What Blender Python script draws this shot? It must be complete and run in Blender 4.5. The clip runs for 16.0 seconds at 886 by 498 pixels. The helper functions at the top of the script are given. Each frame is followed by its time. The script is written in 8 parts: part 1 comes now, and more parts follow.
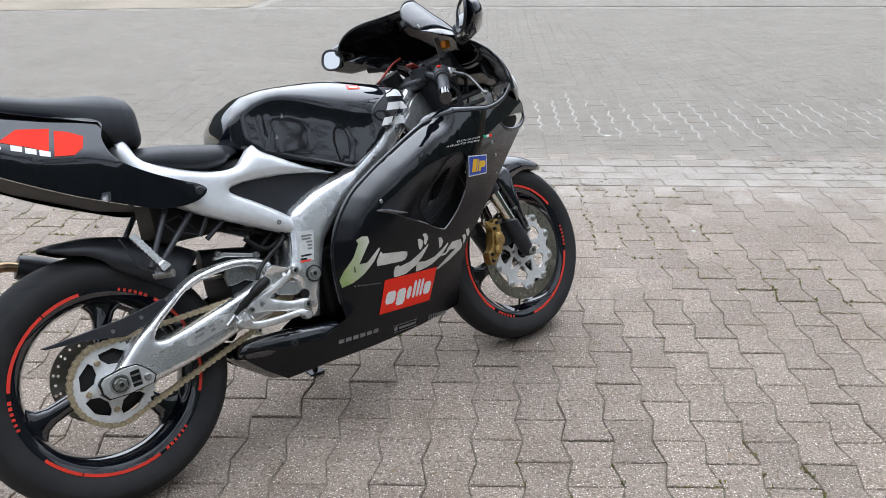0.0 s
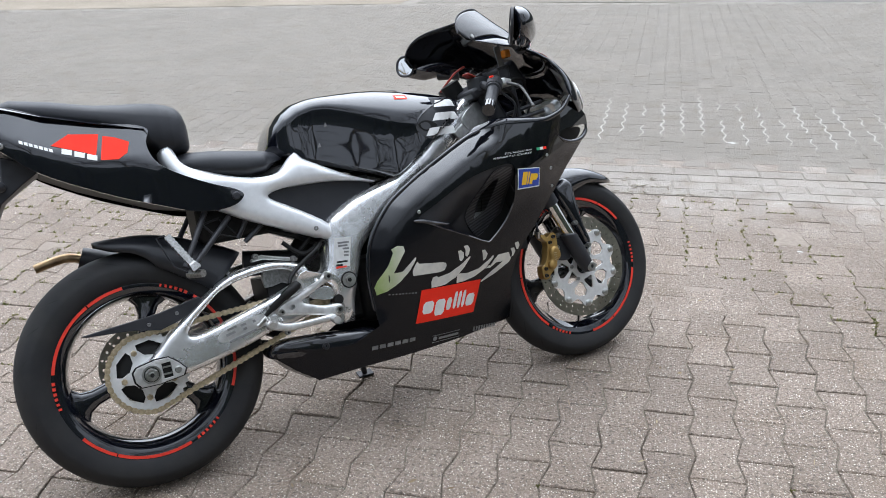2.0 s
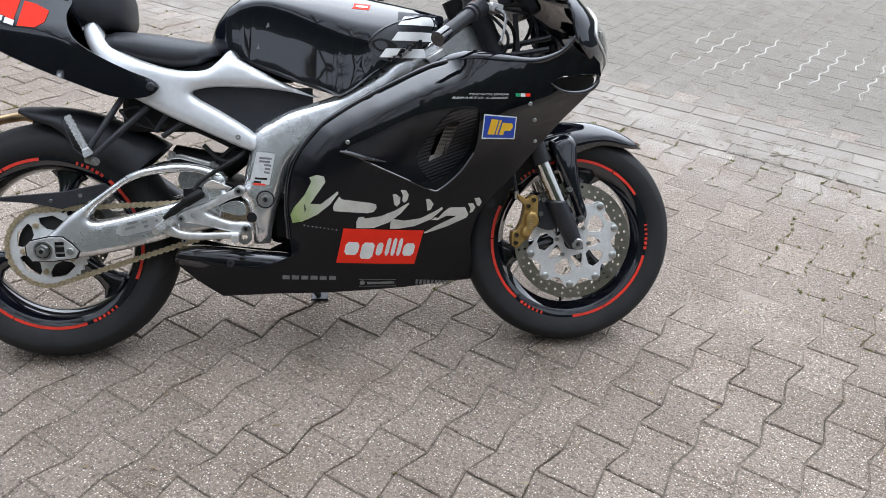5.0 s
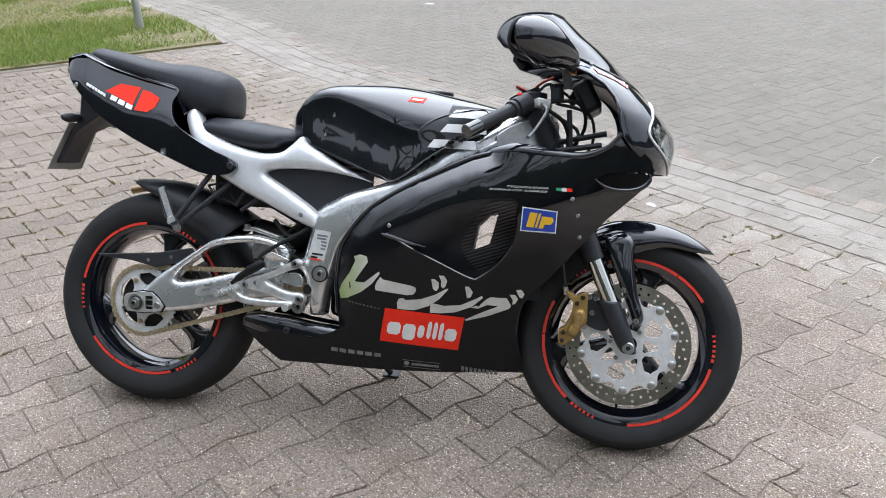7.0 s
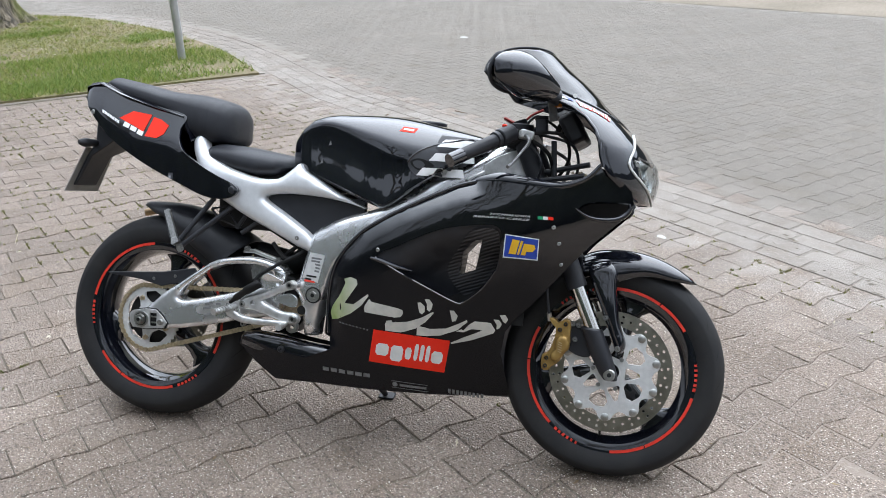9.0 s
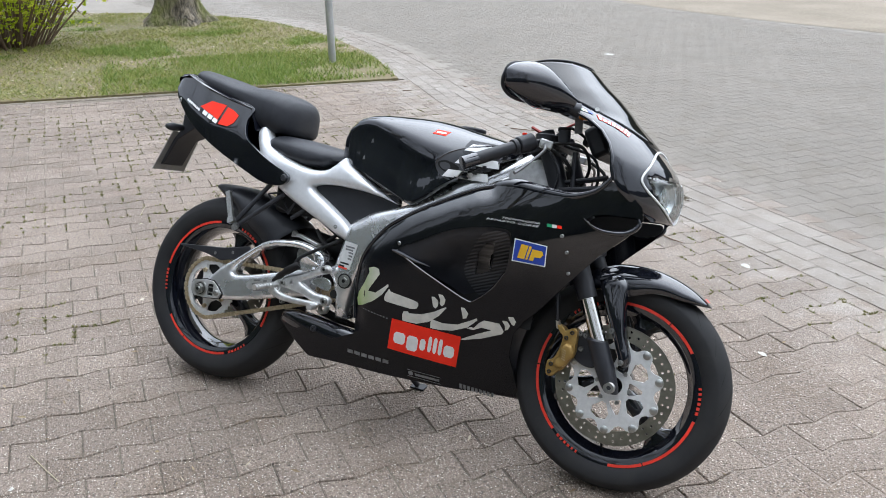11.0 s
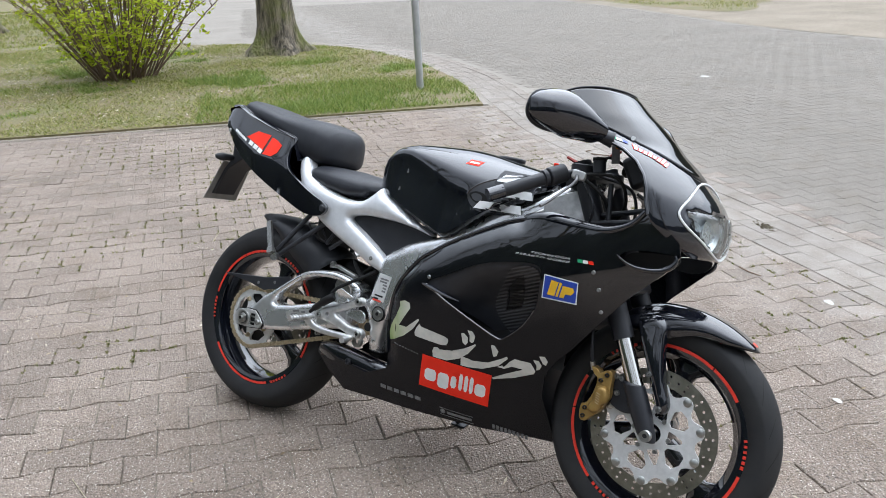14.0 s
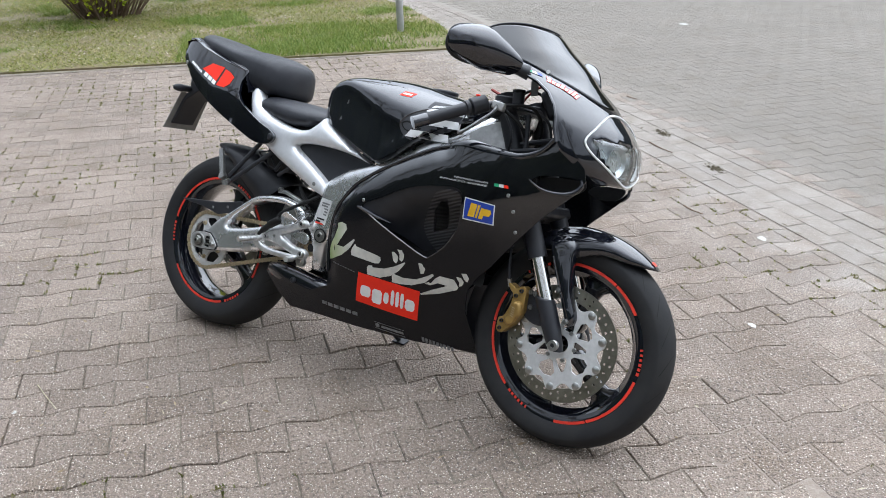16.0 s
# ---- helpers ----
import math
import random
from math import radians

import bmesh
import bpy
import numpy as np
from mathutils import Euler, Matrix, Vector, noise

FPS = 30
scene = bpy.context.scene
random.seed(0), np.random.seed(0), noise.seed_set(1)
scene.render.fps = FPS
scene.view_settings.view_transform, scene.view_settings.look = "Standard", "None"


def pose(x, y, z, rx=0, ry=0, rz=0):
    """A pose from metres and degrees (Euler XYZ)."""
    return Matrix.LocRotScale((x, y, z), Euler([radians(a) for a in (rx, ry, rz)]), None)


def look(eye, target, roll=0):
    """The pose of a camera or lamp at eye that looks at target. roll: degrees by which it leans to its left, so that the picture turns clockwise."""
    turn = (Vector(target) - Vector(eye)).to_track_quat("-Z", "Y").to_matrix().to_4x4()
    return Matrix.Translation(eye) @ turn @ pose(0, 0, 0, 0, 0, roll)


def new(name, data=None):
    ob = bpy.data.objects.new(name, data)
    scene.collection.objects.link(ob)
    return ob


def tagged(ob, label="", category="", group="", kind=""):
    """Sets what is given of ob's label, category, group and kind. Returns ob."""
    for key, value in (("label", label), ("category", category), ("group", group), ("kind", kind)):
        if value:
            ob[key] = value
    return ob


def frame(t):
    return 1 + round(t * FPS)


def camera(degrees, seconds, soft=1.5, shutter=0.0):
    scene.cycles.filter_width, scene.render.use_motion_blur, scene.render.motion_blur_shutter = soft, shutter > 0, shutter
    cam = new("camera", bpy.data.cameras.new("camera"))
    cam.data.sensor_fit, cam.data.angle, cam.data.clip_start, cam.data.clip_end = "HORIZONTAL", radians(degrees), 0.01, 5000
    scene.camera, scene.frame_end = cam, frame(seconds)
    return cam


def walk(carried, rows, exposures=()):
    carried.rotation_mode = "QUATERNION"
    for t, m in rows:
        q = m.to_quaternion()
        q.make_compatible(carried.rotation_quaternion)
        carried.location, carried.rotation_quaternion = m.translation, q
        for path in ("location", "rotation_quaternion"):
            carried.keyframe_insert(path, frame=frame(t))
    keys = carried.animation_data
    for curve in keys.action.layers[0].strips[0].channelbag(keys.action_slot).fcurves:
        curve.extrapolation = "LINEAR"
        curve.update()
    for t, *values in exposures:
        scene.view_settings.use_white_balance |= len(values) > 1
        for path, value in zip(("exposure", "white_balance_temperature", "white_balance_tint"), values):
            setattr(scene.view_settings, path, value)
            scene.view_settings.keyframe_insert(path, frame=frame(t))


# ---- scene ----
cam = camera(56.2, 16.0, 0.9)
PATH = [
    (0, (0.216, 0.102, 1.365), (0.079, 1.942, 0.595), 0.7),
    (0.5, (0.396, 0.136, 1.373), (0.218, 1.97, 0.594), 1.3),
    (1, (0.489, 0.148, 1.393), (0.181, 1.962, 0.609), 0.1),
    (1.5, (0.512, 0.165, 1.403), (0.073, 1.95, 0.615), -0.5),
    (2, (0.541, 0.194, 1.408), (0.026, 1.96, 0.623), -0.9),
    (2.5, (0.498, 0.314, 1.402), (-0.036, 2.07, 0.608), -0.3),
    (3, (0.489, 0.445, 1.397), (-0.025, 2.185, 0.556), 0.3),
    (3.5, (0.675, 0.564, 1.401), (0.159, 2.288, 0.528), 1.2),
    (3.7, (0.749, 0.596, 1.401), (0.158, 2.264, 0.471), 2.5),
    (5.8, (1.244, 1.051, 1.449), (0.067, 2.344, 0.479), 1.2),
    (6, (1.239, 1.1, 1.438), (0.01, 2.372, 0.506), 1.3),
    (6.5, (1.3, 1.184, 1.44), (-0.081, 2.354, 0.591), 0.4),
    (7, (1.537, 1.23, 1.447), (0.044, 2.253, 0.597), -1.0),
    (7.5, (1.654, 1.245, 1.475), (0.117, 2.251, 0.684), -1.4),
    (8, (1.683, 1.276, 1.467), (0.125, 2.256, 0.685), -0.8),
    (8.5, (1.686, 1.273, 1.462), (0.116, 2.235, 0.681), -1.0),
    (9, (1.674, 1.312, 1.46), (0.1, 2.267, 0.679), -1.1),
    (9.5, (1.612, 1.424, 1.47), (0.032, 2.376, 0.695), -0.5),
    (10, (1.7, 1.508, 1.46), (0.028, 2.287, 0.686), -1.4),
    (10.2, (1.786, 1.548, 1.457), (0.069, 2.227, 0.69), -1.3),
    (12.3, (1.978, 1.619, 1.47), (0.219, 2.22, 0.732), 0.2),
    (12.5, (1.966, 1.616, 1.48), (0.209, 2.223, 0.741), 0.2),
    (13, (1.882, 1.659, 1.467), (0.117, 2.269, 0.749), -0.1),
    (13.5, (1.813, 1.721, 1.46), (0.044, 2.327, 0.753), 0.0),
    (14, (1.907, 1.815, 1.451), (0.069, 2.199, 0.761), -2.3),
    (14.5, (2.086, 1.909, 1.443), (0.244, 2.23, 0.734), -2.4),
    (15, (2.138, 1.944, 1.449), (0.321, 2.265, 0.676), -2.3),
    (15.5, (2.137, 1.947, 1.448), (0.329, 2.279, 0.659), -2.2),
    (16, (2.132, 1.944, 1.445), (0.341, 2.329, 0.641), -1.3),
]
walk(cam, [(t, look(eye, target, roll)) for t, eye, target, roll in PATH], exposures=[(0, 0.36), (3.7, 0.36), (6.2, 0.43), (9.5, 0.34), (16, 0.33)])

from mathutils.bvhtree import BVHTree
from mathutils.geometry import delaunay_2d_cdt

# ---- world and light: a bright overcast day ----
world = bpy.data.worlds.new("overcast_sky")
scene.world = world
world.use_nodes = True
wn, wl = world.node_tree.nodes, world.node_tree.links
sky = wn.new("ShaderNodeTexSky")
sky.sky_type = "NISHITA"
sky.sun_disc = False
sky.sun_elevation, sky.sun_rotation = radians(62), radians(-30)
sky.air_density, sky.dust_density, sky.ozone_density = 1.0, 2.0, 2.0
soften = wn.new("ShaderNodeHueSaturation")
soften.inputs["Saturation"].default_value = 0.42
wl.new(sky.outputs["Color"], soften.inputs["Color"])
veil = wn.new("ShaderNodeMix")  # the even white of the cloud cover over the sky's own gradient
veil.data_type = "RGBA"
veil.inputs["Factor"].default_value = 0.72
# an overcast sky is brighter overhead than at the horizon
place, axis, lift = wn.new("ShaderNodeTexCoord"), wn.new("ShaderNodeSeparateXYZ"), wn.new("ShaderNodeMapRange")
lift.inputs["To Min"].default_value, lift.inputs["To Max"].default_value = 0.60, 1.40
wl.new(place.outputs["Generated"], axis.inputs["Vector"])
wl.new(axis.outputs["Z"], lift.inputs["Value"])
cloud = wn.new("ShaderNodeVectorMath")
cloud.operation = "SCALE"
cloud.inputs[0].default_value = (5.95, 6.6, 7.6)
wl.new(lift.outputs["Result"], cloud.inputs["Scale"])
# the wide glow of the sun behind the cloud
aim, glow, lit = wn.new("ShaderNodeVectorMath"), wn.new("ShaderNodeMapRange"), wn.new("ShaderNodeVectorMath")
aim.operation, lit.operation = "DOT_PRODUCT", "SCALE"
aim.inputs[1].default_value = Vector((-5.0, 9.0, 20.0)).normalized()
glow.interpolation_type = "SMOOTHERSTEP"
glow.inputs["From Min"].default_value, glow.inputs["From Max"].default_value = 0.25, 1.0
glow.inputs["To Min"].default_value, glow.inputs["To Max"].default_value = 0.80, 3.2
wl.new(place.outputs["Generated"], aim.inputs[0])
wl.new(aim.outputs["Value"], glow.inputs["Value"])
wl.new(cloud.outputs["Vector"], lit.inputs[0])
wl.new(glow.outputs["Result"], lit.inputs["Scale"])
wl.new(lit.outputs["Vector"], [q for q in veil.inputs if q.name == "B" and q.type == "RGBA"][0])
wl.new(soften.outputs["Color"], [q for q in veil.inputs if q.name == "A" and q.type == "RGBA"][0])
wl.new([q for q in veil.outputs if q.type == "RGBA"][0], wn["Background"].inputs["Color"])
wn["Background"].inputs["Strength"].default_value = 0.155

sun = new("sun", bpy.data.lights.new("sun", "SUN"))
sun.data.energy, sun.data.angle, sun.data.color = 0.6, radians(100), (1.0, 0.96, 0.91)
sun.matrix_world = look((-5.0, 9.0, 20), (0, 0, 0))


# ---- helpers ----
def part(name, bm, material, parent=None, label="", smooth=True, bevel=0.0, angle=38, segments=2):
    me = bpy.data.meshes.new(name)
    bmesh.ops.recalc_face_normals(bm, faces=bm.faces[:])
    bm.to_mesh(me)
    bm.free()
    me.materials.append(material)
    if smooth:
        me.shade_smooth()
        me.set_sharp_from_angle(angle=radians(angle))
    ob = new(name, me)
    if parent is not None:
        ob.parent = parent
    if label:
        tagged(ob, label)
    if bevel:
        mod = ob.modifiers.new("edges", "BEVEL")
        mod.width, mod.segments, mod.limit_method, mod.angle_limit = bevel, segments, "ANGLE", radians(angle)
        mod.harden_normals = False
    return ob


def thing(name, label, category, group="", m=None):
    ob = new(name)
    ob.empty_display_size = 0.1
    if m is not None:
        ob.matrix_world = m
    return tagged(ob, label, category, group)


def spline(pts, n=6, closed=False):
    """A smooth line through points (Catmull-Rom)."""
    p = [Vector(q) for q in pts]
    out, k = [], len(p)
    for i in range(k if closed else k - 1):
        a, b, c, d = (p[(i + j) % k] if closed else p[min(max(i + j, 0), k - 1)] for j in (-1, 0, 1, 2))
        for s in range(n):
            t = s / n
            out.append(0.5 * (2 * b + (c - a) * t + (2 * a - 5 * b + 4 * c - d) * t * t + (3 * b - a - 3 * c + d) * t ** 3))
    if not closed:
        out.append(p[-1])
    return out


def grid(bm, rows, loop_u=False, loop_v=False):
    """Faces over rows of places."""
    vs = [[bm.verts.new(q) for q in row] for row in rows]
    nu, nv = len(vs), len(vs[0])
    for i in range(nu if loop_u else nu - 1):
        for j in range(nv if loop_v else nv - 1):
            bm.faces.new((vs[i][j], vs[(i + 1) % nu][j], vs[(i + 1) % nu][(j + 1) % nv], vs[i][(j + 1) % nv]))
    return vs


def loft(bm, rings, caps=True):
    vs = grid(bm, rings, loop_v=True)
    if caps:
        bm.faces.new(vs[0][::-1])
        bm.faces.new(vs[-1])
    return vs


def tube(bm, pts, radius, n=10, smooth=0, caps=True):
    """A round tube along points; radius a number or one for each point."""
    p = spline(pts, smooth) if smooth else [Vector(q) for q in pts]
    k = len(p)
    rad = [radius] * k if isinstance(radius, (int, float)) else [float(np.interp(i / (k - 1), np.linspace(0, 1, len(radius)), radius)) for i in range(k)]
    rings, side = [], None
    for i in range(k):
        d = (p[min(i + 1, k - 1)] - p[max(i - 1, 0)]).normalized()
        if side is None:
            side = d.orthogonal().normalized()
        side = (side - d * side.dot(d)).normalized()
        up = d.cross(side)
        rings.append([p[i] + rad[i] * (math.cos(2 * math.pi * j / n) * side + math.sin(2 * math.pi * j / n) * up) for j in range(n)])
    loft(bm, rings, caps)
    return bm


def revolve(bm, profile, centre=(0, 0, 0), n=64, closed=True):
    """A profile of (radius, along) turned about the y axis through centre."""
    c = Vector(centre)
    rows = []
    for i in range(n):
        a = 2 * math.pi * i / n
        rows.append([c + Vector((r * math.sin(a), y, r * math.cos(a))) for r, y in profile])
    grid(bm, rows, loop_u=True, loop_v=closed)
    return bm


def arc_band(bm, centre, r0, r1, a0, a1, y, thick=0.0012, n=16):
    """A flat curved strip round the y axis, angles from up towards the front in degrees."""
    rows = []
    for i in range(n + 1):
        a = radians(a0 + (a1 - a0) * i / n)
        s, c = math.sin(a), math.cos(a)
        rows.append([Vector(centre) + Vector((r * s, yy, r * c)) for r, yy in ((r0, y), (r1, y), (r1, y - thick), (r0, y - thick))])
    loft(bm, rows)
    return bm


def slab(profile, y, thick, step=0.03, holes=(), rim=0.0):
    """A plate with an outline in x and z. y: its outer side, a number or a function of x and z; thick: how far it goes on along +y."""
    def dense(loop):
        out = []
        for (x1, z1), (x2, z2) in zip(loop, loop[1:] + loop[:1]):
            k = max(1, int(math.hypot(x2 - x1, z2 - z1) / step))
            out += [(x1 + (x2 - x1) * i / k, z1 + (z2 - z1) * i / k) for i in range(k)]
        return out

    loops = [dense(list(q)) for q in (profile, *holes)]
    pts, edges = [], []
    for loop in loops:
        k = len(pts)
        pts += loop
        edges += [(k + i, k + (i + 1) % len(loop)) for i in range(len(loop))]
    edge_pts = np.array(pts)
    if rim:  # two rows along the edges keep a rounded rim clean
        for loop in loops:
            for i, (px, pz) in enumerate(loop):
                (ax, az), (bx, bz) = loop[i - 1], loop[(i + 1) % len(loop)]
                d = Vector((az - bz, bx - ax)).normalized()
                for far in (0.3 * rim, 0.75 * rim):
                    for sgn in (1, -1):
                        qx, qz = px + sgn * far * d.x, pz + sgn * far * d.y
                        if inside(qx, qz, loops[0]) and not any(inside(qx, qz, h) for h in loops[1:]) and np.hypot(edge_pts[:, 0] - qx, edge_pts[:, 1] - qz).min() > far * 0.93:
                            pts.append((qx, qz))
    for px in np.arange(edge_pts[:, 0].min() + step / 2, edge_pts[:, 0].max(), step):
        for pz in np.arange(edge_pts[:, 1].min() + step / 2, edge_pts[:, 1].max(), step):
            if inside(px, pz, loops[0]) and np.hypot(edge_pts[:, 0] - px, edge_pts[:, 1] - pz).min() > max(step * 0.45, rim * 1.02):
                pts.append((float(px), float(pz)))
    vs, es, fs, *_ = delaunay_2d_cdt([Vector(q) for q in pts], edges, [], 2, 1e-6)
    bm = bmesh.new()
    deep = y if callable(y) else (lambda a, b: y)
    front = [bm.verts.new((v.x, deep(v.x, v.y), v.y)) for v in vs]
    rear = [bm.verts.new((v.x, deep(v.x, v.y) + thick, v.y)) for v in vs]
    count = {}
    for f in fs:
        mid = sum((vs[i] for i in f), Vector((0, 0))) / len(f)
        if not inside(mid.x, mid.y, loops[0]) or any(inside(mid.x, mid.y, q) for q in loops[1:]):
            continue
        bm.faces.new([front[i] for i in f])
        bm.faces.new([rear[i] for i in reversed(f)])
        for a, b in zip(f, f[1:] + f[:1]):
            count[(min(a, b), max(a, b))] = count.get((min(a, b), max(a, b)), 0) + 1
    for (a, b), k in count.items():
        if k == 1:
            bm.faces.new((front[a], front[b], rear[b], rear[a]))
    loose = [v for v in bm.verts if not v.link_faces]
    bmesh.ops.delete(bm, geom=loose, context="VERTS")
    return bm


def pillow(y, loops, depth, width):
    """A plate's outer side that rounds off towards its edges."""
    a = np.array([p for loop in loops for p in loop])
    b = np.array([p for loop in loops for p in loop[1:] + loop[:1]])
    d = b - a
    size = np.maximum((d * d).sum(1), 1e-12)
    deep = y if callable(y) else (lambda x, z: y)

    def rounded(x, z):
        q = np.array((x, z)) - a
        t = np.clip((q * d).sum(1) / size, 0, 1)
        far = float(np.sqrt(((q - d * t[:, None]) ** 2).sum(1)).min())
        return deep(x, z) + depth * (1 - math.sqrt(1 - (1 - min(1.0, far / width)) ** 2))
    return rounded


def inside(x, y, poly):
    hit = False
    for (x1, y1), (x2, y2) in zip(poly, poly[1:] + poly[:1]):
        if (y1 > y) != (y2 > y) and x < (x2 - x1) * (y - y1) / (y2 - y1) + x1:
            hit = not hit
    return hit


def outline(pts, n=5, closed=True):
    """A rounded outline in two axes."""
    return [(q.x, q.y) for q in spline([(a, b, 0) for a, b in pts], n, closed)]


def box(bm, size, at=(0, 0, 0), turn=None):
    m = Matrix.Translation(at) @ (turn or Matrix()) @ Matrix.Diagonal((*size, 1))
    bmesh.ops.create_cube(bm, size=1.0, matrix=m)
    return bm


def rod(bm, a, b, r, n=16, r2=None):
    a, b = Vector(a), Vector(b)
    m = Matrix.Translation((a + b) / 2) @ (b - a).to_track_quat("Z", "Y").to_matrix().to_4x4()
    bmesh.ops.create_cone(bm, cap_ends=True, segments=n, radius1=r, radius2=r if r2 is None else r2, depth=(b - a).length, matrix=m)
    return bm


# ---- materials ----
def shader(name):
    mat = bpy.data.materials.new(name)
    mat.use_nodes = True
    nt = mat.node_tree
    return mat, nt, nt.nodes, nt.links, nt.nodes["Principled BSDF"]


def mixed(nt, a, b, fac):
    n = nt.nodes.new("ShaderNodeMix")
    n.data_type = "RGBA"
    nt.links.new(fac, n.inputs["Factor"])
    for s, v in (("A", a), ("B", b)):
        socket = [q for q in n.inputs if q.name == s and q.type == "RGBA"][0]
        if isinstance(v, tuple):
            socket.default_value = (*v, 1)
        else:
            nt.links.new(v, socket)
    return [q for q in n.outputs if q.type == "RGBA"][0]


def noise_fac(nt, scale, detail=4, lo=0.35, hi=0.65, rough=0.55, stretch=None):
    co = nt.nodes.new("ShaderNodeTexCoord")
    n = nt.nodes.new("ShaderNodeTexNoise")
    n.inputs["Scale"].default_value, n.inputs["Detail"].default_value, n.inputs["Roughness"].default_value = scale, detail, rough
    if stretch:
        mp = nt.nodes.new("ShaderNodeMapping")
        mp.inputs["Scale"].default_value = stretch
        nt.links.new(co.outputs["Object"], mp.inputs["Vector"])
        nt.links.new(mp.outputs["Vector"], n.inputs["Vector"])
    else:
        nt.links.new(co.outputs["Object"], n.inputs["Vector"])
    r = nt.nodes.new("ShaderNodeMapRange")
    r.inputs["From Min"].default_value, r.inputs["From Max"].default_value = lo, hi
    nt.links.new(n.outputs["Fac"], r.inputs["Value"])
    return r.outputs["Result"]


def bumped(nt, bsdf, height, strength=0.2, distance=0.002):
    b = nt.nodes.new("ShaderNodeBump")
    b.inputs["Strength"].default_value, b.inputs["Distance"].default_value = strength, distance
    nt.links.new(height, b.inputs["Height"])
    nt.links.new(b.outputs["Normal"], bsdf.inputs["Normal"])


def surface(name, a, b=None, rough=0.5, metal=0.0, scale=40.0, bump=0.0, bump_scale=300.0, coat=0.0, rough2=None, spec=0.5, stretch=None, distance=0.001):
    """A painted, plastic, rubber or metal surface with uneven colour, roughness and fine relief."""
    mat, nt, n, l, p = shader(name)
    p.inputs["Metallic"].default_value, p.inputs["Roughness"].default_value = metal, rough
    p.inputs["Specular IOR Level"].default_value = spec
    p.inputs["Coat Weight"].default_value, p.inputs["Coat Roughness"].default_value = coat, 0.03
    f = noise_fac(nt, scale, stretch=stretch)
    l.new(mixed(nt, a, b or tuple(v * 0.8 for v in a), f), p.inputs["Base Color"])
    if rough2 is not None:
        r = n.new("ShaderNodeMapRange")
        r.inputs["To Min"].default_value, r.inputs["To Max"].default_value = rough, rough2
        l.new(noise_fac(nt, scale * 0.5, stretch=stretch), r.inputs["Value"])
        l.new(r.outputs["Result"], p.inputs["Roughness"])
    if bump:
        bumped(nt, p, noise_fac(nt, bump_scale, 3, 0.2, 0.8), bump, distance)
    return mat


M_BLACK = surface("gloss_black_paint", (0.0042, 0.0050, 0.0085), (0.0056, 0.0066, 0.0110), 0.03, rough2=0.06, scale=6, spec=0.6, coat=0.9, bump=0.012, bump_scale=9, distance=0.01)
M_SATIN = surface("satin_black_plastic", (0.012, 0.013, 0.0165), (0.018, 0.019, 0.023), 0.36, scale=30, bump=0.1, rough2=0.55, spec=0.45)
M_MATT = surface("matt_black", (0.003, 0.003, 0.003), (0.006, 0.0055, 0.005), 0.6, scale=25, bump=0.1, spec=0.3)
M_RUBBER = surface("tyre_rubber", (0.014, 0.014, 0.0155), (0.023, 0.0228, 0.0225), 0.66, scale=14, bump=0.15, bump_scale=180, rough2=0.85, spec=0.3)
M_VINYL = surface("seat_vinyl", (0.010, 0.011, 0.0145), (0.016, 0.0175, 0.022), 0.42, scale=20, bump=0.25, bump_scale=700, rough2=0.5, distance=0.0006, spec=0.42)
M_ALU = surface("polished_aluminium", (0.84, 0.845, 0.85), (0.62, 0.625, 0.63), 0.16, 0.86, scale=18, bump=0.14, bump_scale=34, rough2=0.32)
M_ALU_CAST = surface("cast_aluminium", (0.70, 0.70, 0.69), (0.50, 0.50, 0.49), 0.34, 0.85, scale=40, bump=0.2, bump_scale=250, rough2=0.5)
M_SILVER = surface("silver_paint", (0.70, 0.71, 0.72), (0.65, 0.66, 0.67), 0.32, 0.4, scale=60, rough2=0.38, bump=0.03, bump_scale=900)
M_STEEL = surface("brushed_steel", (0.48, 0.48, 0.46), (0.34, 0.34, 0.32), 0.28, 1.0, scale=60, rough2=0.4)
M_DISC = surface("brake_disc_steel", (0.34, 0.325, 0.27), (0.25, 0.24, 0.20), 0.28, 1.0, scale=50, rough2=0.42)
M_CARRIER = surface("disc_carrier_alloy", (0.70, 0.70, 0.69), (0.60, 0.60, 0.59), 0.42, 0.4, scale=60, bump=0.15, bump_scale=300)
M_CHROME = surface("fork_chrome", (0.7, 0.69, 0.66), (0.62, 0.6, 0.57), 0.10, 1.0, scale=12, rough2=0.2)
M_GOLD = surface("gold_caliper_paint", (0.36, 0.23, 0.07), (0.28, 0.17, 0.05), 0.38, 0.5, scale=50, bump=0.15, bump_scale=300)
M_CHAIN = surface("gold_chain_steel", (0.66, 0.55, 0.38), (0.42, 0.34, 0.22), 0.38, 0.8, scale=90)
M_RED = surface("red_decal", (0.93, 0.035, 0.014), (0.87, 0.03, 0.012), 0.5, scale=20, spec=0.2)
M_STRIPE = surface("red_rim_tape", (0.74, 0.045, 0.025), (0.60, 0.035, 0.02), 0.4, scale=25)
M_WHITE = surface("white_decal", (0.82, 0.82, 0.81), (0.74, 0.74, 0.72), 0.5, scale=40, spec=0.25)
M_BLUE = surface("blue_decal", (0.014, 0.055, 0.36), (0.012, 0.045, 0.31), 0.35, scale=40)
M_YELLOW = surface("yellow_decal", (0.80, 0.47, 0.02), (0.74, 0.42, 0.02), 0.4, scale=40)
M_GREYINK = surface("grey_decal", (0.20, 0.20, 0.20), (0.13, 0.13, 0.13), 0.45, scale=60)
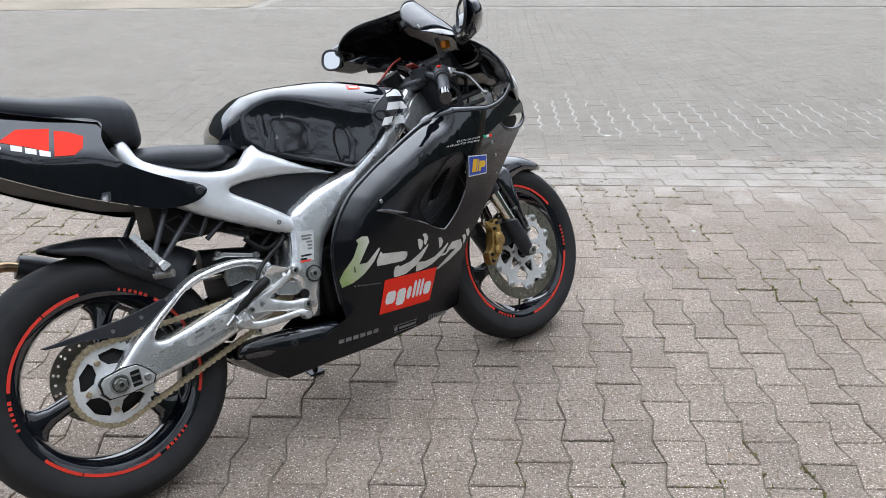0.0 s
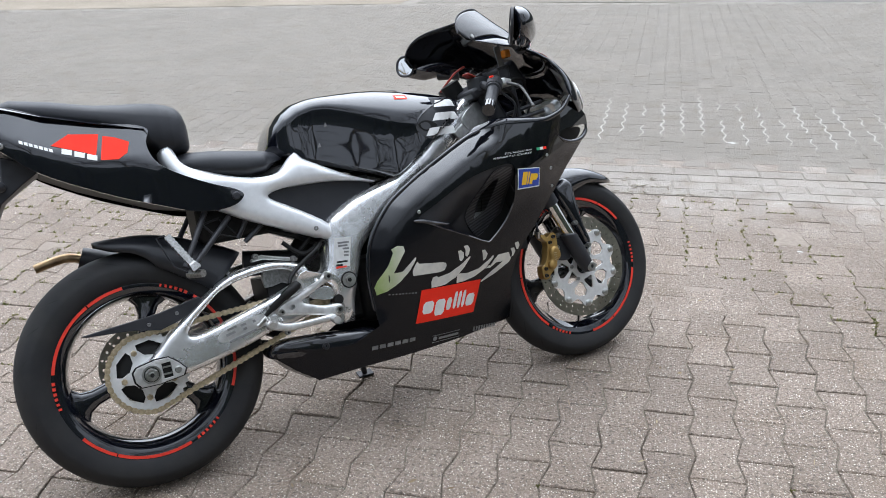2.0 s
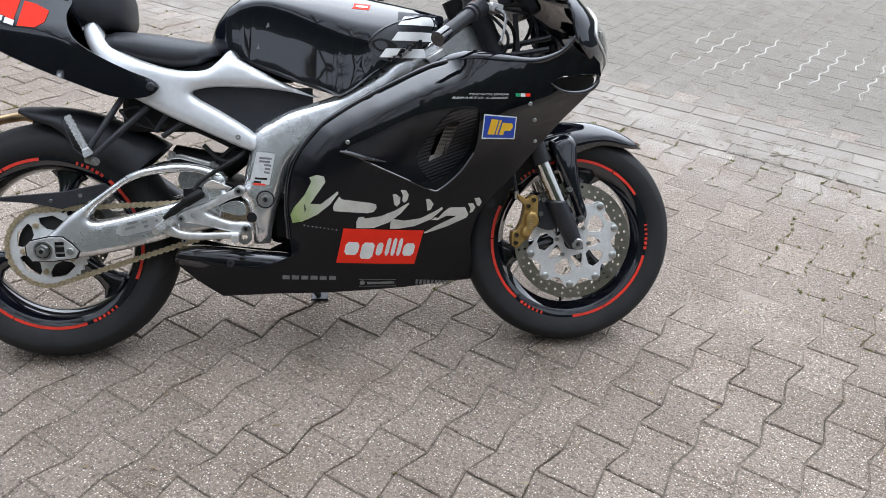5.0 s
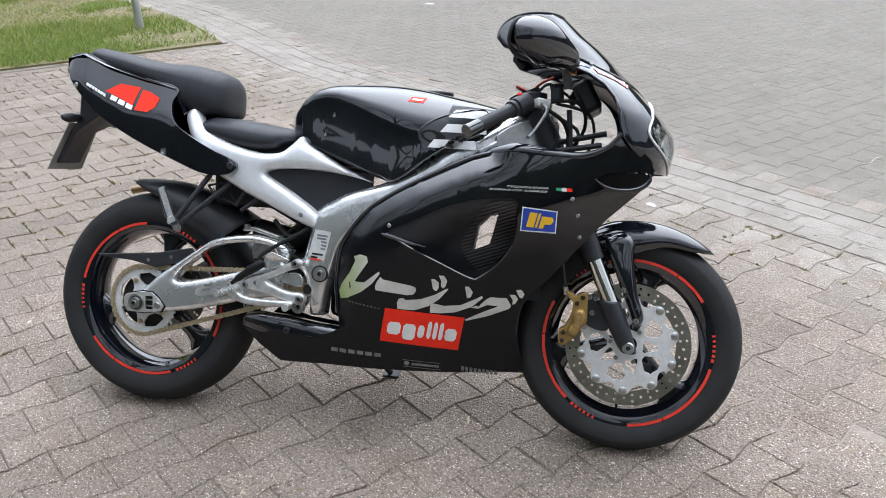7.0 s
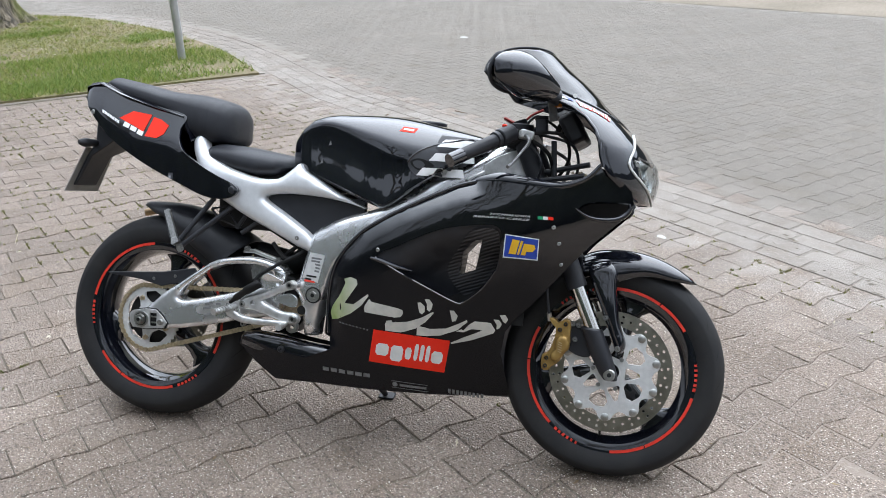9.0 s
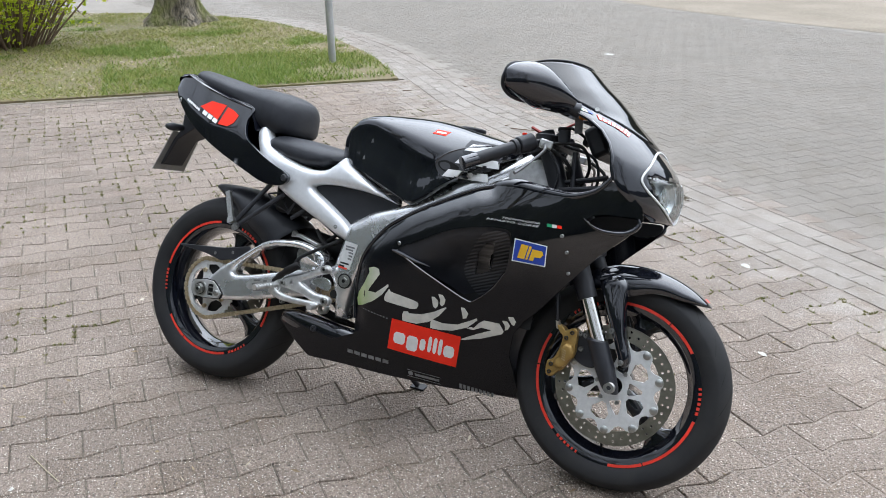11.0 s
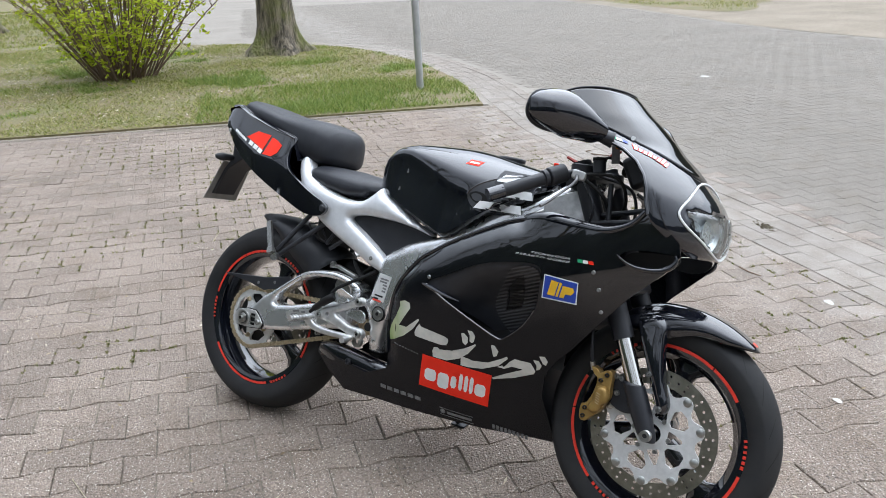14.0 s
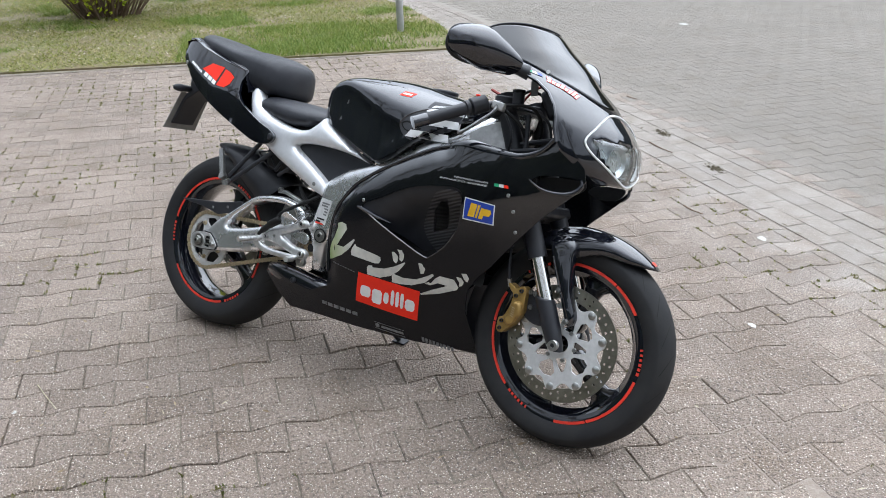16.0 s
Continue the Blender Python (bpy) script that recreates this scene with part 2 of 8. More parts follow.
M_GREEN = surface("green_decal", (0.02, 0.35, 0.16), (0.02, 0.30, 0.14), 0.4, scale=40)
M_ORANGE = surface("orange_lens", (0.6, 0.2, 0.02), (0.5, 0.15, 0.02), 0.2, scale=40)
M_BRASS = surface("heat_tinted_steel", (0.42, 0.30, 0.17), (0.22, 0.15, 0.09), 0.25, 1.0, scale=25, rough2=0.4)
M_SCREW = surface("zinc_screw", (0.36, 0.36, 0.35), (0.22, 0.22, 0.21), 0.35, 0.9, scale=200)
M_PLATE = surface("grey_plate_back", (0.20, 0.19, 0.17), (0.26, 0.25, 0.23), 0.5, scale=30)

M_LEVER = surface("dark_lever_alloy", (0.06, 0.06, 0.06), (0.20, 0.20, 0.20), 0.35, 0.7, scale=30)
M_DULLRED = surface("dull_red_anodising", (0.30, 0.025, 0.015), (0.20, 0.018, 0.012), 0.35, 0.4, scale=40)
M_CHEEK = surface("cheek_grey_black", (0.035, 0.037, 0.042), (0.055, 0.057, 0.062), 0.42, scale=14, rough2=0.6, bump=0.06, bump_scale=120)


def dulled_paint():
    """Gloss black paint, rougher and less reflective towards the bottom."""
    mat, nt, n, l, p = shader("dulled_black_paint")
    p.inputs["Base Color"].default_value = (0.0036, 0.0041, 0.0060, 1)
    co, sep, high, mess = n.new("ShaderNodeTexCoord"), n.new("ShaderNodeSeparateXYZ"), n.new("ShaderNodeMapRange"), n.new("ShaderNodeMath")
    l.new(co.outputs["Object"], sep.inputs["Vector"])
    mess.operation = "MULTIPLY_ADD"
    mess.inputs[1].default_value = 0.12
    l.new(noise_fac(nt, 7, 4, 0.2, 0.8), mess.inputs[0])
    l.new(sep.outputs["Z"], mess.inputs[2])
    high.inputs["From Min"].default_value, high.inputs["From Max"].default_value = 0.56, 0.74
    l.new(mess.outputs[0], high.inputs["Value"])
    for name, low, top_ in (("Roughness", 0.26, 0.04), ("Specular IOR Level", 0.28, 0.6), ("Coat Weight", 0.0, 0.8)):
        r = n.new("ShaderNodeMapRange")
        r.inputs["To Min"].default_value, r.inputs["To Max"].default_value = low, top_
        l.new(high.outputs["Result"], r.inputs["Value"])
        l.new(r.outputs["Result"], p.inputs[name])
    return mat


M_DULLED = dulled_paint()


def brush_ink():
    """The white brush lettering, worn, with a green tint at its first stroke."""
    mat, nt, n, l, p = shader("brush_lettering_decal")
    p.inputs["Roughness"].default_value = 0.5
    co = n.new("ShaderNodeTexCoord")
    sep = n.new("ShaderNodeSeparateXYZ")
    l.new(co.outputs["Object"], sep.inputs["Vector"])
    r = n.new("ShaderNodeMapRange")
    r.inputs["From Min"].default_value, r.inputs["From Max"].default_value = 0.70, 0.62
    l.new(sep.outputs["X"], r.inputs["Value"])
    white = mixed(nt, (0.62, 0.60, 0.54), (0.50, 0.49, 0.45), noise_fac(nt, 35))
    green = mixed(nt, (0.24, 0.33, 0.10), (0.36, 0.42, 0.20), noise_fac(nt, 25))
    l.new(mixed(nt, white, green, r.outputs["Result"]), p.inputs["Base Color"])
    return mat


M_BRUSH = brush_ink()


def carbon():
    mat, nt, n, l, p = shader("carbon_weave")
    p.inputs["Roughness"].default_value = 0.35
    co = n.new("ShaderNodeTexCoord")
    mp = n.new("ShaderNodeMapping")
    mp.inputs["Rotation"].default_value = (0, radians(20), 0)
    w = n.new("ShaderNodeTexWave")
    w.bands_direction = "Z"
    w.inputs["Scale"].default_value = 38
    w.inputs["Distortion"].default_value = 0.4
    l.new(co.outputs["Object"], mp.inputs["Vector"])
    l.new(mp.outputs["Vector"], w.inputs["Vector"])
    l.new(mixed(nt, (0.008, 0.008, 0.009), (0.05, 0.05, 0.055), w.outputs["Fac"]), p.inputs["Base Color"])
    bumped(nt, p, w.outputs["Fac"], 0.5, 0.002)
    return mat


M_CARBON = carbon()


def clear(name, tint, rough=0.02, gloss=0.5):
    """Thin clear plastic or glass: what lies behind shows through, tinted."""
    mat = bpy.data.materials.new(name)
    mat.use_nodes = True
    nt = mat.node_tree
    nt.nodes.remove(nt.nodes["Principled BSDF"])
    tr, gl, mx, fr = (nt.nodes.new(k) for k in ("ShaderNodeBsdfTransparent", "ShaderNodeBsdfGlossy", "ShaderNodeMixShader", "ShaderNodeLayerWeight"))
    tr.inputs["Color"].default_value = (*tint, 1)
    gl.inputs["Roughness"].default_value = rough
    fr.inputs["Blend"].default_value = gloss
    sheen = nt.nodes.new("ShaderNodeMapRange")
    sheen.interpolation_type = "SMOOTHERSTEP"
    sheen.inputs["From Min"].default_value = 0.08
    sheen.inputs["To Min"].default_value, sheen.inputs["To Max"].default_value = 0.05, 0.60
    nt.links.new(fr.outputs["Facing"], sheen.inputs["Value"])
    nt.links.new(sheen.outputs["Result"], mx.inputs["Fac"])
    nt.links.new(tr.outputs["BSDF"], mx.inputs[1])
    nt.links.new(gl.outputs["BSDF"], mx.inputs[2])
    nt.links.new(mx.outputs["Shader"], nt.nodes["Material Output"].inputs["Surface"])
    return mat


M_SCREEN = clear("smoked_screen", (0.035, 0.038, 0.045), 0.05, 0.36)
M_LENS = clear("clear_lens", (0.9, 0.92, 0.92), 0.02, 0.3)
M_MIRROR = surface("mirror_glass", (0.85, 0.86, 0.87), (0.83, 0.84, 0.85), 0.02, 1.0, scale=3)
M_REFLECTOR = surface("lamp_reflector", (0.86, 0.87, 0.88), (0.70, 0.71, 0.72), 0.22, 0.75, scale=18, rough2=0.4)


def ground_surface(name, a, b, c, scale=3.0, fine=120.0, speck=None, rough=0.9, bump=0.5, bump_scale=150.0):
    """Ground with patches at two scales, grit and optional light specks."""
    mat, nt, n, l, p = shader(name)
    p.inputs["Roughness"].default_value = rough
    col = mixed(nt, a, b, noise_fac(nt, scale, 5, 0.35, 0.65))
    col = mixed(nt, col, c, noise_fac(nt, fine, 3, 0.45, 0.75))
    if speck:
        col = mixed(nt, col, speck, noise_fac(nt, fine * 2.2, 1, 0.66, 0.72))
    l.new(col, p.inputs["Base Color"])
    bumped(nt, p, noise_fac(nt, bump_scale, 4, 0.2, 0.8), bump, 0.004)
    return mat


def stone_surface(name, base, dark, speck, spread=0.12, drift=0.0, grit=1.0):
    """Concrete stone: each with its own shade, exposed light grit, stains."""
    mat, nt, n, l, p = shader(name)
    p.inputs["Roughness"].default_value = 0.88
    info = n.new("ShaderNodeObjectInfo")
    geo = n.new("ShaderNodeNewGeometry")
    add = n.new("ShaderNodeMath")
    add.operation = "ADD"
    l.new(info.outputs["Random"], add.inputs[0])
    l.new(geo.outputs["Random Per Island"], add.inputs[1])
    wrap = n.new("ShaderNodeMath")
    wrap.operation = "FRACT"
    l.new(add.outputs[0], wrap.inputs[0])
    co = n.new("ShaderNodeNewGeometry")
    def tex(scale, lo, hi, detail=3):
        t = n.new("ShaderNodeTexNoise")
        t.inputs["Scale"].default_value, t.inputs["Detail"].default_value = scale, detail
        l.new(co.outputs["Position"], t.inputs["Vector"])
        r = n.new("ShaderNodeMapRange")
        r.inputs["From Min"].default_value, r.inputs["From Max"].default_value = lo, hi
        l.new(t.outputs["Fac"], r.inputs["Value"])
        return r.outputs["Result"]
    col = mixed(nt, base, dark, tex(1.1, 0.30, 0.66, 5))
    col = mixed(nt, col, tuple(v * w for v, w in zip(dark, (0.86, 0.80, 0.72))), tex(4.5, 0.5, 0.8, 6))
    col = mixed(nt, col, tuple(v * (1 - 0.45 * grit) for v in dark), tex(90, 0.48, 0.80))
    col = mixed(nt, col, tuple(min(v * (1 + 0.35 * grit), 0.8) for v in base), tex(210, 0.54, 0.70, 2))
    if drift:
        # pale sand washed out along the gutter
        sep, lean, gap, off = n.new("ShaderNodeSeparateXYZ"), n.new("ShaderNodeMath"), n.new("ShaderNodeMath"), n.new("ShaderNodeMapRange")
        l.new(co.outputs["Position"], sep.inputs["Vector"])
        lean.operation, gap.operation = "MULTIPLY_ADD", "ABSOLUTE"
        lean.inputs[1].default_value = -0.088
        l.new(sep.outputs["X"], lean.inputs[0])
        l.new(sep.outputs["Y"], lean.inputs[2])
        mid = n.new("ShaderNodeMath")
        mid.operation = "SUBTRACT"
        mid.inputs[1].default_value = 4.40
        l.new(lean.outputs[0], mid.inputs[0])
        l.new(mid.outputs[0], gap.inputs[0])
        off.inputs["From Min"].default_value, off.inputs["From Max"].default_value = 0.75, 0.15
        off.inputs["To Max"].default_value = drift
        l.new(gap.outputs[0], off.inputs["Value"])
        film = n.new("ShaderNodeMath")
        film.operation = "MULTIPLY"
        l.new(off.outputs["Result"], film.inputs[0])
        l.new(tex(6, 0.30, 0.62, 5), film.inputs[1])
        col = mixed(nt, col, (0.34, 0.305, 0.268), film.outputs[0])
    vor = n.new("ShaderNodeTexVoronoi")
    vor.inputs["Scale"].default_value = 150
    l.new(co.outputs["Position"], vor.inputs["Vector"])
    near = n.new("ShaderNodeMapRange")
    near.inputs["From Min"].default_value, near.inputs["From Max"].default_value = 0.36, 0.24
    l.new(vor.outputs["Distance"], near.inputs["Value"])
    pick = n.new("ShaderNodeSeparateColor")
    l.new(vor.outputs["Color"], pick.inputs["Color"])
    some = n.new("ShaderNodeMapRange")
    some.inputs["From Min"].default_value, some.inputs["From Max"].default_value = 0.55, 0.95
    l.new(pick.outputs["Red"], some.inputs["Value"])
    both = n.new("ShaderNodeMath")
    both.operation = "MULTIPLY"
    l.new(near.outputs["Result"], both.inputs[0])
    l.new(some.outputs["Result"], both.inputs[1])
    col = mixed(nt, col, speck, both.outputs[0])
    hsv = n.new("ShaderNodeHueSaturation")
    val = n.new("ShaderNodeMapRange")
    val.inputs["To Min"].default_value, val.inputs["To Max"].default_value = 1 - spread, 1 + spread
    l.new(wrap.outputs[0], val.inputs["Value"])
    l.new(val.outputs["Result"], hsv.inputs["Value"])
    l.new(col, hsv.inputs["Color"])
    l.new(hsv.outputs["Color"], p.inputs["Base Color"])
    bumped(nt, p, tex(150, 0.25, 0.75), 1.0, 0.006)
    return mat


M_BED = ground_surface("joint_sand", (0.17, 0.142, 0.108), (0.062, 0.050, 0.036), (0.24, 0.205, 0.16), 2.6, 70)
M_STONE = stone_surface("wavy_concrete_paver", (0.272, 0.217, 0.175), (0.190, 0.150, 0.118), (0.70, 0.635, 0.56), drift=0.8, grit=1.6)
M_ROADSTONE = stone_surface("road_paver", (0.222, 0.197, 0.165), (0.196, 0.173, 0.144), (0.36, 0.335, 0.305), 0.035, 0.6, 1.6)
M_GUTTER = stone_surface("gutter_brick", (0.278, 0.240, 0.204), (0.232, 0.200, 0.168), (0.463, 0.433, 0.390), 0.08, 0.7, 0.6)
M_KERB = stone_surface("kerb_concrete", (0.285, 0.245, 0.196), (0.205, 0.172, 0.132), (0.405, 0.378, 0.333), 0.2)
M_SAND = ground_surface("sandy_verge", (0.230, 0.187, 0.140), (0.153, 0.123, 0.085), (0.306, 0.264, 0.204), 0.9, 30)
M_LAWN = ground_surface("lawn_soil", (0.115, 0.120, 0.040), (0.165, 0.125, 0.072), (0.25, 0.20, 0.11), 1.1, 45)


def blade_surface(name, a, b, c):
    mat, nt, n, l, p = shader(name)
    p.inputs["Roughness"].default_value = 0.6
    geo = n.new("ShaderNodeNewGeometry")
    ramp = n.new("ShaderNodeValToRGB")
    ramp.color_ramp.elements[0].color, ramp.color_ramp.elements[1].color = (*a, 1), (*c, 1)
    mid = ramp.color_ramp.elements.new(0.55)
    mid.color = (*b, 1)
    l.new(geo.outputs["Random Per Island"], ramp.inputs["Fac"])
    l.new(ramp.outputs["Color"], p.inputs["Base Color"])
    through_light, both = n.new("ShaderNodeBsdfTranslucent"), n.new("ShaderNodeMixShader")
    both.inputs["Fac"].default_value = 0.4
    l.new(ramp.outputs["Color"], through_light.inputs["Color"])
    l.new(p.outputs["BSDF"], both.inputs[1])
    l.new(through_light.outputs["BSDF"], both.inputs[2])
    l.new(both.outputs["Shader"], n["Material Output"].inputs["Surface"])
    return mat


M_GRASS = blade_surface("grass_blade", (0.100, 0.140, 0.018), (0.22, 0.25, 0.042), (0.42, 0.36, 0.15))
M_TUFT = blade_surface("fresh_grass_blade", (0.085, 0.150, 0.020), (0.17, 0.245, 0.040), (0.30, 0.32, 0.09))
M_LEAF = blade_surface("spring_leaf", (0.34, 0.46, 0.02), (0.52, 0.60, 0.04), (0.66, 0.70, 0.09))
M_STRAW = blade_surface("dry_leaf", (0.38, 0.30, 0.18), (0.46, 0.40, 0.28), (0.55, 0.50, 0.40))
M_TWIG = surface("bush_stem", (0.13, 0.085, 0.055), (0.20, 0.14, 0.10), 0.85, scale=20, bump=0.3, bump_scale=80)
M_GALV = surface("galvanised_pole", (0.50, 0.51, 0.51), (0.42, 0.43, 0.43), 0.45, 0.7, scale=15, rough2=0.55)
M_BACK = ground_surface("backdrop_ring", (0.035, 0.042, 0.032), (0.06, 0.065, 0.055), (0.09, 0.095, 0.08), 0.25, 1.2, bump=0.0)


def bark():
    mat, nt, n, l, p = shader("oak_bark")
    p.inputs["Roughness"].default_value = 0.95
    ridge = noise_fac(nt, 16, 6, 0.38, 0.62, 0.6, (1.0, 1.0, 0.16))
    col = mixed(nt, (0.05, 0.042, 0.03), (0.27, 0.225, 0.165), ridge)
    moss = mixed(nt, col, (0.13, 0.145, 0.025), noise_fac(nt, 1.7, 4, 0.48, 0.68))
    l.new(moss, p.inputs["Base Color"])
    bumped(nt, p, ridge, 1.0, 0.03)
    return mat


M_BARK = bark()

# ---- ground ----
bm = bmesh.new()
bmesh.ops.create_grid(bm, x_segments=4, y_segments=4, size=150, matrix=Matrix.Translation((0, 0, -0.022)))
tagged(part("ground", bm, M_BED, smooth=False), "sandy bed below the paving, reaching the horizon", "ground", kind="structure")

# the wide paving beyond the stones that can be told apart
SLOPE = 0.09


def sheet(name, pts, z, material, label, category, step=0.0):
    bm = bmesh.new()
    bm.faces.new([bm.verts.new((x, y, z)) for x, y in pts])
    return tagged(part(name, bm, material, smooth=False), label, category, kind="structure")


# sandy verge and lawn across the road
verge = outline([(-60, 9.2), (-24, 9.3), (-15, 9.75), (-10.2, 9.85), (-6.6, 10.75), (-3.4, 11.7), (2, 12.75), (8, 13.9), (30, 18.0)], 4, False)
sheet("verge", [q for q in verge if q[0] < -3.3] + [(-3.2, 60), (-60, 60)], 0.003, M_SAND, "bare sandy verge along the far side of the road", "verge")
lawn = outline([(-60, 9.6), (-24, 9.75), (-17, 10.1), (-14.2, 10.4), (-13.2, 11.0), (-14.5, 12.2), (-20, 13.5), (-60, 15)], 4, False)
sheet("lawn", lawn, 0.008, M_LAWN, "strip of short grass beyond the road", "grass")

sheet("far_pavement", [(-3.2, 11.8), (2, 12.78), (8, 13.93), (30, 18.03), (60, 24), (60, 60), (-3.2, 60)], 0.0035, M_ROADSTONE, "grey paved area beyond the street", "paving")

# raised grass island with the tree
ISLAND_BACK = [(-5.66, 3.84), (-6.6, 3.93), (-7.5, 3.95), (-8.7, 3.85), (-9.9, 3.62), (-11.1, 3.15), (-11.9, 2.5), (-12.5, 1.6), (-13.2, 0.5), (-15.5, -0.9), (-22.0, -2.6)]
back = outline(ISLAND_BACK, 5, False)
island = back + [(-60, -9), (-60, -40), (-6.1, -40), (-5.9, -8), (-5.86, -2), (-5.78, 0.5), (-5.74, 2.0), (-5.68, 3.3)]
bm = bmesh.new()
top = [bm.verts.new((x, y, 0.022)) for x, y in island]
low = [bm.verts.new((x, y, -0.02)) for x, y in island]
bm.faces.new(top)
for i in range(len(top)):
    bm.faces.new((top[i - 1], top[i], low[i], low[i - 1]))
tagged(part("lawn_island", bm, M_LAWN, smooth=False), "patchy grass island with bare soil and dry leaves", "grass", kind="structure")


def blades(name, label, count, material, xr, yr, poly, z, h, w, flat=0.0, seed=1, clump=0.0):
    rnd = random.Random(seed)
    verts, faces = [], []
    while len(faces) < count:
        x, y = rnd.uniform(*xr), rnd.uniform(*yr)
        if not inside(x, y, poly):
            continue
        dens = noise.noise((x * 0.9, y * 0.9, seed)) + 0.5 * noise.noise((x * 3, y * 3, seed))
        if clump < 0 and dens < -clump * rnd.uniform(0.7, 1.3) - 0.1:
            continue
        if clump > 0 and dens < rnd.uniform(-clump, clump):
            continue
        a = rnd.uniform(0, 6.283)
        hh, ww = h * rnd.uniform(0.4, 1.25), w * rnd.uniform(0.6, 1.3)
        lean = rnd.uniform(0.1, 0.9) * hh * (1 + flat * 4)
        c, s = math.cos(a), math.sin(a)
        b = rnd.uniform(0, 6.283)
        k = len(verts)
        up = hh * (1 - flat)
        verts += [(x - c * ww, y - s * ww, z), (x + c * ww, y + s * ww, z + 0.002), (x + lean * math.cos(b) + c * ww * 0.3, y + lean * math.sin(b) + s * ww * 0.3, z + up)]
        faces.append((k, k + 1, k + 2))
    me = bpy.data.meshes.new(name)
    me.from_pydata(verts, [], faces)
    me.materials.append(material)
    return tagged(new(name, me), label, "grass", kind="stuff")


near_island = island
blades("grass", "short uneven olive-green grass blades, thin in places", 170000, M_GRASS, (-14.5, -5.75), (-7, 3.95), near_island, 0.02, 0.034, 0.0045, 0.25, 3, 0.55)
blades("grass_tufts", "fresh green tufts of longer grass in the lawn", 26000, M_TUFT, (-13, -5.72), (-6, 3.9), near_island, 0.02, 0.065, 0.005, 0.2, 13, -0.55)
blades("edge_grass", "longer fresh grass along the edge and round the pole", 9000, M_TUFT, (-7.6, -5.74), (1.2, 3.9), near_island, 0.02, 0.060, 0.005, 0.1, 29, 0.5)
blades("rear_grass", "short grass further back on the island", 45000, M_GRASS, (-26, -14.3), (-9, 0.5), near_island, 0.02, 0.05, 0.008, 0.1, 37, 0.7)
M_HAY = blade_surface("dry_grass", (0.20, 0.15, 0.07), (0.36, 0.29, 0.15), (0.52, 0.45, 0.27))
blades("dry_grass", "short dead straw-coloured grass between the green", 60000, M_HAY, (-13.5, -5.72), (-6, 3.92), near_island, 0.02, 0.026, 0.004, 0.5, 17, 0.45)
blades("grass_far", "short grass on the lawn across the road", 9000, M_GRASS, (-30, -13), (9.6, 13.5), lawn, 0.03, 0.05, 0.007, 0.0, 5, 0.4)
blades("dry_leaves", "dry pale leaves and stalks lying on the lawn", 7000, M_STRAW, (-13, -5.78), (-6, 3.9), near_island, 0.030, 0.016, 0.012, 0.6, 8, 0.5)


# kerb stones along the island
def kerb_line(pts, label, width=0.07, high=0.05, length=0.95, material=None):
    p = [Vector((x, y, 0)) for x, y in pts]
    dist = [0.0]
    for a, b in zip(p, p[1:]):
        dist.append(dist[-1] + (b - a).length)
    at = lambda s: Vector((float(np.interp(s, dist, [q.x for q in p])), float(np.interp(s, dist, [q.y for q in p])), 0))
    root = tagged(new("kerb"), label, "kerb", kind="structure")
    s, rnd = 0.0, random.Random(4)
    while s < dist[-1] - 0.2:
        e = min(s + length, dist[-1])
        rings = []
        for k in range(4):
            u = s + 0.006 + (e - s - 0.012) * k / 3
            q = at(u)
            d = (at(min(u + 0.05, dist[-1])) - at(max(u - 0.05, 0))).normalized()
            nrm = Vector((-d.y, d.x, 0))
            top_z = high + rnd.uniform(-0.001, 0.001)
            rings.append([q + nrm * a + Vector((0, 0, zz)) for a, zz in ((-width / 2, -0.02), (-width / 2, top_z - 0.008), (-width / 2 + 0.01, top_z), (width / 2 - 0.01, top_z), (width / 2, top_z - 0.008), (width / 2, -0.02))])
        bm = bmesh.new()
        loft(bm, rings)
        part("kerb_stone", bm, material or M_KERB, root)
        s = e
    return root


kerb_line([(-5.86, -7.0), (-5.84, -2), (-5.76, 0.5), (-5.72, 2.0), (-5.66, 3.3), (-5.64, 3.78)], "low weathered concrete kerb along the grass island", 0.050, 0.006)
kerb_line([(x, y + 0.02) for x, y in back[:46]], "flush concrete edging between the grass and the road", 0.08, 0.012, material=M_GUTTER)


# ---- pole, trees, bush ----
def sign_pole():
    root = thing("sign_pole", "plain galvanised steel pole standing in the grass", "pole", m=Matrix.Translation((-6.76, 3.45, 0.03)) @ pose(0, 0, 0, 0.9, 0, 0))
    bm = bmesh.new()
    tube(bm, [(0, 0, -0.1), (0, 0, 1.2), (0, 0, 2.7)], 0.038, 20)
    part("tube", bm, M_GALV, root)
    bm = bmesh.new()
    revolve(bm, [(0.041, 0.0), (0.041, 0.03), (0.02, 0.045), (0.0005, 0.048)], n=20, closed=False)
    bmesh.ops.rotate(bm, verts=bm.verts, matrix=Matrix.Rotation(radians(90), 3, "X"))
    bmesh.ops.translate(bm, verts=bm.verts, vec=(0, 0, 2.69))
    part("cap", bm, M_SATIN, root, "dark plastic cap")
    return root


sign_pole()


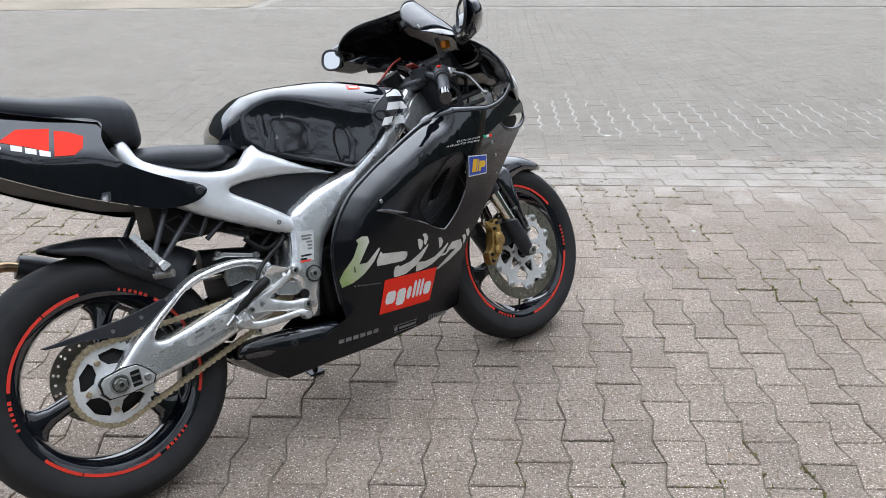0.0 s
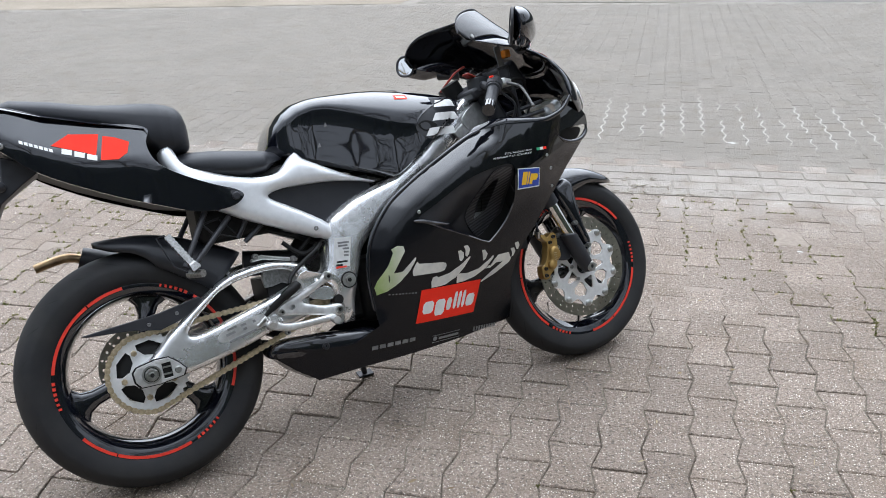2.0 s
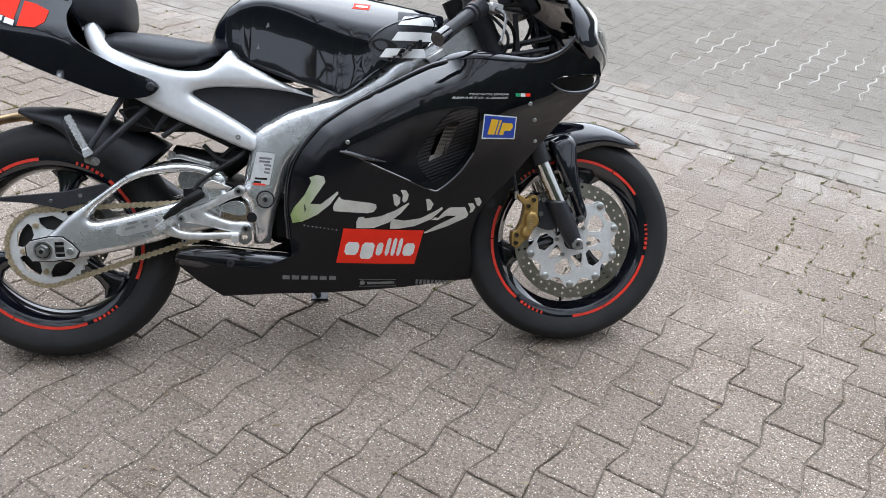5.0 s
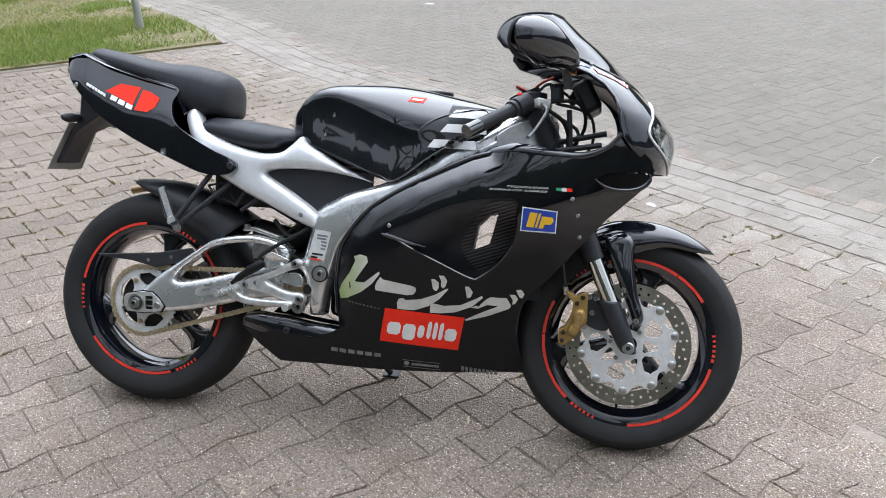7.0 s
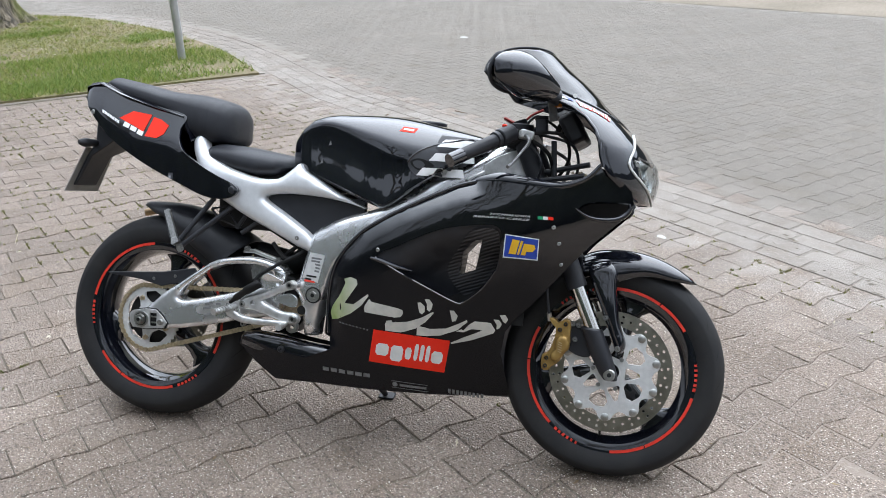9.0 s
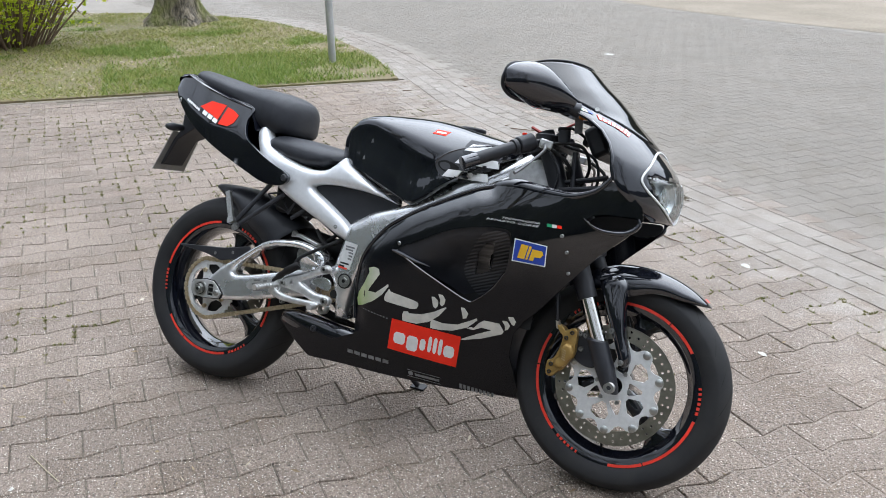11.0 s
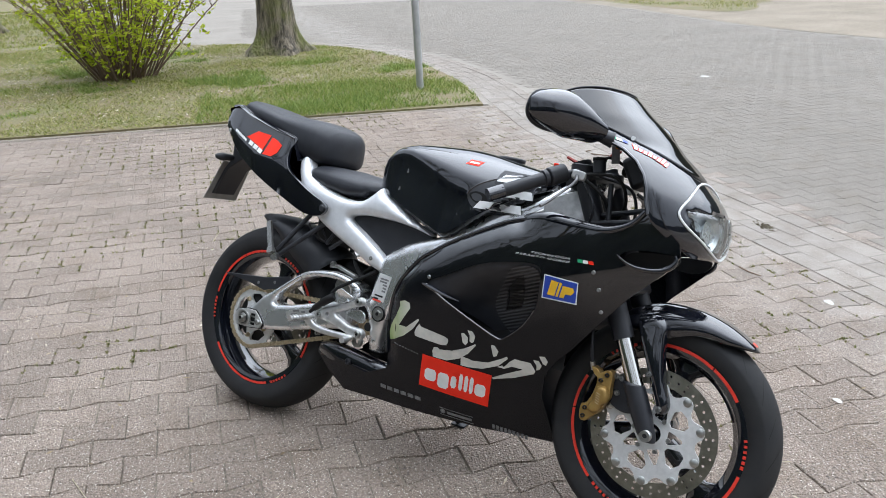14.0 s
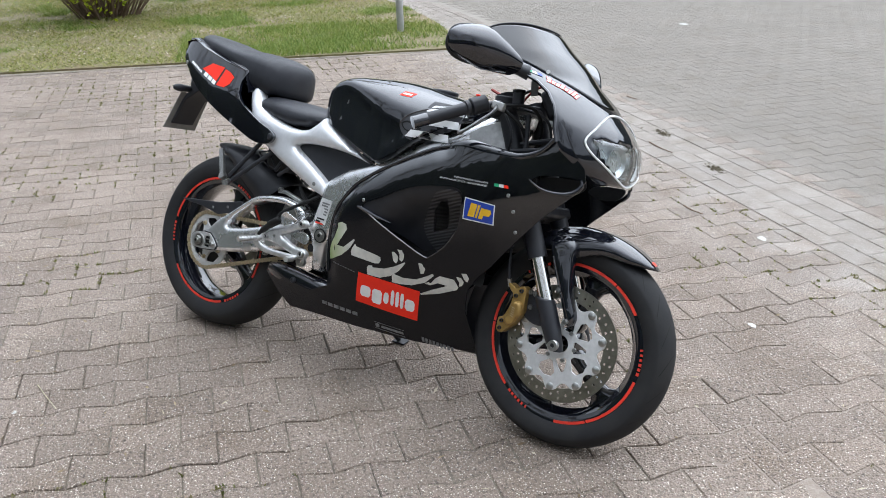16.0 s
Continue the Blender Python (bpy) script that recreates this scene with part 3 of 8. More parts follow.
def tree(x, y, radius, seed, label):
    rnd = random.Random(seed)
    root = thing("tree", label, "tree", "street trees", Matrix.Translation((x, y, 0.03)))
    bm = bmesh.new()
    rings, n = [], 40
    for z in (-0.05, 0.03, 0.08, 0.15, 0.25, 0.4, 0.7, 1.1, 1.6, 2.2, 3.0, 3.8):
        flare = 1 + 0.85 * math.exp(-max(z, 0) / 0.17)
        ring = []
        for k in range(n):
            a = 2 * math.pi * k / n
            root_lobe = 1 + 0.22 * math.exp(-max(z, 0) / 0.3) * math.cos(5 * a + seed) + 0.035 * noise.noise((math.cos(a) * 2.5, math.sin(a) * 2.5, z * 1.5 + seed))
            r = radius * (1 - 0.06 * z) * flare * root_lobe
            ring.append((r * math.cos(a) + 0.02 * z, r * math.sin(a), z))
        rings.append(ring)
    loft(bm, rings)
    part("trunk", bm, M_BARK, root, "grey-brown furrowed bark with moss near the base", angle=80)
    for k in range(7):
        bm = bmesh.new()
        a = 2 * math.pi * (k / 7 + rnd.uniform(-0.05, 0.05))
        out, rise = rnd.uniform(1.6, 2.8), rnd.uniform(1.6, 3.2)
        z0 = rnd.uniform(2.7, 3.6)
        pts = [(0, 0, z0), (out * 0.3 * math.cos(a), out * 0.3 * math.sin(a), z0 + rise * 0.45), (out * 0.7 * math.cos(a + 0.2), out * 0.7 * math.sin(a + 0.2), z0 + rise * 0.8), (out * math.cos(a + 0.1), out * math.sin(a + 0.1), z0 + rise)]
        tube(bm, pts, [radius * 0.5, radius * 0.28, radius * 0.15, 0.02], 9, 4)
        p = spline(pts, 4)
        for j in range(4, len(p)):
            for _ in range(4):
                d = Vector((rnd.uniform(-1, 1), rnd.uniform(-1, 1), rnd.uniform(0.1, 1))) * rnd.uniform(0.5, 1.1)
                tube(bm, [p[j], p[j] + d * 0.5, p[j] + d + Vector((0, 0, 0.15))], [0.03, 0.018, 0.006], 5)
        part("limb", bm, M_BARK, root)
    return root


tree(-11.0, 2.12, 0.27, 11, "mature street tree with furrowed mossy bark on the grass island")
tree(-17.8, -3.75, 0.24, 23, "pale-barked street tree further back on the grass")


def bush(x, y):
    rnd = random.Random(31)
    root = thing("bush", "loose shrub with many bare brown stems and fresh yellow-green leaves", "bush", m=Matrix.Translation((x, y, 0.04)))
    bm = bmesh.new()
    verts, faces = [], []
    for k in range(95):
        a, reach = rnd.uniform(0, 6.283), rnd.uniform(0.15, 1.0) ** 0.8
        r0, h = 0.42 * reach * rnd.uniform(0.5, 1), rnd.uniform(1.2, 2.3) * (1.15 - 0.45 * reach)
        out = 1.35 * reach * rnd.uniform(0.75, 1.1)
        c, s = math.cos(a), math.sin(a)
        pts = [(r0 * c, r0 * s, -0.03), (r0 * c + out * 0.3 * c, r0 * s + out * 0.3 * s, h * 0.34), (r0 * c + out * 0.68 * c, r0 * s + out * 0.68 * s, h * 0.78), (r0 * c + out * c, r0 * s + out * s, h * rnd.uniform(0.85, 1.05))]
        tube(bm, pts, [0.014, 0.010, 0.006, 0.002], 5, 3)
        p = spline(pts, 6)
        for j in range(4, len(p)):
            for _ in range(rnd.choice((1, 1, 2))):
                d = Vector((rnd.gauss(0, 1), rnd.gauss(0, 1), rnd.gauss(0.35, 0.6))).normalized() * rnd.uniform(0.08, 0.34)
                if j > 5:
                    tube(bm, [p[j], p[j] + d * 0.5 + Vector((0, 0, 0.01)), p[j] + d], [0.004, 0.003, 0.0012], 4)
                for _ in range(rnd.choice((3, 4, 5))):
                    q = p[j] + d * rnd.uniform(0.3, 1.08) + Vector((rnd.gauss(0, 0.018), rnd.gauss(0, 0.018), rnd.gauss(0, 0.018)))
                    u = Vector((rnd.gauss(0, 1), rnd.gauss(0, 1), rnd.gauss(0, 0.6))).normalized() * rnd.uniform(0.022, 0.045)
                    v = u.orthogonal().normalized() * u.length * 0.55
                    w = u.cross(v).normalized() * u.length * 0.25
                    i = len(verts)
                    verts += [q - u, q + v + w, q + u, q - v + w]
                    faces += [(i, i + 1, i + 2), (i, i + 2, i + 3)]
    part("branchwork", bm, M_TWIG, root, "thin bare brown stems", angle=70)
    me = bpy.data.meshes.new("foliage")
    me.from_pydata([tuple(v) for v in verts], [], faces)
    me.materials.append(M_LEAF)
    leaves = new("foliage", me)
    leaves.parent = root
    tagged(leaves, "small fresh yellow-green leaves")
    return root


bush(-9.25, 0.15)


def bare_tree(x, y, radius, height, seed):
    """A leafless tree: trunk, limbs and three orders of twigs."""
    rnd = random.Random(seed)
    root = thing("tree", "bare leafless street tree with fine twigs behind the parking strip", "tree", "bare trees", Matrix.Translation((x, y, 0)))
    bm = bmesh.new()
    fork = height * 0.30
    tube(bm, [(0, 0, -0.05), (0.02, 0, 0.25), (0.03, 0.02, fork * 0.6), (0.05, 0.04, fork), (0.1, 0.0, height * 0.7), (0.05, 0.1, height)], [radius * 1.5, radius * 1.05, radius * 0.92, radius * 0.8, radius * 0.3, 0.012], 14, 3)
    part("trunk", bm, M_BARK, root, angle=80)
    for k in range(9):
        bm = bmesh.new()
        a, z0 = 2 * math.pi * k / 9 + rnd.uniform(-0.3, 0.3), fork + (height * 0.45) * k / 9
        size = (height - z0) * rnd.uniform(0.42, 0.60)
        start = Vector((0.05, 0.03, z0))
        todo = [(start, Vector((math.cos(a), math.sin(a), rnd.uniform(0.7, 1.3))).normalized(), size, radius * 0.42 * (1 - 0.05 * k), 0)]
        while todo:
            q, d, long_, thick, order = todo.pop()
            bend = Vector((rnd.gauss(0, 0.12), rnd.gauss(0, 0.12), rnd.gauss(0.08, 0.08)))
            mid, end = q + d * long_ * 0.5, q + (d + bend).normalized() * long_
            tube(bm, [q, mid, end], [thick, thick * 0.6, thick * 0.22], 6 if order == 0 else 3, caps=False)
            if order == 3:
                continue
            for j in range((7, 5, 4)[order]):
                u = 0.22 + 0.78 * (j + rnd.random()) / (7, 5, 4)[order]
                base = q.lerp(mid, u * 2) if u < 0.5 else mid.lerp(end, u * 2 - 1)
                off = Vector((rnd.gauss(0, 1), rnd.gauss(0, 1), rnd.gauss(0.25, 0.7)))
                todo.append((base, (d + off * 0.75).normalized(), long_ * rnd.uniform(0.38, 0.58), max(thick * 0.42, 0.006), order + 1))
        part("limb", bm, M_BARK, root)
    return root


bare_tree(6.6, -3.6, 0.20, 9.5, 41)
bare_tree(1.6, -6.2, 0.22, 10.0, 57)
bare_tree(7.6, 0.6, 0.20, 9.0, 85)
bare_tree(-2.8, -6.0, 0.20, 9.0, 71)
bare_tree(6.4, 3.9, 0.18, 9.0, 97)
bare_tree(4.4, -5.0, 0.18, 9.5, 63)

# added, unseen: a tall dark hedge behind the viewer darkens the paint's reflections
M_HEDGE = ground_surface("unseen_dark_hedge", (0.014, 0.020, 0.012), (0.028, 0.036, 0.020), (0.008, 0.011, 0.007), 2.0, 25, bump=1.0, bump_scale=40)
run_ = spline([(-9.0, -5.4, 0), (-4.0, -5.2, 0), (0.5, -5.0, 0), (4.2, -3.9, 0), (6.6, -1.6, 0), (8.2, 1.4, 0), (9.0, 4.0, 0)], 26)
bm = bmesh.new()
rings = []
for i, q in enumerate(run_):
    d = (run_[min(i + 1, len(run_) - 1)] - run_[max(i - 1, 0)]).normalized()
    side_ = Vector((d.y, -d.x, 0))
    tall = 3.1 + 0.9 * noise.noise((i * 0.11, 1.0, 0)) + 0.5 * noise.noise((i * 0.55, 4.0, 0))
    rings.append([q + side_ * (a * (1 + 0.5 * noise.noise((q.x * 2, q.y * 2 + a, z * 3)))) + Vector((0, 0, z * tall)) for a, z in ((-0.7, -0.01), (-0.8, 0.2), (-0.75, 0.5), (-0.6, 0.8), (-0.25, 1.0), (0.25, 1.0), (0.6, 0.8), (0.75, 0.5), (0.8, 0.2), (0.7, -0.01))])
loft(bm, rings)
tagged(part("hedge", bm, M_HEDGE, angle=80), "added unseen dark hedge that darkens the reflections in the paint", "hedge", kind="structure")

# an unseen plain dark ring, added all round for the reflections
bm = bmesh.new()
rows = []
for z in (-0.5, 3.0, 6.0):
    rows.append([(48 * math.cos(2 * math.pi * k / 360), 48 * math.sin(2 * math.pi * k / 360), z * 1.25 + (0 if z < 5 else 2.2 * noise.noise((k * 0.09, 0, 0)) + 1.3 * noise.noise((k * 0.5, 3, 0)))) for k in range(360)])
grid(bm, rows, loop_v=True)
tagged(part("backdrop", bm, M_BACK), "plain dark ring added round the street, unseen but for reflections", "backdrop", kind="structure")


# ---- the motorcycle: x to its front, y to its left, z up, origin below the rear axle; it leans on its side stand ----
bike = thing("motorcycle", "black sports motorcycle with red rim stripes leaning on its side stand", "motorcycle",
             m=Matrix.Translation((-0.6545, 1.6915, 0.0017)) @ pose(0, 0, 0, 0, 0, 43.9) @ pose(0, 0, 0, -20.8, 0, 0))
REAR, FRONT = (0.0, 0.0, 0.306), (1.351, 0.0, 0.295)


def mirrored(bm):
    bmesh.ops.scale(bm, verts=bm.verts, vec=(1, -1, 1))
    return bm


def wheel(name, c, r_tyre, w_rim, w_tyre, spokes, stripe, label):
    """Rim with three broad spokes, tyre and the red stripes."""
    bm = bmesh.new()
    h = w_rim
    prof = [(0.2225, -h), (0.2225, -h + 0.006), (0.214, -h + 0.010), (0.206, -h + 0.022), (0.196, -0.012), (0.196, 0.012), (0.206, h - 0.022), (0.214, h - 0.010), (0.2225, h - 0.006), (0.2225, h),
            (0.2135, h), (0.200, h - 0.006), (0.192, h - 0.020), (0.183, 0.012), (0.183, -0.012), (0.192, -h + 0.020), (0.200, -h + 0.006), (0.2135, -h)]
    revolve(bm, prof, c, 72)
    rim = part(name, bm, M_BLACK, bike, label, angle=30)
    bm = bmesh.new()
    revolve(bm, [(0.012, -0.055), (0.030, -0.055), (0.034, -0.045), (0.040, -0.03), (0.044, 0.0), (0.040, 0.03), (0.034, 0.045), (0.030, 0.055), (0.012, 0.055)], c, 32)
    part("hub", bm, M_BLACK, rim)
    for a0 in spokes:
        bm = bmesh.new()
        rings = []
        for r, half, thick in ((0.032, 0.030, 0.034), (0.06, 0.025, 0.030), (0.10, 0.021, 0.024), (0.14, 0.022, 0.020), (0.165, 0.030, 0.018), (0.18, 0.046, 0.017), (0.190, 0.066, 0.017)):
            ring = []
            for k in range(14):
                u = 2 * math.pi * k / 14
                cu, su = math.cos(u), math.sin(u)
                across = half * math.copysign(abs(cu) ** 0.7, cu)
                deep = thick * math.copysign(abs(su) ** 0.7, su)
                a = radians(a0) + across / max(r, 0.05)
                ring.append(Vector(c) + Vector((r * math.sin(a), deep, r * math.cos(a))))
            rings.append(ring)
        loft(bm, rings)
        part("spoke", bm, M_BLACK, rim, angle=60)
    bm = bmesh.new()
    t, b = w_tyre / 2, w_rim
    crown = []
    for k in range(17):
        u = -1 + k / 8
        a = u * radians(72)
        rc = t / math.sin(radians(72)) * 0.985
        crown.append((r_tyre - rc * (1 - math.cos(a)) * 0.80, rc * math.sin(a)))
    prof = [(0.2165, b - 0.004), (0.2245, b + 0.001), (0.232, b + 0.5 * (t - b) * 0.9), (0.243, t * 0.965)]
    left = prof[:3] + [(r, y) for r, y in crown[::-1] if r > 0.236] + [(r, -y) for r, y in prof[:3][::-1]]
    revolve(bm, left, c, 96, closed=True)
    tyre = part("tyre", bm, M_RUBBER, rim, "worn black road tyre", angle=50)
    # tread grooves are not cut: thin matt black strips carry their shade
    bm = bmesh.new()
    for k in range(22):
        for side in (-1, 1):
            rows = []
            a0 = 2 * math.pi * (k + (0.5 if side > 0 else 0)) / 22
            for j in range(9):
                v = 0.10 + 0.72 * j / 8
                a = a0 + 0.22 * (j / 8) ** 1.5
                ang = v * radians(72)
                row = []
                for d in (-0.0022, 0.0022):
                    rr = r_tyre - rc * (1 - math.cos(ang)) * 0.80 + 0.0003
                    row.append(Vector(c) + Vector((rr * math.sin(a + d / rr * (1 if j not in (0, 8) else 0.3)), side * rc * math.sin(ang), rr * math.cos(a + d / rr * (1 if j not in (0, 8) else 0.3)))))
                rows.append(row)
            grid(bm, rows)
    part("groove_shade", bm, M_MATT, rim, "tread grooves painted as thin matt black strips")
    for side in (-1, 1):
        y = side * (w_rim + 0.0006) if side < 0 else w_rim + 0.0018
        for a0 in (stripe, stripe + 120, stripe + 240):
            bm = bmesh.new()
            arc_band(bm, c, 0.2145, 0.2222, a0 - 24, a0, y, 0.0012, 10)
            arc_band(bm, c, 0.2145, 0.2222, a0 - 73, a0 - 24.8, y, 0.0012, 18)
            part("rim_stripe", bm, M_STRIPE, rim, "glossy red rim tape")
            bm = bmesh.new()
            for k in range(6):
                arc_band(bm, c, 0.2145, 0.2222, a0 - 80 - 3.3 * k, a0 - 80 - 3.3 * k + 2.3 - 0.18 * k, y, 0.0012, 3)
            part("rim_stripe", bm, M_STRIPE, rim, "short red dashes at the end of the tape")
    return rim


rear_wheel = wheel("rear_wheel", REAR, 0.306, 0.060, 0.150, (12, 132, 252), -5, "gloss black three-spoke alloy wheel")
front_wheel = wheel("front_wheel", FRONT, 0.293, 0.043, 0.112, (15, 135, 255), -64, "gloss black three-spoke alloy wheel")


def disc(parent, c, y, r_out, r_in, holes, name="brake_disc"):
    """A drilled brake disc: the holes go through."""
    bm = bmesh.new()
    n = 120
    ring = lambda r: [(c[0] + r * math.sin(2 * math.pi * k / n), c[2] + r * math.cos(2 * math.pi * k / n)) for k in range(n)]
    hole = []
    for k in range(holes):
        a = 2 * math.pi * k / holes
        for r in ((r_out * 0.93, r_out * 0.83) if k % 2 else (r_out * 0.88,)):
            cx, cz = c[0] + r * math.sin(a), c[2] + r * math.cos(a)
            hole.append([(cx + 0.0036 * math.cos(2 * math.pi * j / 8), cz + 0.0036 * math.sin(2 * math.pi * j / 8)) for j in range(8)])
    bm = slab(ring(r_out), y, 0.005, 0.02, [ring(r_in), *hole])
    return part(name, bm, M_DISC, parent, "worn drilled steel disc", angle=30)


# front brake
front_disc = disc(front_wheel, FRONT, -0.066, 0.160, 0.122, 40)
hole = []
for k in range(5):
    for start, ring_ in ((54, ((0.052, -7), (0.064, -13), (0.080, -18), (0.095, -13), (0.099, 0), (0.095, 13), (0.080, 18), (0.064, 13), (0.052, 7))), (20, ((0.042, -20), (0.047, -21), (0.060, -12), (0.078, -3), (0.078, 3), (0.060, 12), (0.047, 21), (0.042, 20)))):
        hole.append([(FRONT[0] + r * math.sin(radians(72 * k + start + u)), FRONT[2] + r * math.cos(radians(72 * k + start + u))) for r, u in ring_])
star = []
for k in range(140):
    a = 2 * math.pi * k / 140
    c = math.cos(10 * (a - radians(2)))
    r = 0.1205 + 0.0105 * max(0.0, c) ** 0.7 - 0.013 * max(0.0, -c) ** 0.7
    star.append((FRONT[0] + r * math.sin(a), FRONT[2] + r * math.cos(a)))
centre_hole = [(FRONT[0] + 0.024 * math.cos(2 * math.pi * k / 24), FRONT[2] + 0.024 * math.sin(2 * math.pi * k / 24)) for k in range(24)]
part("disc_carrier", slab(star, -0.070, 0.006, 0.02, [centre_hole, *hole]), M_CARRIER, front_wheel, "pale star-shaped disc carrier", angle=30)
for k in range(10):
    a = radians(36 * k + 2)
    bm = bmesh.new()
    q = Vector(FRONT) + Vector((0.121 * math.sin(a), 0, 0.121 * math.cos(a)))
    revolve(bm, [(0.0005, -0.0755), (0.006, -0.0755), (0.0105, -0.073), (0.0105, -0.066), (0.0005, -0.066)], q, 14, closed=False)
    part("disc_button", bm, M_STEEL, front_wheel)
for k in range(6):
    a = radians(60 * k + 38)
    bm = bmesh.new()
    q = Vector(FRONT) + Vector((0.045 * math.sin(a), 0, 0.045 * math.cos(a)))
    revolve(bm, [(0.0005, -0.075), (0.006, -0.075), (0.0065, -0.0695), (0.0005, -0.0695)], q, 6, closed=False)
    part("bolt", bm, M_SCREW, front_wheel)
bm = bmesh.new()
tube(bm, [(FRONT[0] - 0.015, -0.012, FRONT[2] - 0.186), (FRONT[0] - 0.016, -0.022, FRONT[2] - 0.160)], 0.0035, 8)
part("valve", bm, M_MATT, front_wheel)

# rear brake, sprocket
disc(rear_wheel, REAR, 0.058, 0.110, 0.06, 26)
hole = []
for k in range(5):
    a0 = radians(72 * k + 10)
    hole.append([(REAR[0] + r * math.sin(a0 + d), REAR[2] + r * math.cos(a0 + d)) for r, d in ((0.046, -0.26), (0.064, -0.47), (0.077, -0.44), (0.0815, 0.0), (0.077, 0.44), (0.064, 0.47), (0.046, 0.26))])
teeth = []
for k in range(160):
    a = 2 * math.pi * k / 160
    teeth.append((REAR[0] + (0.0955 + 0.0035 * math.cos(40 * a)) * math.sin(a), REAR[2] + (0.0955 + 0.0035 * math.cos(40 * a)) * math.cos(a)))
part("sprocket", slab(teeth, -0.0945, 0.006, 0.02, hole), M_CARRIER, rear_wheel, "pale steel sprocket with five windows", angle=30)
for k in range(5):
    a = radians(72 * k + 46)
    bm = bmesh.new()
    q = Vector(REAR) + Vector((0.062 * math.sin(a), 0, 0.062 * math.cos(a)))
    revolve(bm, [(0.0005, -0.104), (0.006, -0.104), (0.008, -0.1), (0.008, -0.0935), (0.0005, -0.0935)], q, 6, closed=False)
    part("bolt", bm, M_CHAIN, rear_wheel, "brassy hexagon bolt")
bm = bmesh.new()
revolve(bm, [(0.030, -0.086), (0.060, -0.084), (0.079, -0.076), (0.076, -0.062), (0.045, -0.05), (0.030, -0.05)], REAR, 32)
part("sprocket_carrier", bm, M_MATT, rear_wheel)

# ---- chain: two runs round the sprockets, link by link ----
chain = part("chain", rod(bmesh.new(), (0.45, -0.088, 0.385), (0.45, -0.078, 0.385), 0.030, 20), M_CHAIN, bike, "gold drive chain, lightly oiled")
SPR, PIN, PITCH = 0.0985, 0.036, 0.0159
P2 = Vector((0.45, 0, 0.385))
P1 = Vector((0.0, 0, 0.306))
line = []
base = math.atan2(P2.z - P1.z, P2.x - P1.x)
gap = (P2 - P1).length
tilt = math.asin((SPR - PIN) / gap)
for k in range(90):
    a = base + math.pi / 2 + tilt + (2 * math.pi - math.pi - 2 * tilt) * 0 + (math.pi - 2 * tilt) * k / 89
    line.append(P1 + Vector((math.cos(a), 0, math.sin(a))) * SPR)
for k in range(40):
    a = base - math.pi / 2 - tilt + (math.pi + 2 * tilt) * k / 39
    line.append(P2 + Vector((math.cos(a), 0, math.sin(a))) * PIN)
line.append(line[0])
run = [0.0]
for a, b in zip(line, line[1:]):
    run.append(run[-1] + (b - a).length)
links = int(run[-1] / PITCH)
step_ = run[-1] / links
where = lambda s: Vector((float(np.interp(s % run[-1], run, [q.x for q in line])), -0.0915, float(np.interp(s % run[-1], run, [q.z for q in line]))))


def link_mesh(outer):
    bm = bmesh.new()
    wide = 0.0085 if outer else 0.0062
    shape = []
    for sgn, cx in ((1, 0.00795), (-1, -0.00795)):
        for k in range(7):
            a = -2.05 + 4.1 * k / 6
            shape.append((cx + sgn * 0.0072 * math.cos(a), 0.0072 * sgn * math.sin(a)))
        shape.append((0.0, sgn * 0.0042))
    for y0 in (-wide, wide - 0.002):
        vs = [[bm.verts.new((x, y0 + d, z)) for x, z in shape] for d in (0, 0.002)]
        bm.faces.new(vs[0][::-1])
        bm.faces.new(vs[1])
        for k in range(len(shape)):
            bm.faces.new((vs[0][k - 1], vs[0][k], vs[1][k], vs[1][k - 1]))
    if outer:
        for cx in (-0.00795, 0.00795):
            rod(bm, (cx, -0.0098, 0), (cx, 0.0098, 0), 0.0032, 8)
    bmesh.ops.recalc_face_normals(bm, faces=bm.faces[:])
    me = bpy.data.meshes.new("chain_link")
    bm.to_mesh(me)
    bm.free()
    me.materials.append(M_CHAIN)
    return me


LINKS = (link_mesh(True), link_mesh(False))
for k in range(links):
    a, b = where(k * step_), where((k + 1) * step_)
    ob = new("chain_link", LINKS[k % 2])
    ob.parent = chain
    d = b - a
    ob.matrix_basis = Matrix.Translation((a + b) / 2) @ Matrix.Rotation(-math.atan2(d.z, d.x), 4, "Y")

# ---- swingarm, frame, subframe ----
brace_out = [(-0.030, 0.326), (0.0, 0.336), (0.030, 0.358), (0.063, 0.389), (0.116, 0.426), (0.179, 0.471), (0.215, 0.493), (0.261, 0.508), (0.326, 0.516), (0.376, 0.511), (0.418, 0.498), (0.440, 0.480), (0.436, 0.44), (0.425, 0.37), (0.40, 0.352), (0.316, 0.337), (0.267, 0.322), (0.167, 0.298), (0.083, 0.284), (0.0, 0.276), (-0.034, 0.283), (-0.042, 0.305)]
brace_out = outline(brace_out, 3)
arm_hole = outline([(0.113, 0.374), (0.107, 0.386), (0.133, 0.416), (0.171, 0.445), (0.199, 0.466), (0.237, 0.482), (0.278, 0.490), (0.330, 0.494), (0.375, 0.490), (0.402, 0.474), (0.402, 0.452), (0.375, 0.438), (0.320, 0.420), (0.264, 0.405), (0.198, 0.387), (0.140, 0.374)], 3)
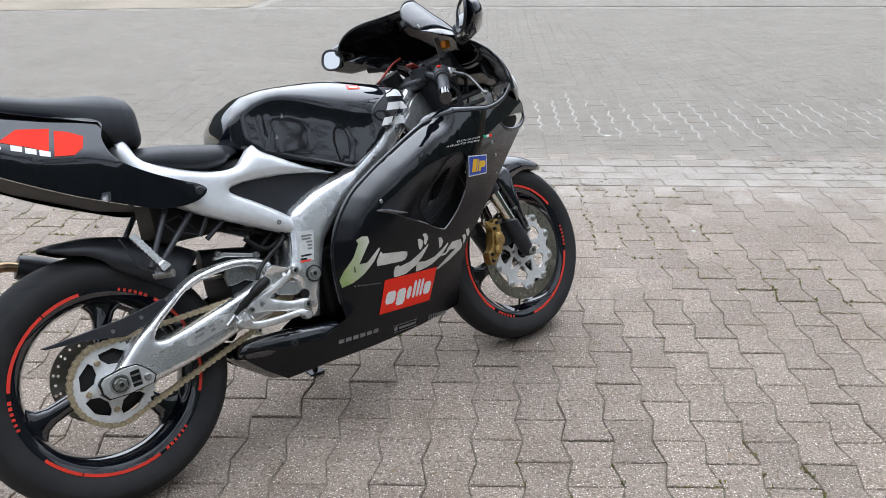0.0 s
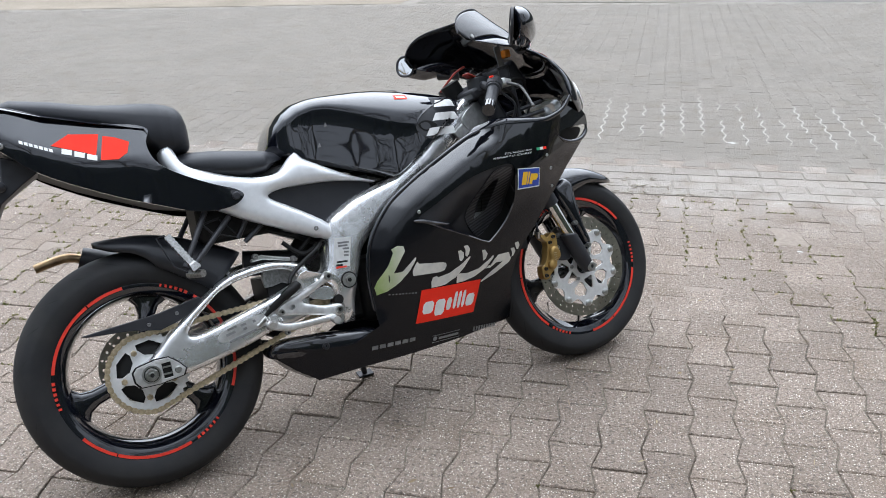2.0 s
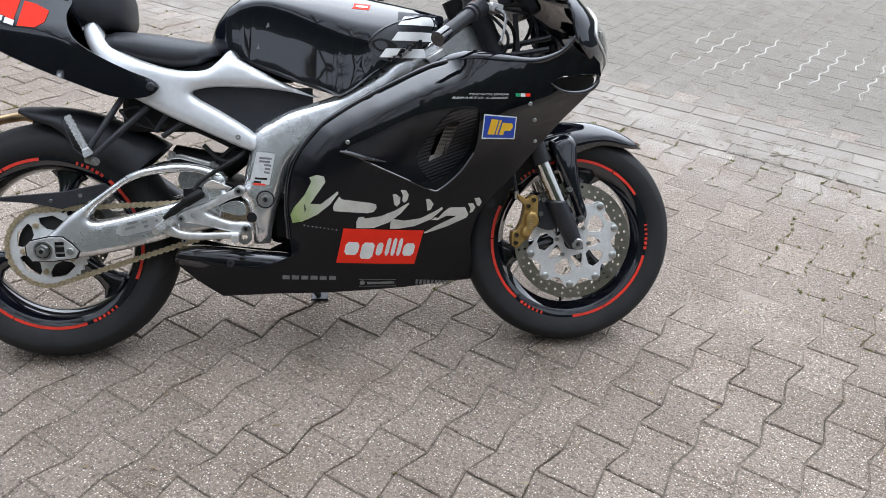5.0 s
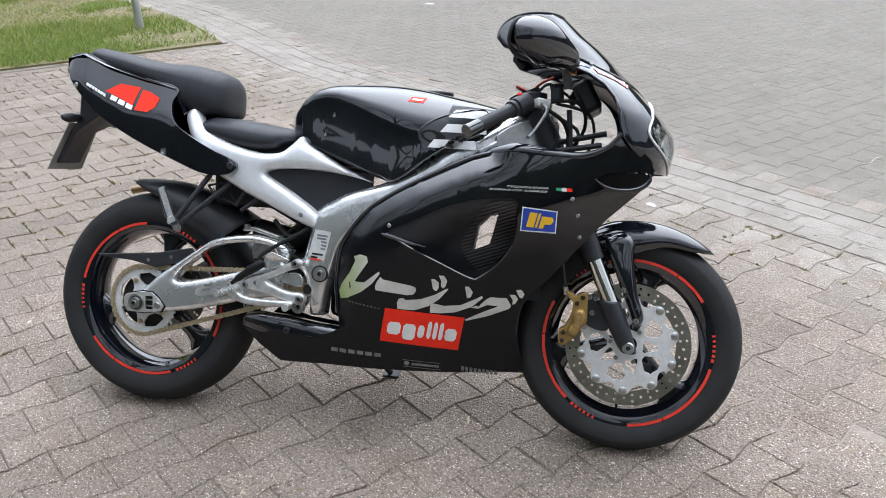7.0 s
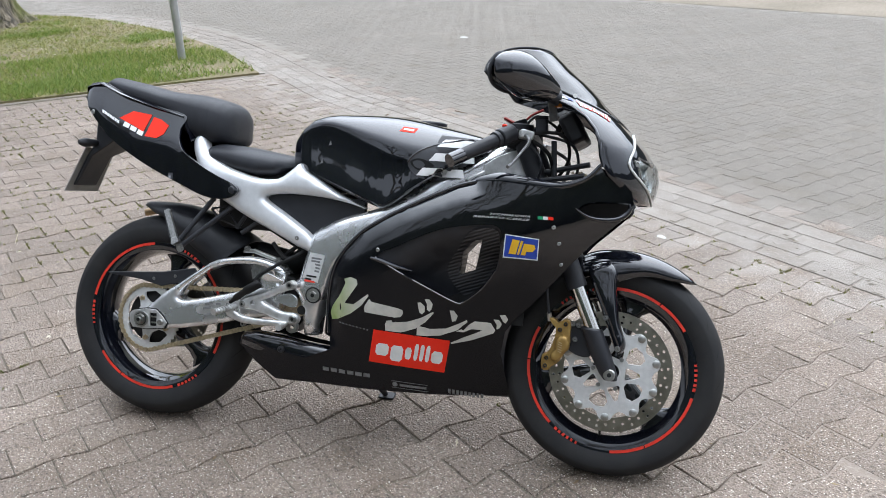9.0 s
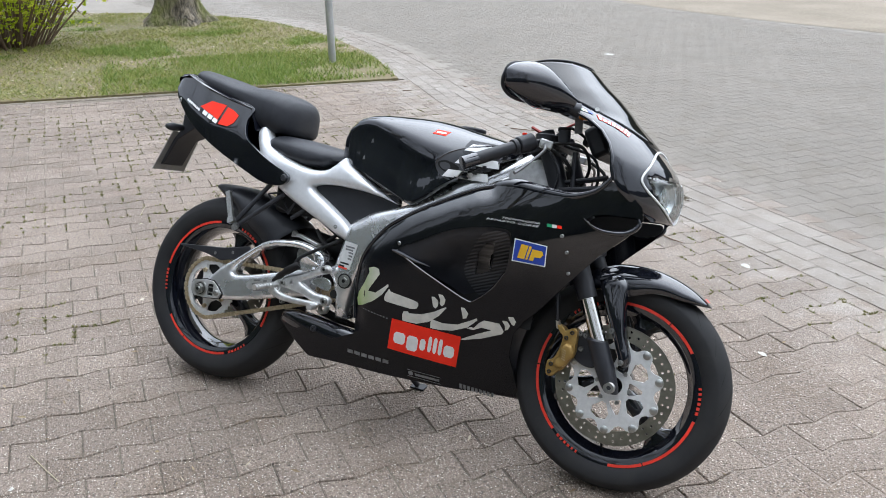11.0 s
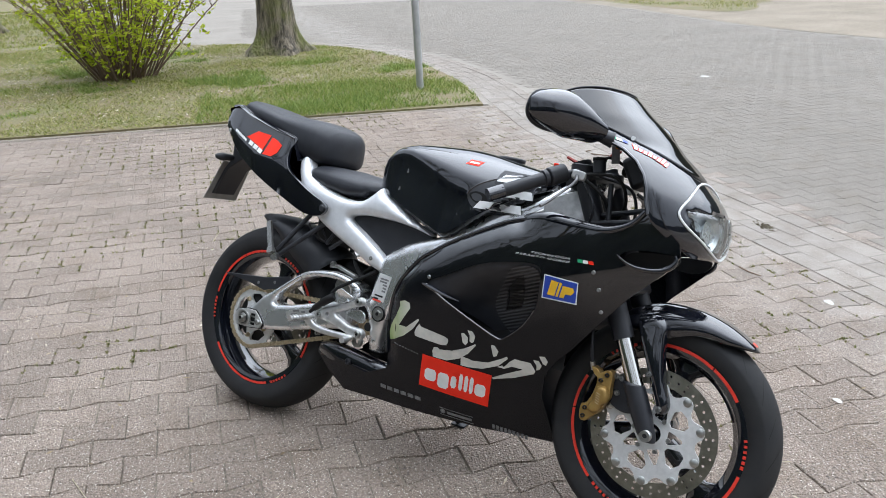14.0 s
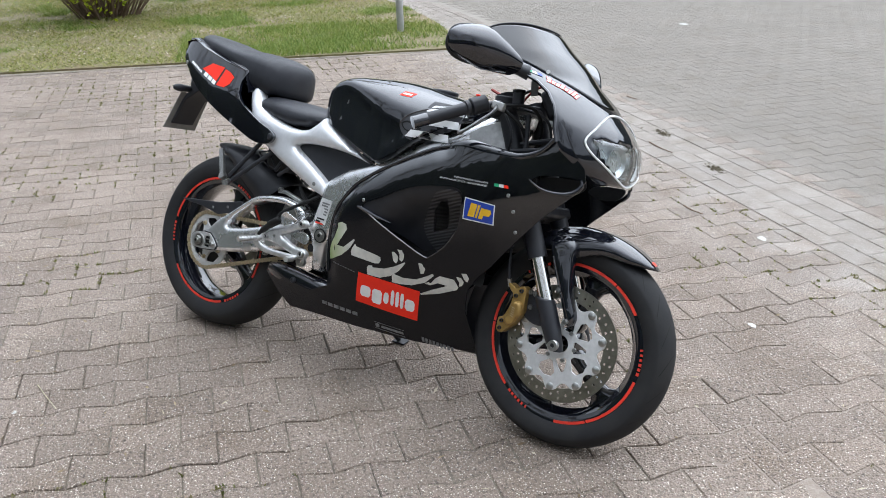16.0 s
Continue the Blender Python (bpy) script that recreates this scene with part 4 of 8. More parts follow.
for side, y0 in ((1, -0.132), (-1, -0.132)):
    bm = slab(brace_out, pillow(y0, (brace_out, arm_hole), 0.009, 0.014), 0.050, 0.008, [arm_hole], rim=0.014)
    swing = part("swingarm", bm if side > 0 else mirrored(bm), M_ALU, bike, "polished aluminium swingarm with a raised brace", angle=60)
    if side > 0:
        plate_line = [(-0.040, 0.318), (-0.030, 0.329), (0.015, 0.338), (0.046, 0.337), (0.067, 0.320), (0.082, 0.302), (0.074, 0.286), (0.017, 0.279), (-0.027, 0.280), (-0.038, 0.295)]
        bm = slab(plate_line, -0.1385, 0.012, 0.02, [[(0.027, 0.326), (0.049, 0.327), (0.050, 0.289), (0.028, 0.288)]])
        part("axle_plate", bm, M_ALU_CAST, swing, bevel=0.0025)
        # a larger matt black plate behind stands for the shade in the gap
        bm = slab([(0.02 + (x - 0.02) * 1.07, 0.308 + (z - 0.308) * 1.10) for x, z in plate_line], -0.1340, 0.004, 0.02)
        part("plate_gap_shade", bm, M_MATT, swing, "matt black plate painted as the shaded gap round the axle plate")
        for zz in (0.299, 0.316):
            bm = bmesh.new()
            box(bm, (0.020, 0.004, 0.004), (0.0385, -0.1375, zz))
            part("adjuster_rib", bm, M_STEEL, swing)
        # no bore is cut: matt black ring and disc are its painted shade
        bm = bmesh.new()
        revolve(bm, [(0.0165, -0.1425), (0.0185, -0.1425), (0.0185, -0.1390), (0.0165, -0.1390)], REAR, 24)
        revolve(bm, [(0.0003, -0.1553), (0.0052, -0.1553), (0.0052, -0.150), (0.0003, -0.150)], REAR, 14)
        part("axle_bore_shade", bm, M_MATT, swing, "matt black disc and ring painted as shade at the axle nut")
        bm = bmesh.new()
        revolve(bm, [(0.007, -0.151), (0.0145, -0.151), (0.0165, -0.148), (0.0165, -0.138), (0.007, -0.138)], REAR, 6)
        revolve(bm, [(0.0005, -0.155), (0.0065, -0.155), (0.0075, -0.152), (0.0075, -0.14), (0.0005, -0.14)], REAR, 18, closed=False)
        revolve(bm, [(0.012, -0.142), (0.023, -0.142), (0.023, -0.1375), (0.012, -0.1375)], REAR, 24)
        part("axle_nut", bm, M_STEEL, swing, "steel axle nut")
        bm = bmesh.new()
        revolve(bm, [(0.0005, -0.146), (0.007, -0.146), (0.009, -0.143), (0.009, -0.136), (0.0005, -0.136)], (0.064, 0, 0.303), 12, closed=False)
        part("adjuster_bolt", bm, M_STEEL, swing)
        bm = slab(outline([(0.185, 0.338), (0.30, 0.358), (0.31, 0.385), (0.28, 0.388), (0.185, 0.366)], 3), -0.1335, 0.001, 0.02)
        part("warning_label", bm, M_ALU_CAST, swing, "worn silver warning label")
        for zz, x0, x1 in ((0.379, 0.20, 0.225), (0.381, 0.235, 0.25), (0.384, 0.268, 0.275), (0.366, 0.195, 0.22), (0.353, 0.20, 0.275), (0.370, 0.24, 0.25)):
            bm = bmesh.new()
            box(bm, (x1 - x0, 0.001, 0.006), ((x0 + x1) / 2, -0.1342, zz - 0.008), Matrix.Rotation(radians(-12), 4, "Y"))
            part("print_bar", bm, M_GREYINK, swing)
part("gusset", slab(outline([(0.330, 0.502), (0.395, 0.500), (0.418, 0.470), (0.412, 0.440), (0.372, 0.455), (0.325, 0.450)], 2), -0.098, 0.012, 0.02), M_SCREW, bike, "dull aluminium gusset in the swingarm", bevel=0.002)
top_plate = part("hugger_bracket", slab([(0.300, 0.532), (0.330, 0.538), (0.425, 0.512), (0.420, 0.503), (0.330, 0.526), (0.298, 0.524)], -0.112, 0.016, 0.03), M_STEEL, bike, "polished bracket over the swingarm", bevel=0.003)
for bx, bz in ((0.312, 0.537), (0.410, 0.512)):
    bm = bmesh.new()
    revolve(bm, [(0.0025, -0.117), (0.007, -0.117), (0.0085, -0.114), (0.0085, -0.105), (0.0025, -0.105)], (bx, 0, bz), 12)
    part("bolt", bm, M_SCREW, top_plate)
bm = bmesh.new()
rod(bm, (0.44, -0.11, 0.43), (0.44, 0.11, 0.43), 0.04)
box(bm, (0.10, 0.18, 0.08), (0.38, 0, 0.43))
part("swingarm_bridge", bm, M_MATT, bike, bevel=0.004)


def frame_y(x, z):
    return -float(np.interp(x, [0.45, 0.55, 0.62, 0.72, 0.85, 0.95, 1.06, 1.12], [0.148, 0.152, 0.162, 0.172, 0.160, 0.120, 0.072, 0.06])) + 0.10 * max(0.0, 0.40 - z)


spar = outline([(0.520, 0.598), (0.56, 0.622), (0.594, 0.641), (0.64, 0.657), (0.693, 0.674), (0.732, 0.692), (0.826, 0.748), (0.917, 0.808), (1.007, 0.863), (1.07, 0.900), (1.11, 0.885), (1.09, 0.83), (1.02, 0.785), (0.93, 0.725), (0.84, 0.665), (0.76, 0.615), (0.68, 0.575), (0.625, 0.53), (0.598, 0.50), (0.580, 0.45), (0.562, 0.40), (0.552, 0.36), (0.546, 0.318), (0.540, 0.312), (0.510, 0.311), (0.505, 0.318), (0.502, 0.36), (0.493, 0.400), (0.484, 0.422), (0.466, 0.438), (0.466, 0.458), (0.484, 0.466), (0.492, 0.501), (0.503, 0.541)], 2)
hole_c = [(0.504 + 0.0125 * math.cos(2 * math.pi * k / 20), 0.382 + 0.0125 * math.sin(2 * math.pi * k / 20)) for k in range(20)]
for side in (1, -1):
    bm = slab(spar, pillow(frame_y, (spar,), 0.022, 0.030), 0.040, 0.010, [hole_c], rim=0.030)
    frame_spar = part("frame_spar", bm if side > 0 else mirrored(bm), M_ALU, bike, "polished aluminium frame spar", angle=60)
    if side < 0:
        continue
    bm = slab([(0.522, 0.545), (0.566, 0.540), (0.549, 0.463), (0.503, 0.474)], lambda x, z: frame_y(x, z) - 0.001, 0.0008, 0.02)
    label_ = part("frame_label", bm, M_CARRIER, frame_spar, "white and red information label")
    for k, (zz, x0, x1, mat) in enumerate(((0.533, 0.527, 0.558, M_GREYINK), (0.525, 0.527, 0.553, M_GREYINK), (0.516, 0.538, 0.555, M_GREYINK), (0.507, 0.540, 0.553, M_GREYINK), (0.498, 0.538, 0.551, M_GREYINK), (0.483, 0.515, 0.545, M_MATT), (0.475, 0.512, 0.530, M_MATT), (0.469, 0.51, 0.540, M_STRIPE))):
        bm = slab([(x0, zz), (x1, zz - 0.002), (x1, zz - 0.007), (x0, zz - 0.005)], lambda x, z: frame_y(x, z) - 0.0016, 0.0006, 0.02)
        part("print_bar", bm, mat, frame_spar)
    for (bx, bz, br) in ((0.539, 0.428, 0.019),):
        bm = bmesh.new()
        q = (bx, frame_y(bx, bz) + 0.150, bz)
        revolve(bm, [(br * 0.55, -0.154), (br, -0.154), (br, -0.148), (br * 0.55, -0.148)], q, 24)
        revolve(bm, [(0.004, -0.158), (br * 0.55, -0.158), (br * 0.62, -0.155), (br * 0.62, -0.148), (0.004, -0.148)], q, 6)
        part("pivot_bolt", bm, M_STEEL, frame_spar)
        # gap and bolt hole are painted dark with a matt black ring and disc
        bm = bmesh.new()
        revolve(bm, [(br, -0.1535), (br + 0.0035, -0.1535), (br + 0.0035, -0.146), (br, -0.146)], q, 24)
        revolve(bm, [(0.0003, -0.1584), (0.0055, -0.1584), (0.0055, -0.150), (0.0003, -0.150)], q, 14)
        part("pivot_gap_shade", bm, M_MATT, frame_spar, "matt black ring and disc painted as shade at the pivot bolt")
        # a matt black rod fills the cut hole so it reads as shaded
        bm = bmesh.new()
        rod(bm, (0.504, -0.146, 0.382), (0.504, -0.120, 0.382), 0.0128, 20)
        part("frame_bore_shade", bm, M_MATT, frame_spar, "matt black rod painted as the shade in the frame's hole")
    # spot-welded plates near the steering head
    bm = slab([(0.94, 0.775), (1.005, 0.812), (1.04, 0.79), (1.02, 0.745), (0.975, 0.742)], lambda x, z: frame_y(x, z) - 0.012, 0.012, 0.03)
    part("head_gusset", bm, M_ALU_CAST, frame_spar, bevel=0.003)

silver = outline([(0.129, 0.846), (0.151, 0.862), (0.165, 0.830), (0.182, 0.800), (0.256, 0.764), (0.337, 0.741), (0.406, 0.742), (0.439, 0.766), (0.465, 0.789), (0.484, 0.769), (0.534, 0.741), (0.60, 0.706), (0.672, 0.676), (0.621, 0.688), (0.537, 0.699), (0.435, 0.702), (0.383, 0.695), (0.371, 0.685), (0.388, 0.671), (0.448, 0.636), (0.521, 0.584), (0.513, 0.545), (0.39, 0.598), (0.318, 0.630), (0.262, 0.660), (0.20, 0.70), (0.15, 0.77), (0.126, 0.82)], 3)


def sub_y(x, z):
    return -float(np.interp(x, [0.12, 0.25, 0.40, 0.55, 0.68], [0.148, 0.152, 0.150, 0.148, 0.160])) + 0.25 * max(0.0, z - 0.745)


for side in (1, -1):
    bm = slab(silver, pillow(sub_y, (silver,), 0.014, 0.022), 0.030, 0.011, rim=0.022)
    sub = part("subframe_cover", bm if side > 0 else mirrored(bm), M_SILVER, bike, "silver painted subframe cover", angle=60)
    if side > 0:
        for bx, bz in ((0.478, 0.581),):
            bm = bmesh.new()
            q = (bx, sub_y(bx, bz) + 0.1, bz)
            revolve(bm, [(0.002, -0.1025), (0.0055, -0.1025), (0.0065, -0.1005), (0.0065, -0.097), (0.002, -0.097)], q, 12)
            part("screw", bm, M_SCREW, sub)
bm = slab([(0.36, 0.70), (0.66, 0.70), (0.66, 0.64), (0.52, 0.575), (0.36, 0.66)], -0.118, 0.02, 0.05)
part("inner_panel", bm, M_SATIN, bike, "black plastic panel behind the subframe")
bm = bmesh.new()
box(bm, (0.30, 0.20, 0.05), (0.47, 0, 0.74))
box(bm, (0.26, 0.16, 0.14), (0.32, 0, 0.66))
part("airbox", bm, M_MATT, bike, bevel=0.02)
bm = bmesh.new()
box(bm, (0.26, 0.18, 0.18), (0.72, 0, 0.38))
engine = part("engine", bm, M_MATT, bike, "dark engine block behind the fairing", bevel=0.02)
bm = bmesh.new()
box(bm, (0.14, 0.15, 0.16), (0.79, 0, 0.48), Matrix.Rotation(radians(25), 4, "Y"))
part("cylinder_block", bm, M_MATT, engine, bevel=0.02)
bm = bmesh.new()
box(bm, (0.12, 0.14, 0.12), (0.60, 0, 0.36))
part("gearbox", bm, M_MATT, engine, bevel=0.02)

# ---- fuel tank ----
TANK = [  # along, top, bottom edge, half width, height of the side crease
    (0.408, 0.805, 0.792, 0.030, 0.800), (0.416, 0.835, 0.789, 0.062, 0.822), (0.432, 0.868, 0.784, 0.090, 0.845), (0.461, 0.902, 0.775, 0.117, 0.868), (0.495, 0.925, 0.762, 0.134, 0.886), (0.53, 0.934, 0.748, 0.144, 0.895), (0.566, 0.938, 0.734, 0.154, 0.893), (0.62, 0.940, 0.714, 0.169, 0.875),
    (0.68, 0.941, 0.694, 0.184, 0.849), (0.725, 0.939, 0.679, 0.193, 0.832), (0.76, 0.935, 0.698, 0.197, 0.820), (0.80, 0.929, 0.728, 0.199, 0.812), (0.84, 0.921, 0.757, 0.195, 0.812), (0.88, 0.913, 0.785, 0.184, 0.822), (0.92, 0.905, 0.812, 0.160, 0.835), (0.955, 0.897, 0.832, 0.132, 0.845), (0.99, 0.888, 0.850, 0.100, 0.858)]
tx = [q[0] for q in TANK]
bm = bmesh.new()
rings = []
for x in np.concatenate((np.linspace(0.408, 0.50, 14), np.linspace(0.51, 0.99, 40))):
    top_, bot_, w_, zc = (float(np.interp(x, tx, [q[k] for q in TANK])) for k in (1, 2, 3, 4))
    fall = top_ - zc
    half = []
    for k in range(11):  # from the middle of the top out to the crease
        u = k / 10
        half.append((w_ * math.sin(u * math.pi / 2) ** 0.92, zc + fall * max(0.0, math.cos(u * math.pi / 2)) ** 0.80))
    dent = 0.008 * float(np.interp(x, [0.46, 0.52, 0.70, 0.79, 0.81], [0, 1, 1, 0.8, 0]))
    low = zc - bot_
    half += [(w_ - 0.15 * dent, zc - 0.05 * low), (w_ - 0.5 * dent, zc - 0.12 * low), (w_ - 0.85 * dent, zc - 0.22 * low), (w_ - dent, zc - 0.4 * low), (w_ - 0.95 * dent, zc - 0.6 * low), (w_ - 0.8 * dent, zc - 0.8 * low), (w_ - 0.6 * dent - 0.002, bot_ + 0.06 * low), (w_ - 0.5 * dent - 0.016, bot_), (w_ * 0.4, bot_)]
    ring = [(float(x), -y, z) for y, z in half] + [(float(x), y, z) for y, z in half[:0:-1]]
    rings.append(ring)
loft(bm, rings)
TANK_TREE = BVHTree.FromBMesh(bm)
tank = part("fuel_tank", bm, M_BLACK, bike, "gloss black fuel tank with knee recesses", angle=50)


def stick(name, profile, tree_, material, parent, label="", off=0.0012, step=0.012, y_from=-0.6):
    """A thin decal laid from the side on a curved body."""
    def deep(x, z):
        hit = tree_.ray_cast(Vector((x, y_from, z)), Vector((0, 1 if y_from < 0 else -1, 0)))[0]
        if hit is None:
            near = tree_.find_nearest(Vector((x, -0.15 if y_from < 0 else 0.15, z)))[0]
            return near.y - off
        return hit.y - off
    return part(name, slab(profile, deep, 0.0008, step), material, parent, label)


stick("tank_badge", [(0.765, 0.902), (0.805, 0.899), (0.80, 0.885), (0.76, 0.888)], TANK_TREE, M_RED, tank, "small red badge with white bar")
stick("badge_bar", [(0.770, 0.897), (0.797, 0.895), (0.796, 0.890), (0.769, 0.892)], TANK_TREE, M_WHITE, tank, "", 0.0022)
cheek = outline([(0.797, 0.806), (0.818, 0.832), (0.861, 0.855), (0.904, 0.867), (0.946, 0.877), (0.962, 0.862), (0.955, 0.838), (0.925, 0.805), (0.895, 0.775), (0.865, 0.762), (0.830, 0.768), (0.806, 0.785)], 3)
# the cheek is a thin grey-black patch that follows the tank's surface
stick("tank_cheek", cheek, TANK_TREE, M_CHEEK, tank, "grey-black cheek patch laid on the tank front", 0.0010, 0.008)
bm = bmesh.new()
rim_ = []
for x, z in cheek[:24]:
    hit = TANK_TREE.ray_cast(Vector((x, -0.6, z)), Vector((0, 1, 0)))[0]
    if hit is not None:
        rim_.append(hit + Vector((0, -0.001, 0)))
tube(bm, rim_, 0.0028, 6)
part("cheek_rim", bm, M_BLACK, tank, "raised rim of the cheek")
# the slot is painted: a black patch for its shade, lighter grey for its floor
stick("air_slot_shade", outline([(0.804, 0.808), (0.821, 0.817), (0.843, 0.814), (0.866, 0.801), (0.852, 0.788), (0.830, 0.786), (0.813, 0.794)], 3), TANK_TREE, M_MATT, tank, "black patch painted as a shaded air slot", 0.0022, 0.008)
stick("slot_floor", outline([(0.811, 0.807), (0.824, 0.812), (0.838, 0.808), (0.842, 0.798), (0.830, 0.791), (0.817, 0.796)], 3), TANK_TREE, M_CHEEK, tank, "", 0.0030, 0.008)
stick("stripe_ground", [(0.872, 0.884), (0.972, 0.880), (0.972, 0.846), (0.940, 0.806), (0.925, 0.800), (0.865, 0.846)], TANK_TREE, M_SATIN, tank, "black field between the stripes", 0.0018)
for z0, x0, x1 in ((0.862, 0.885, 0.965), (0.824, 0.868, 0.958), (0.784, 0.838, 0.935)):
    stick("tank_stripe", [(x0, z0 + 0.010), (x1, z0 + 0.012), (x1 + 0.004, z0 - 0.010), (x0 - 0.016, z0 - 0.011)], TANK_TREE, M_WHITE, tank, "white stripe on the tank front", 0.0032)
for x, z in ((0.557, 0.848), (0.532, 0.797)):
    stick("tank_mark", [(x - 0.004, z - 0.006), (x + 0.005, z - 0.004), (x + 0.002, z + 0.007)], TANK_TREE, M_GREYINK, tank, "small pale triangular mark", 0.0016, 0.008)
bm = bmesh.new()
rod(bm, (0.80, 0, 0.918), (0.80, 0, 0.931), 0.045, 32)
part("filler_cap", bm, M_SATIN, tank, bevel=0.004)

# ---- seats and tail ----
def cushion(name, stations, label, n=28, power=0.5):
    bm = bmesh.new()
    rings = []
    keys = [s[0] for s in stations]
    for x in sorted({*np.linspace(keys[0], keys[-1], 26).tolist(), *keys}):
        top_, bot_, w_ = (float(np.interp(x, keys, [s[k] for s in stations])) for k in (1, 2, 3))
        ring = []
        for k in range(n):
            u = 2 * math.pi * k / n
            cu, su = math.cos(u), math.sin(u)
            ring.append((float(x), w_ * math.copysign(abs(cu) ** 0.6, cu), (top_ + bot_) / 2 + (top_ - bot_) / 2 * math.copysign(abs(su) ** power, su) - 0.012 * abs(cu) ** 2 * (su > 0)))
        rings.append(ring)
    loft(bm, rings)
    return part(name, bm, M_VINYL, bike, label, angle=80)


cushion("rider_seat", [(0.135, 0.800, 0.790, 0.06), (0.15, 0.826, 0.785, 0.105), (0.19, 0.836, 0.772, 0.130), (0.26, 0.832, 0.752, 0.142), (0.33, 0.822, 0.742, 0.142), (0.385, 0.814, 0.748, 0.130), (0.42, 0.808, 0.768, 0.100), (0.455, 0.800, 0.785, 0.07)], "black vinyl rider seat")
cushion("passenger_seat", [(-0.225, 1.000, 0.990, 0.03), (-0.215, 1.012, 0.985, 0.06), (-0.18, 1.020, 0.972, 0.088), (-0.10, 1.006, 0.945, 0.110), (0.0, 0.984, 0.918, 0.122), (0.06, 0.978, 0.885, 0.128), (0.10, 0.977, 0.845, 0.131), (0.14, 0.972, 0.832, 0.131), (0.170, 0.965, 0.830, 0.124), (0.190, 0.957, 0.831, 0.112), (0.205, 0.944, 0.835, 0.092), (0.214, 0.925, 0.842, 0.066), (0.219, 0.900, 0.855, 0.035)], "black vinyl passenger seat with a raised blunt front", 32, 0.42)

tail = outline([(-0.262, 0.985), (-0.20, 0.996), (-0.134, 0.972), (-0.066, 0.946), (0.028, 0.924), (0.088, 0.912), (0.110, 0.896), (0.098, 0.865), (0.104, 0.828), (0.128, 0.797), (0.185, 0.762), (0.24, 0.736), (0.285, 0.718), (0.302, 0.700), (0.280, 0.680), (0.235, 0.673), (0.180, 0.680), (0.115, 0.704), (0.02, 0.742), (-0.067, 0.784), (-0.145, 0.828), (-0.196, 0.872), (-0.240, 0.92)], 3)


def tail_y(x, z):
    w = float(np.interp(x, [-0.27, -0.24, -0.18, -0.05, 0.10, 0.30], [0.085, 0.108, 0.128, 0.152, 0.166, 0.174]))
    crease = float(np.interp(x, [-0.25, -0.123, -0.046, 0.066, 0.141, 0.3], [0.935, 0.868, 0.835, 0.82, 0.79, 0.70]))
    return -w + (0.20 * (crease - z) if z < crease else 0.34 * (z - crease))


for side in (1, -1):
    bm = slab(tail, tail_y, 0.012, 0.02)
    if side > 0:
        TAIL_TREE = BVHTree.FromBMesh(bm)
    tail_panel = part("tail_panel", bm if side > 0 else mirrored(bm), M_BLACK, bike, "gloss black tail fairing", bevel=0.003, angle=50)
    if side > 0:
        right_tail = tail_panel
bm = bmesh.new()
rows = []
for x, z, w in ((-0.272, 0.955, 0.07), (-0.262, 0.982, 0.085), (-0.20, 0.990, 0.105), (-0.12, 0.960, 0.125), (0.0, 0.925, 0.135), (0.10, 0.90, 0.14), (0.13, 0.83, 0.14)):
    rows.append([(x, w * math.sin(k * math.pi / 10), z + 0.012 * math.cos(k * math.pi / 10)) for k in range(-5, 6)])
grid(bm, rows)
part("tail_top", bm, M_BLACK, bike)
bm = bmesh.new()
rows = []
for x, z, w in ((-0.27, 0.95, 0.08), (-0.235, 0.905, 0.10), (-0.145, 0.828, 0.11), (-0.067, 0.785, 0.12), (0.115, 0.706, 0.13), (0.22, 0.68, 0.13), (0.30, 0.66, 0.12)):
    rows.append([(x, w * k / 5, z + 0.004) for k in range(-5, 6)])
grid(bm, rows)
part("undertail", bm, M_MATT, bike, "matt black undertray")


# ---- fairing ----
LIP = [(0.594, 0.33), (0.590, 0.42), (0.602, 0.50), (0.630, 0.555), (0.680, 0.612), (0.740, 0.652), (0.800, 0.686), (0.88, 0.726), (0.94, 0.753), (0.985, 0.766)]


def fair_w(x, z):
    """Half the fairing's width."""
    u, v = x - 0.9, z - 0.45
    w = 0.2028 - 0.1254 * u + 0.365 * v - 0.3979 * u * u + 0.5768 * u * v - 0.6257 * v * v - 0.581 * v ** 3 - 0.1174 * u * u * v + 0.4231 * u * v * v
    lip = 1.0
    for (x1, z1), (x2, z2) in zip(LIP, LIP[1:]):
        t = max(0.0, min(1.0, ((x - x1) * (x2 - x1) + (z - z1) * (z2 - z1)) / ((x2 - x1) ** 2 + (z2 - z1) ** 2)))
        lip = min(lip, math.hypot(x - x1 - t * (x2 - x1), z - z1 - t * (z2 - z1)) / 0.055)
    w = max(0.012, w) - 0.034 * (1 - lip) ** 1.5
    floor_ = 0.0035 - frame_y(x, z)
    return 0.5 * (w + floor_ + math.hypot(w - floor_, 0.008)) if lip < 1 and x < 1.06 else w


def fair_y(x, z):
    return -fair_w(x, z)


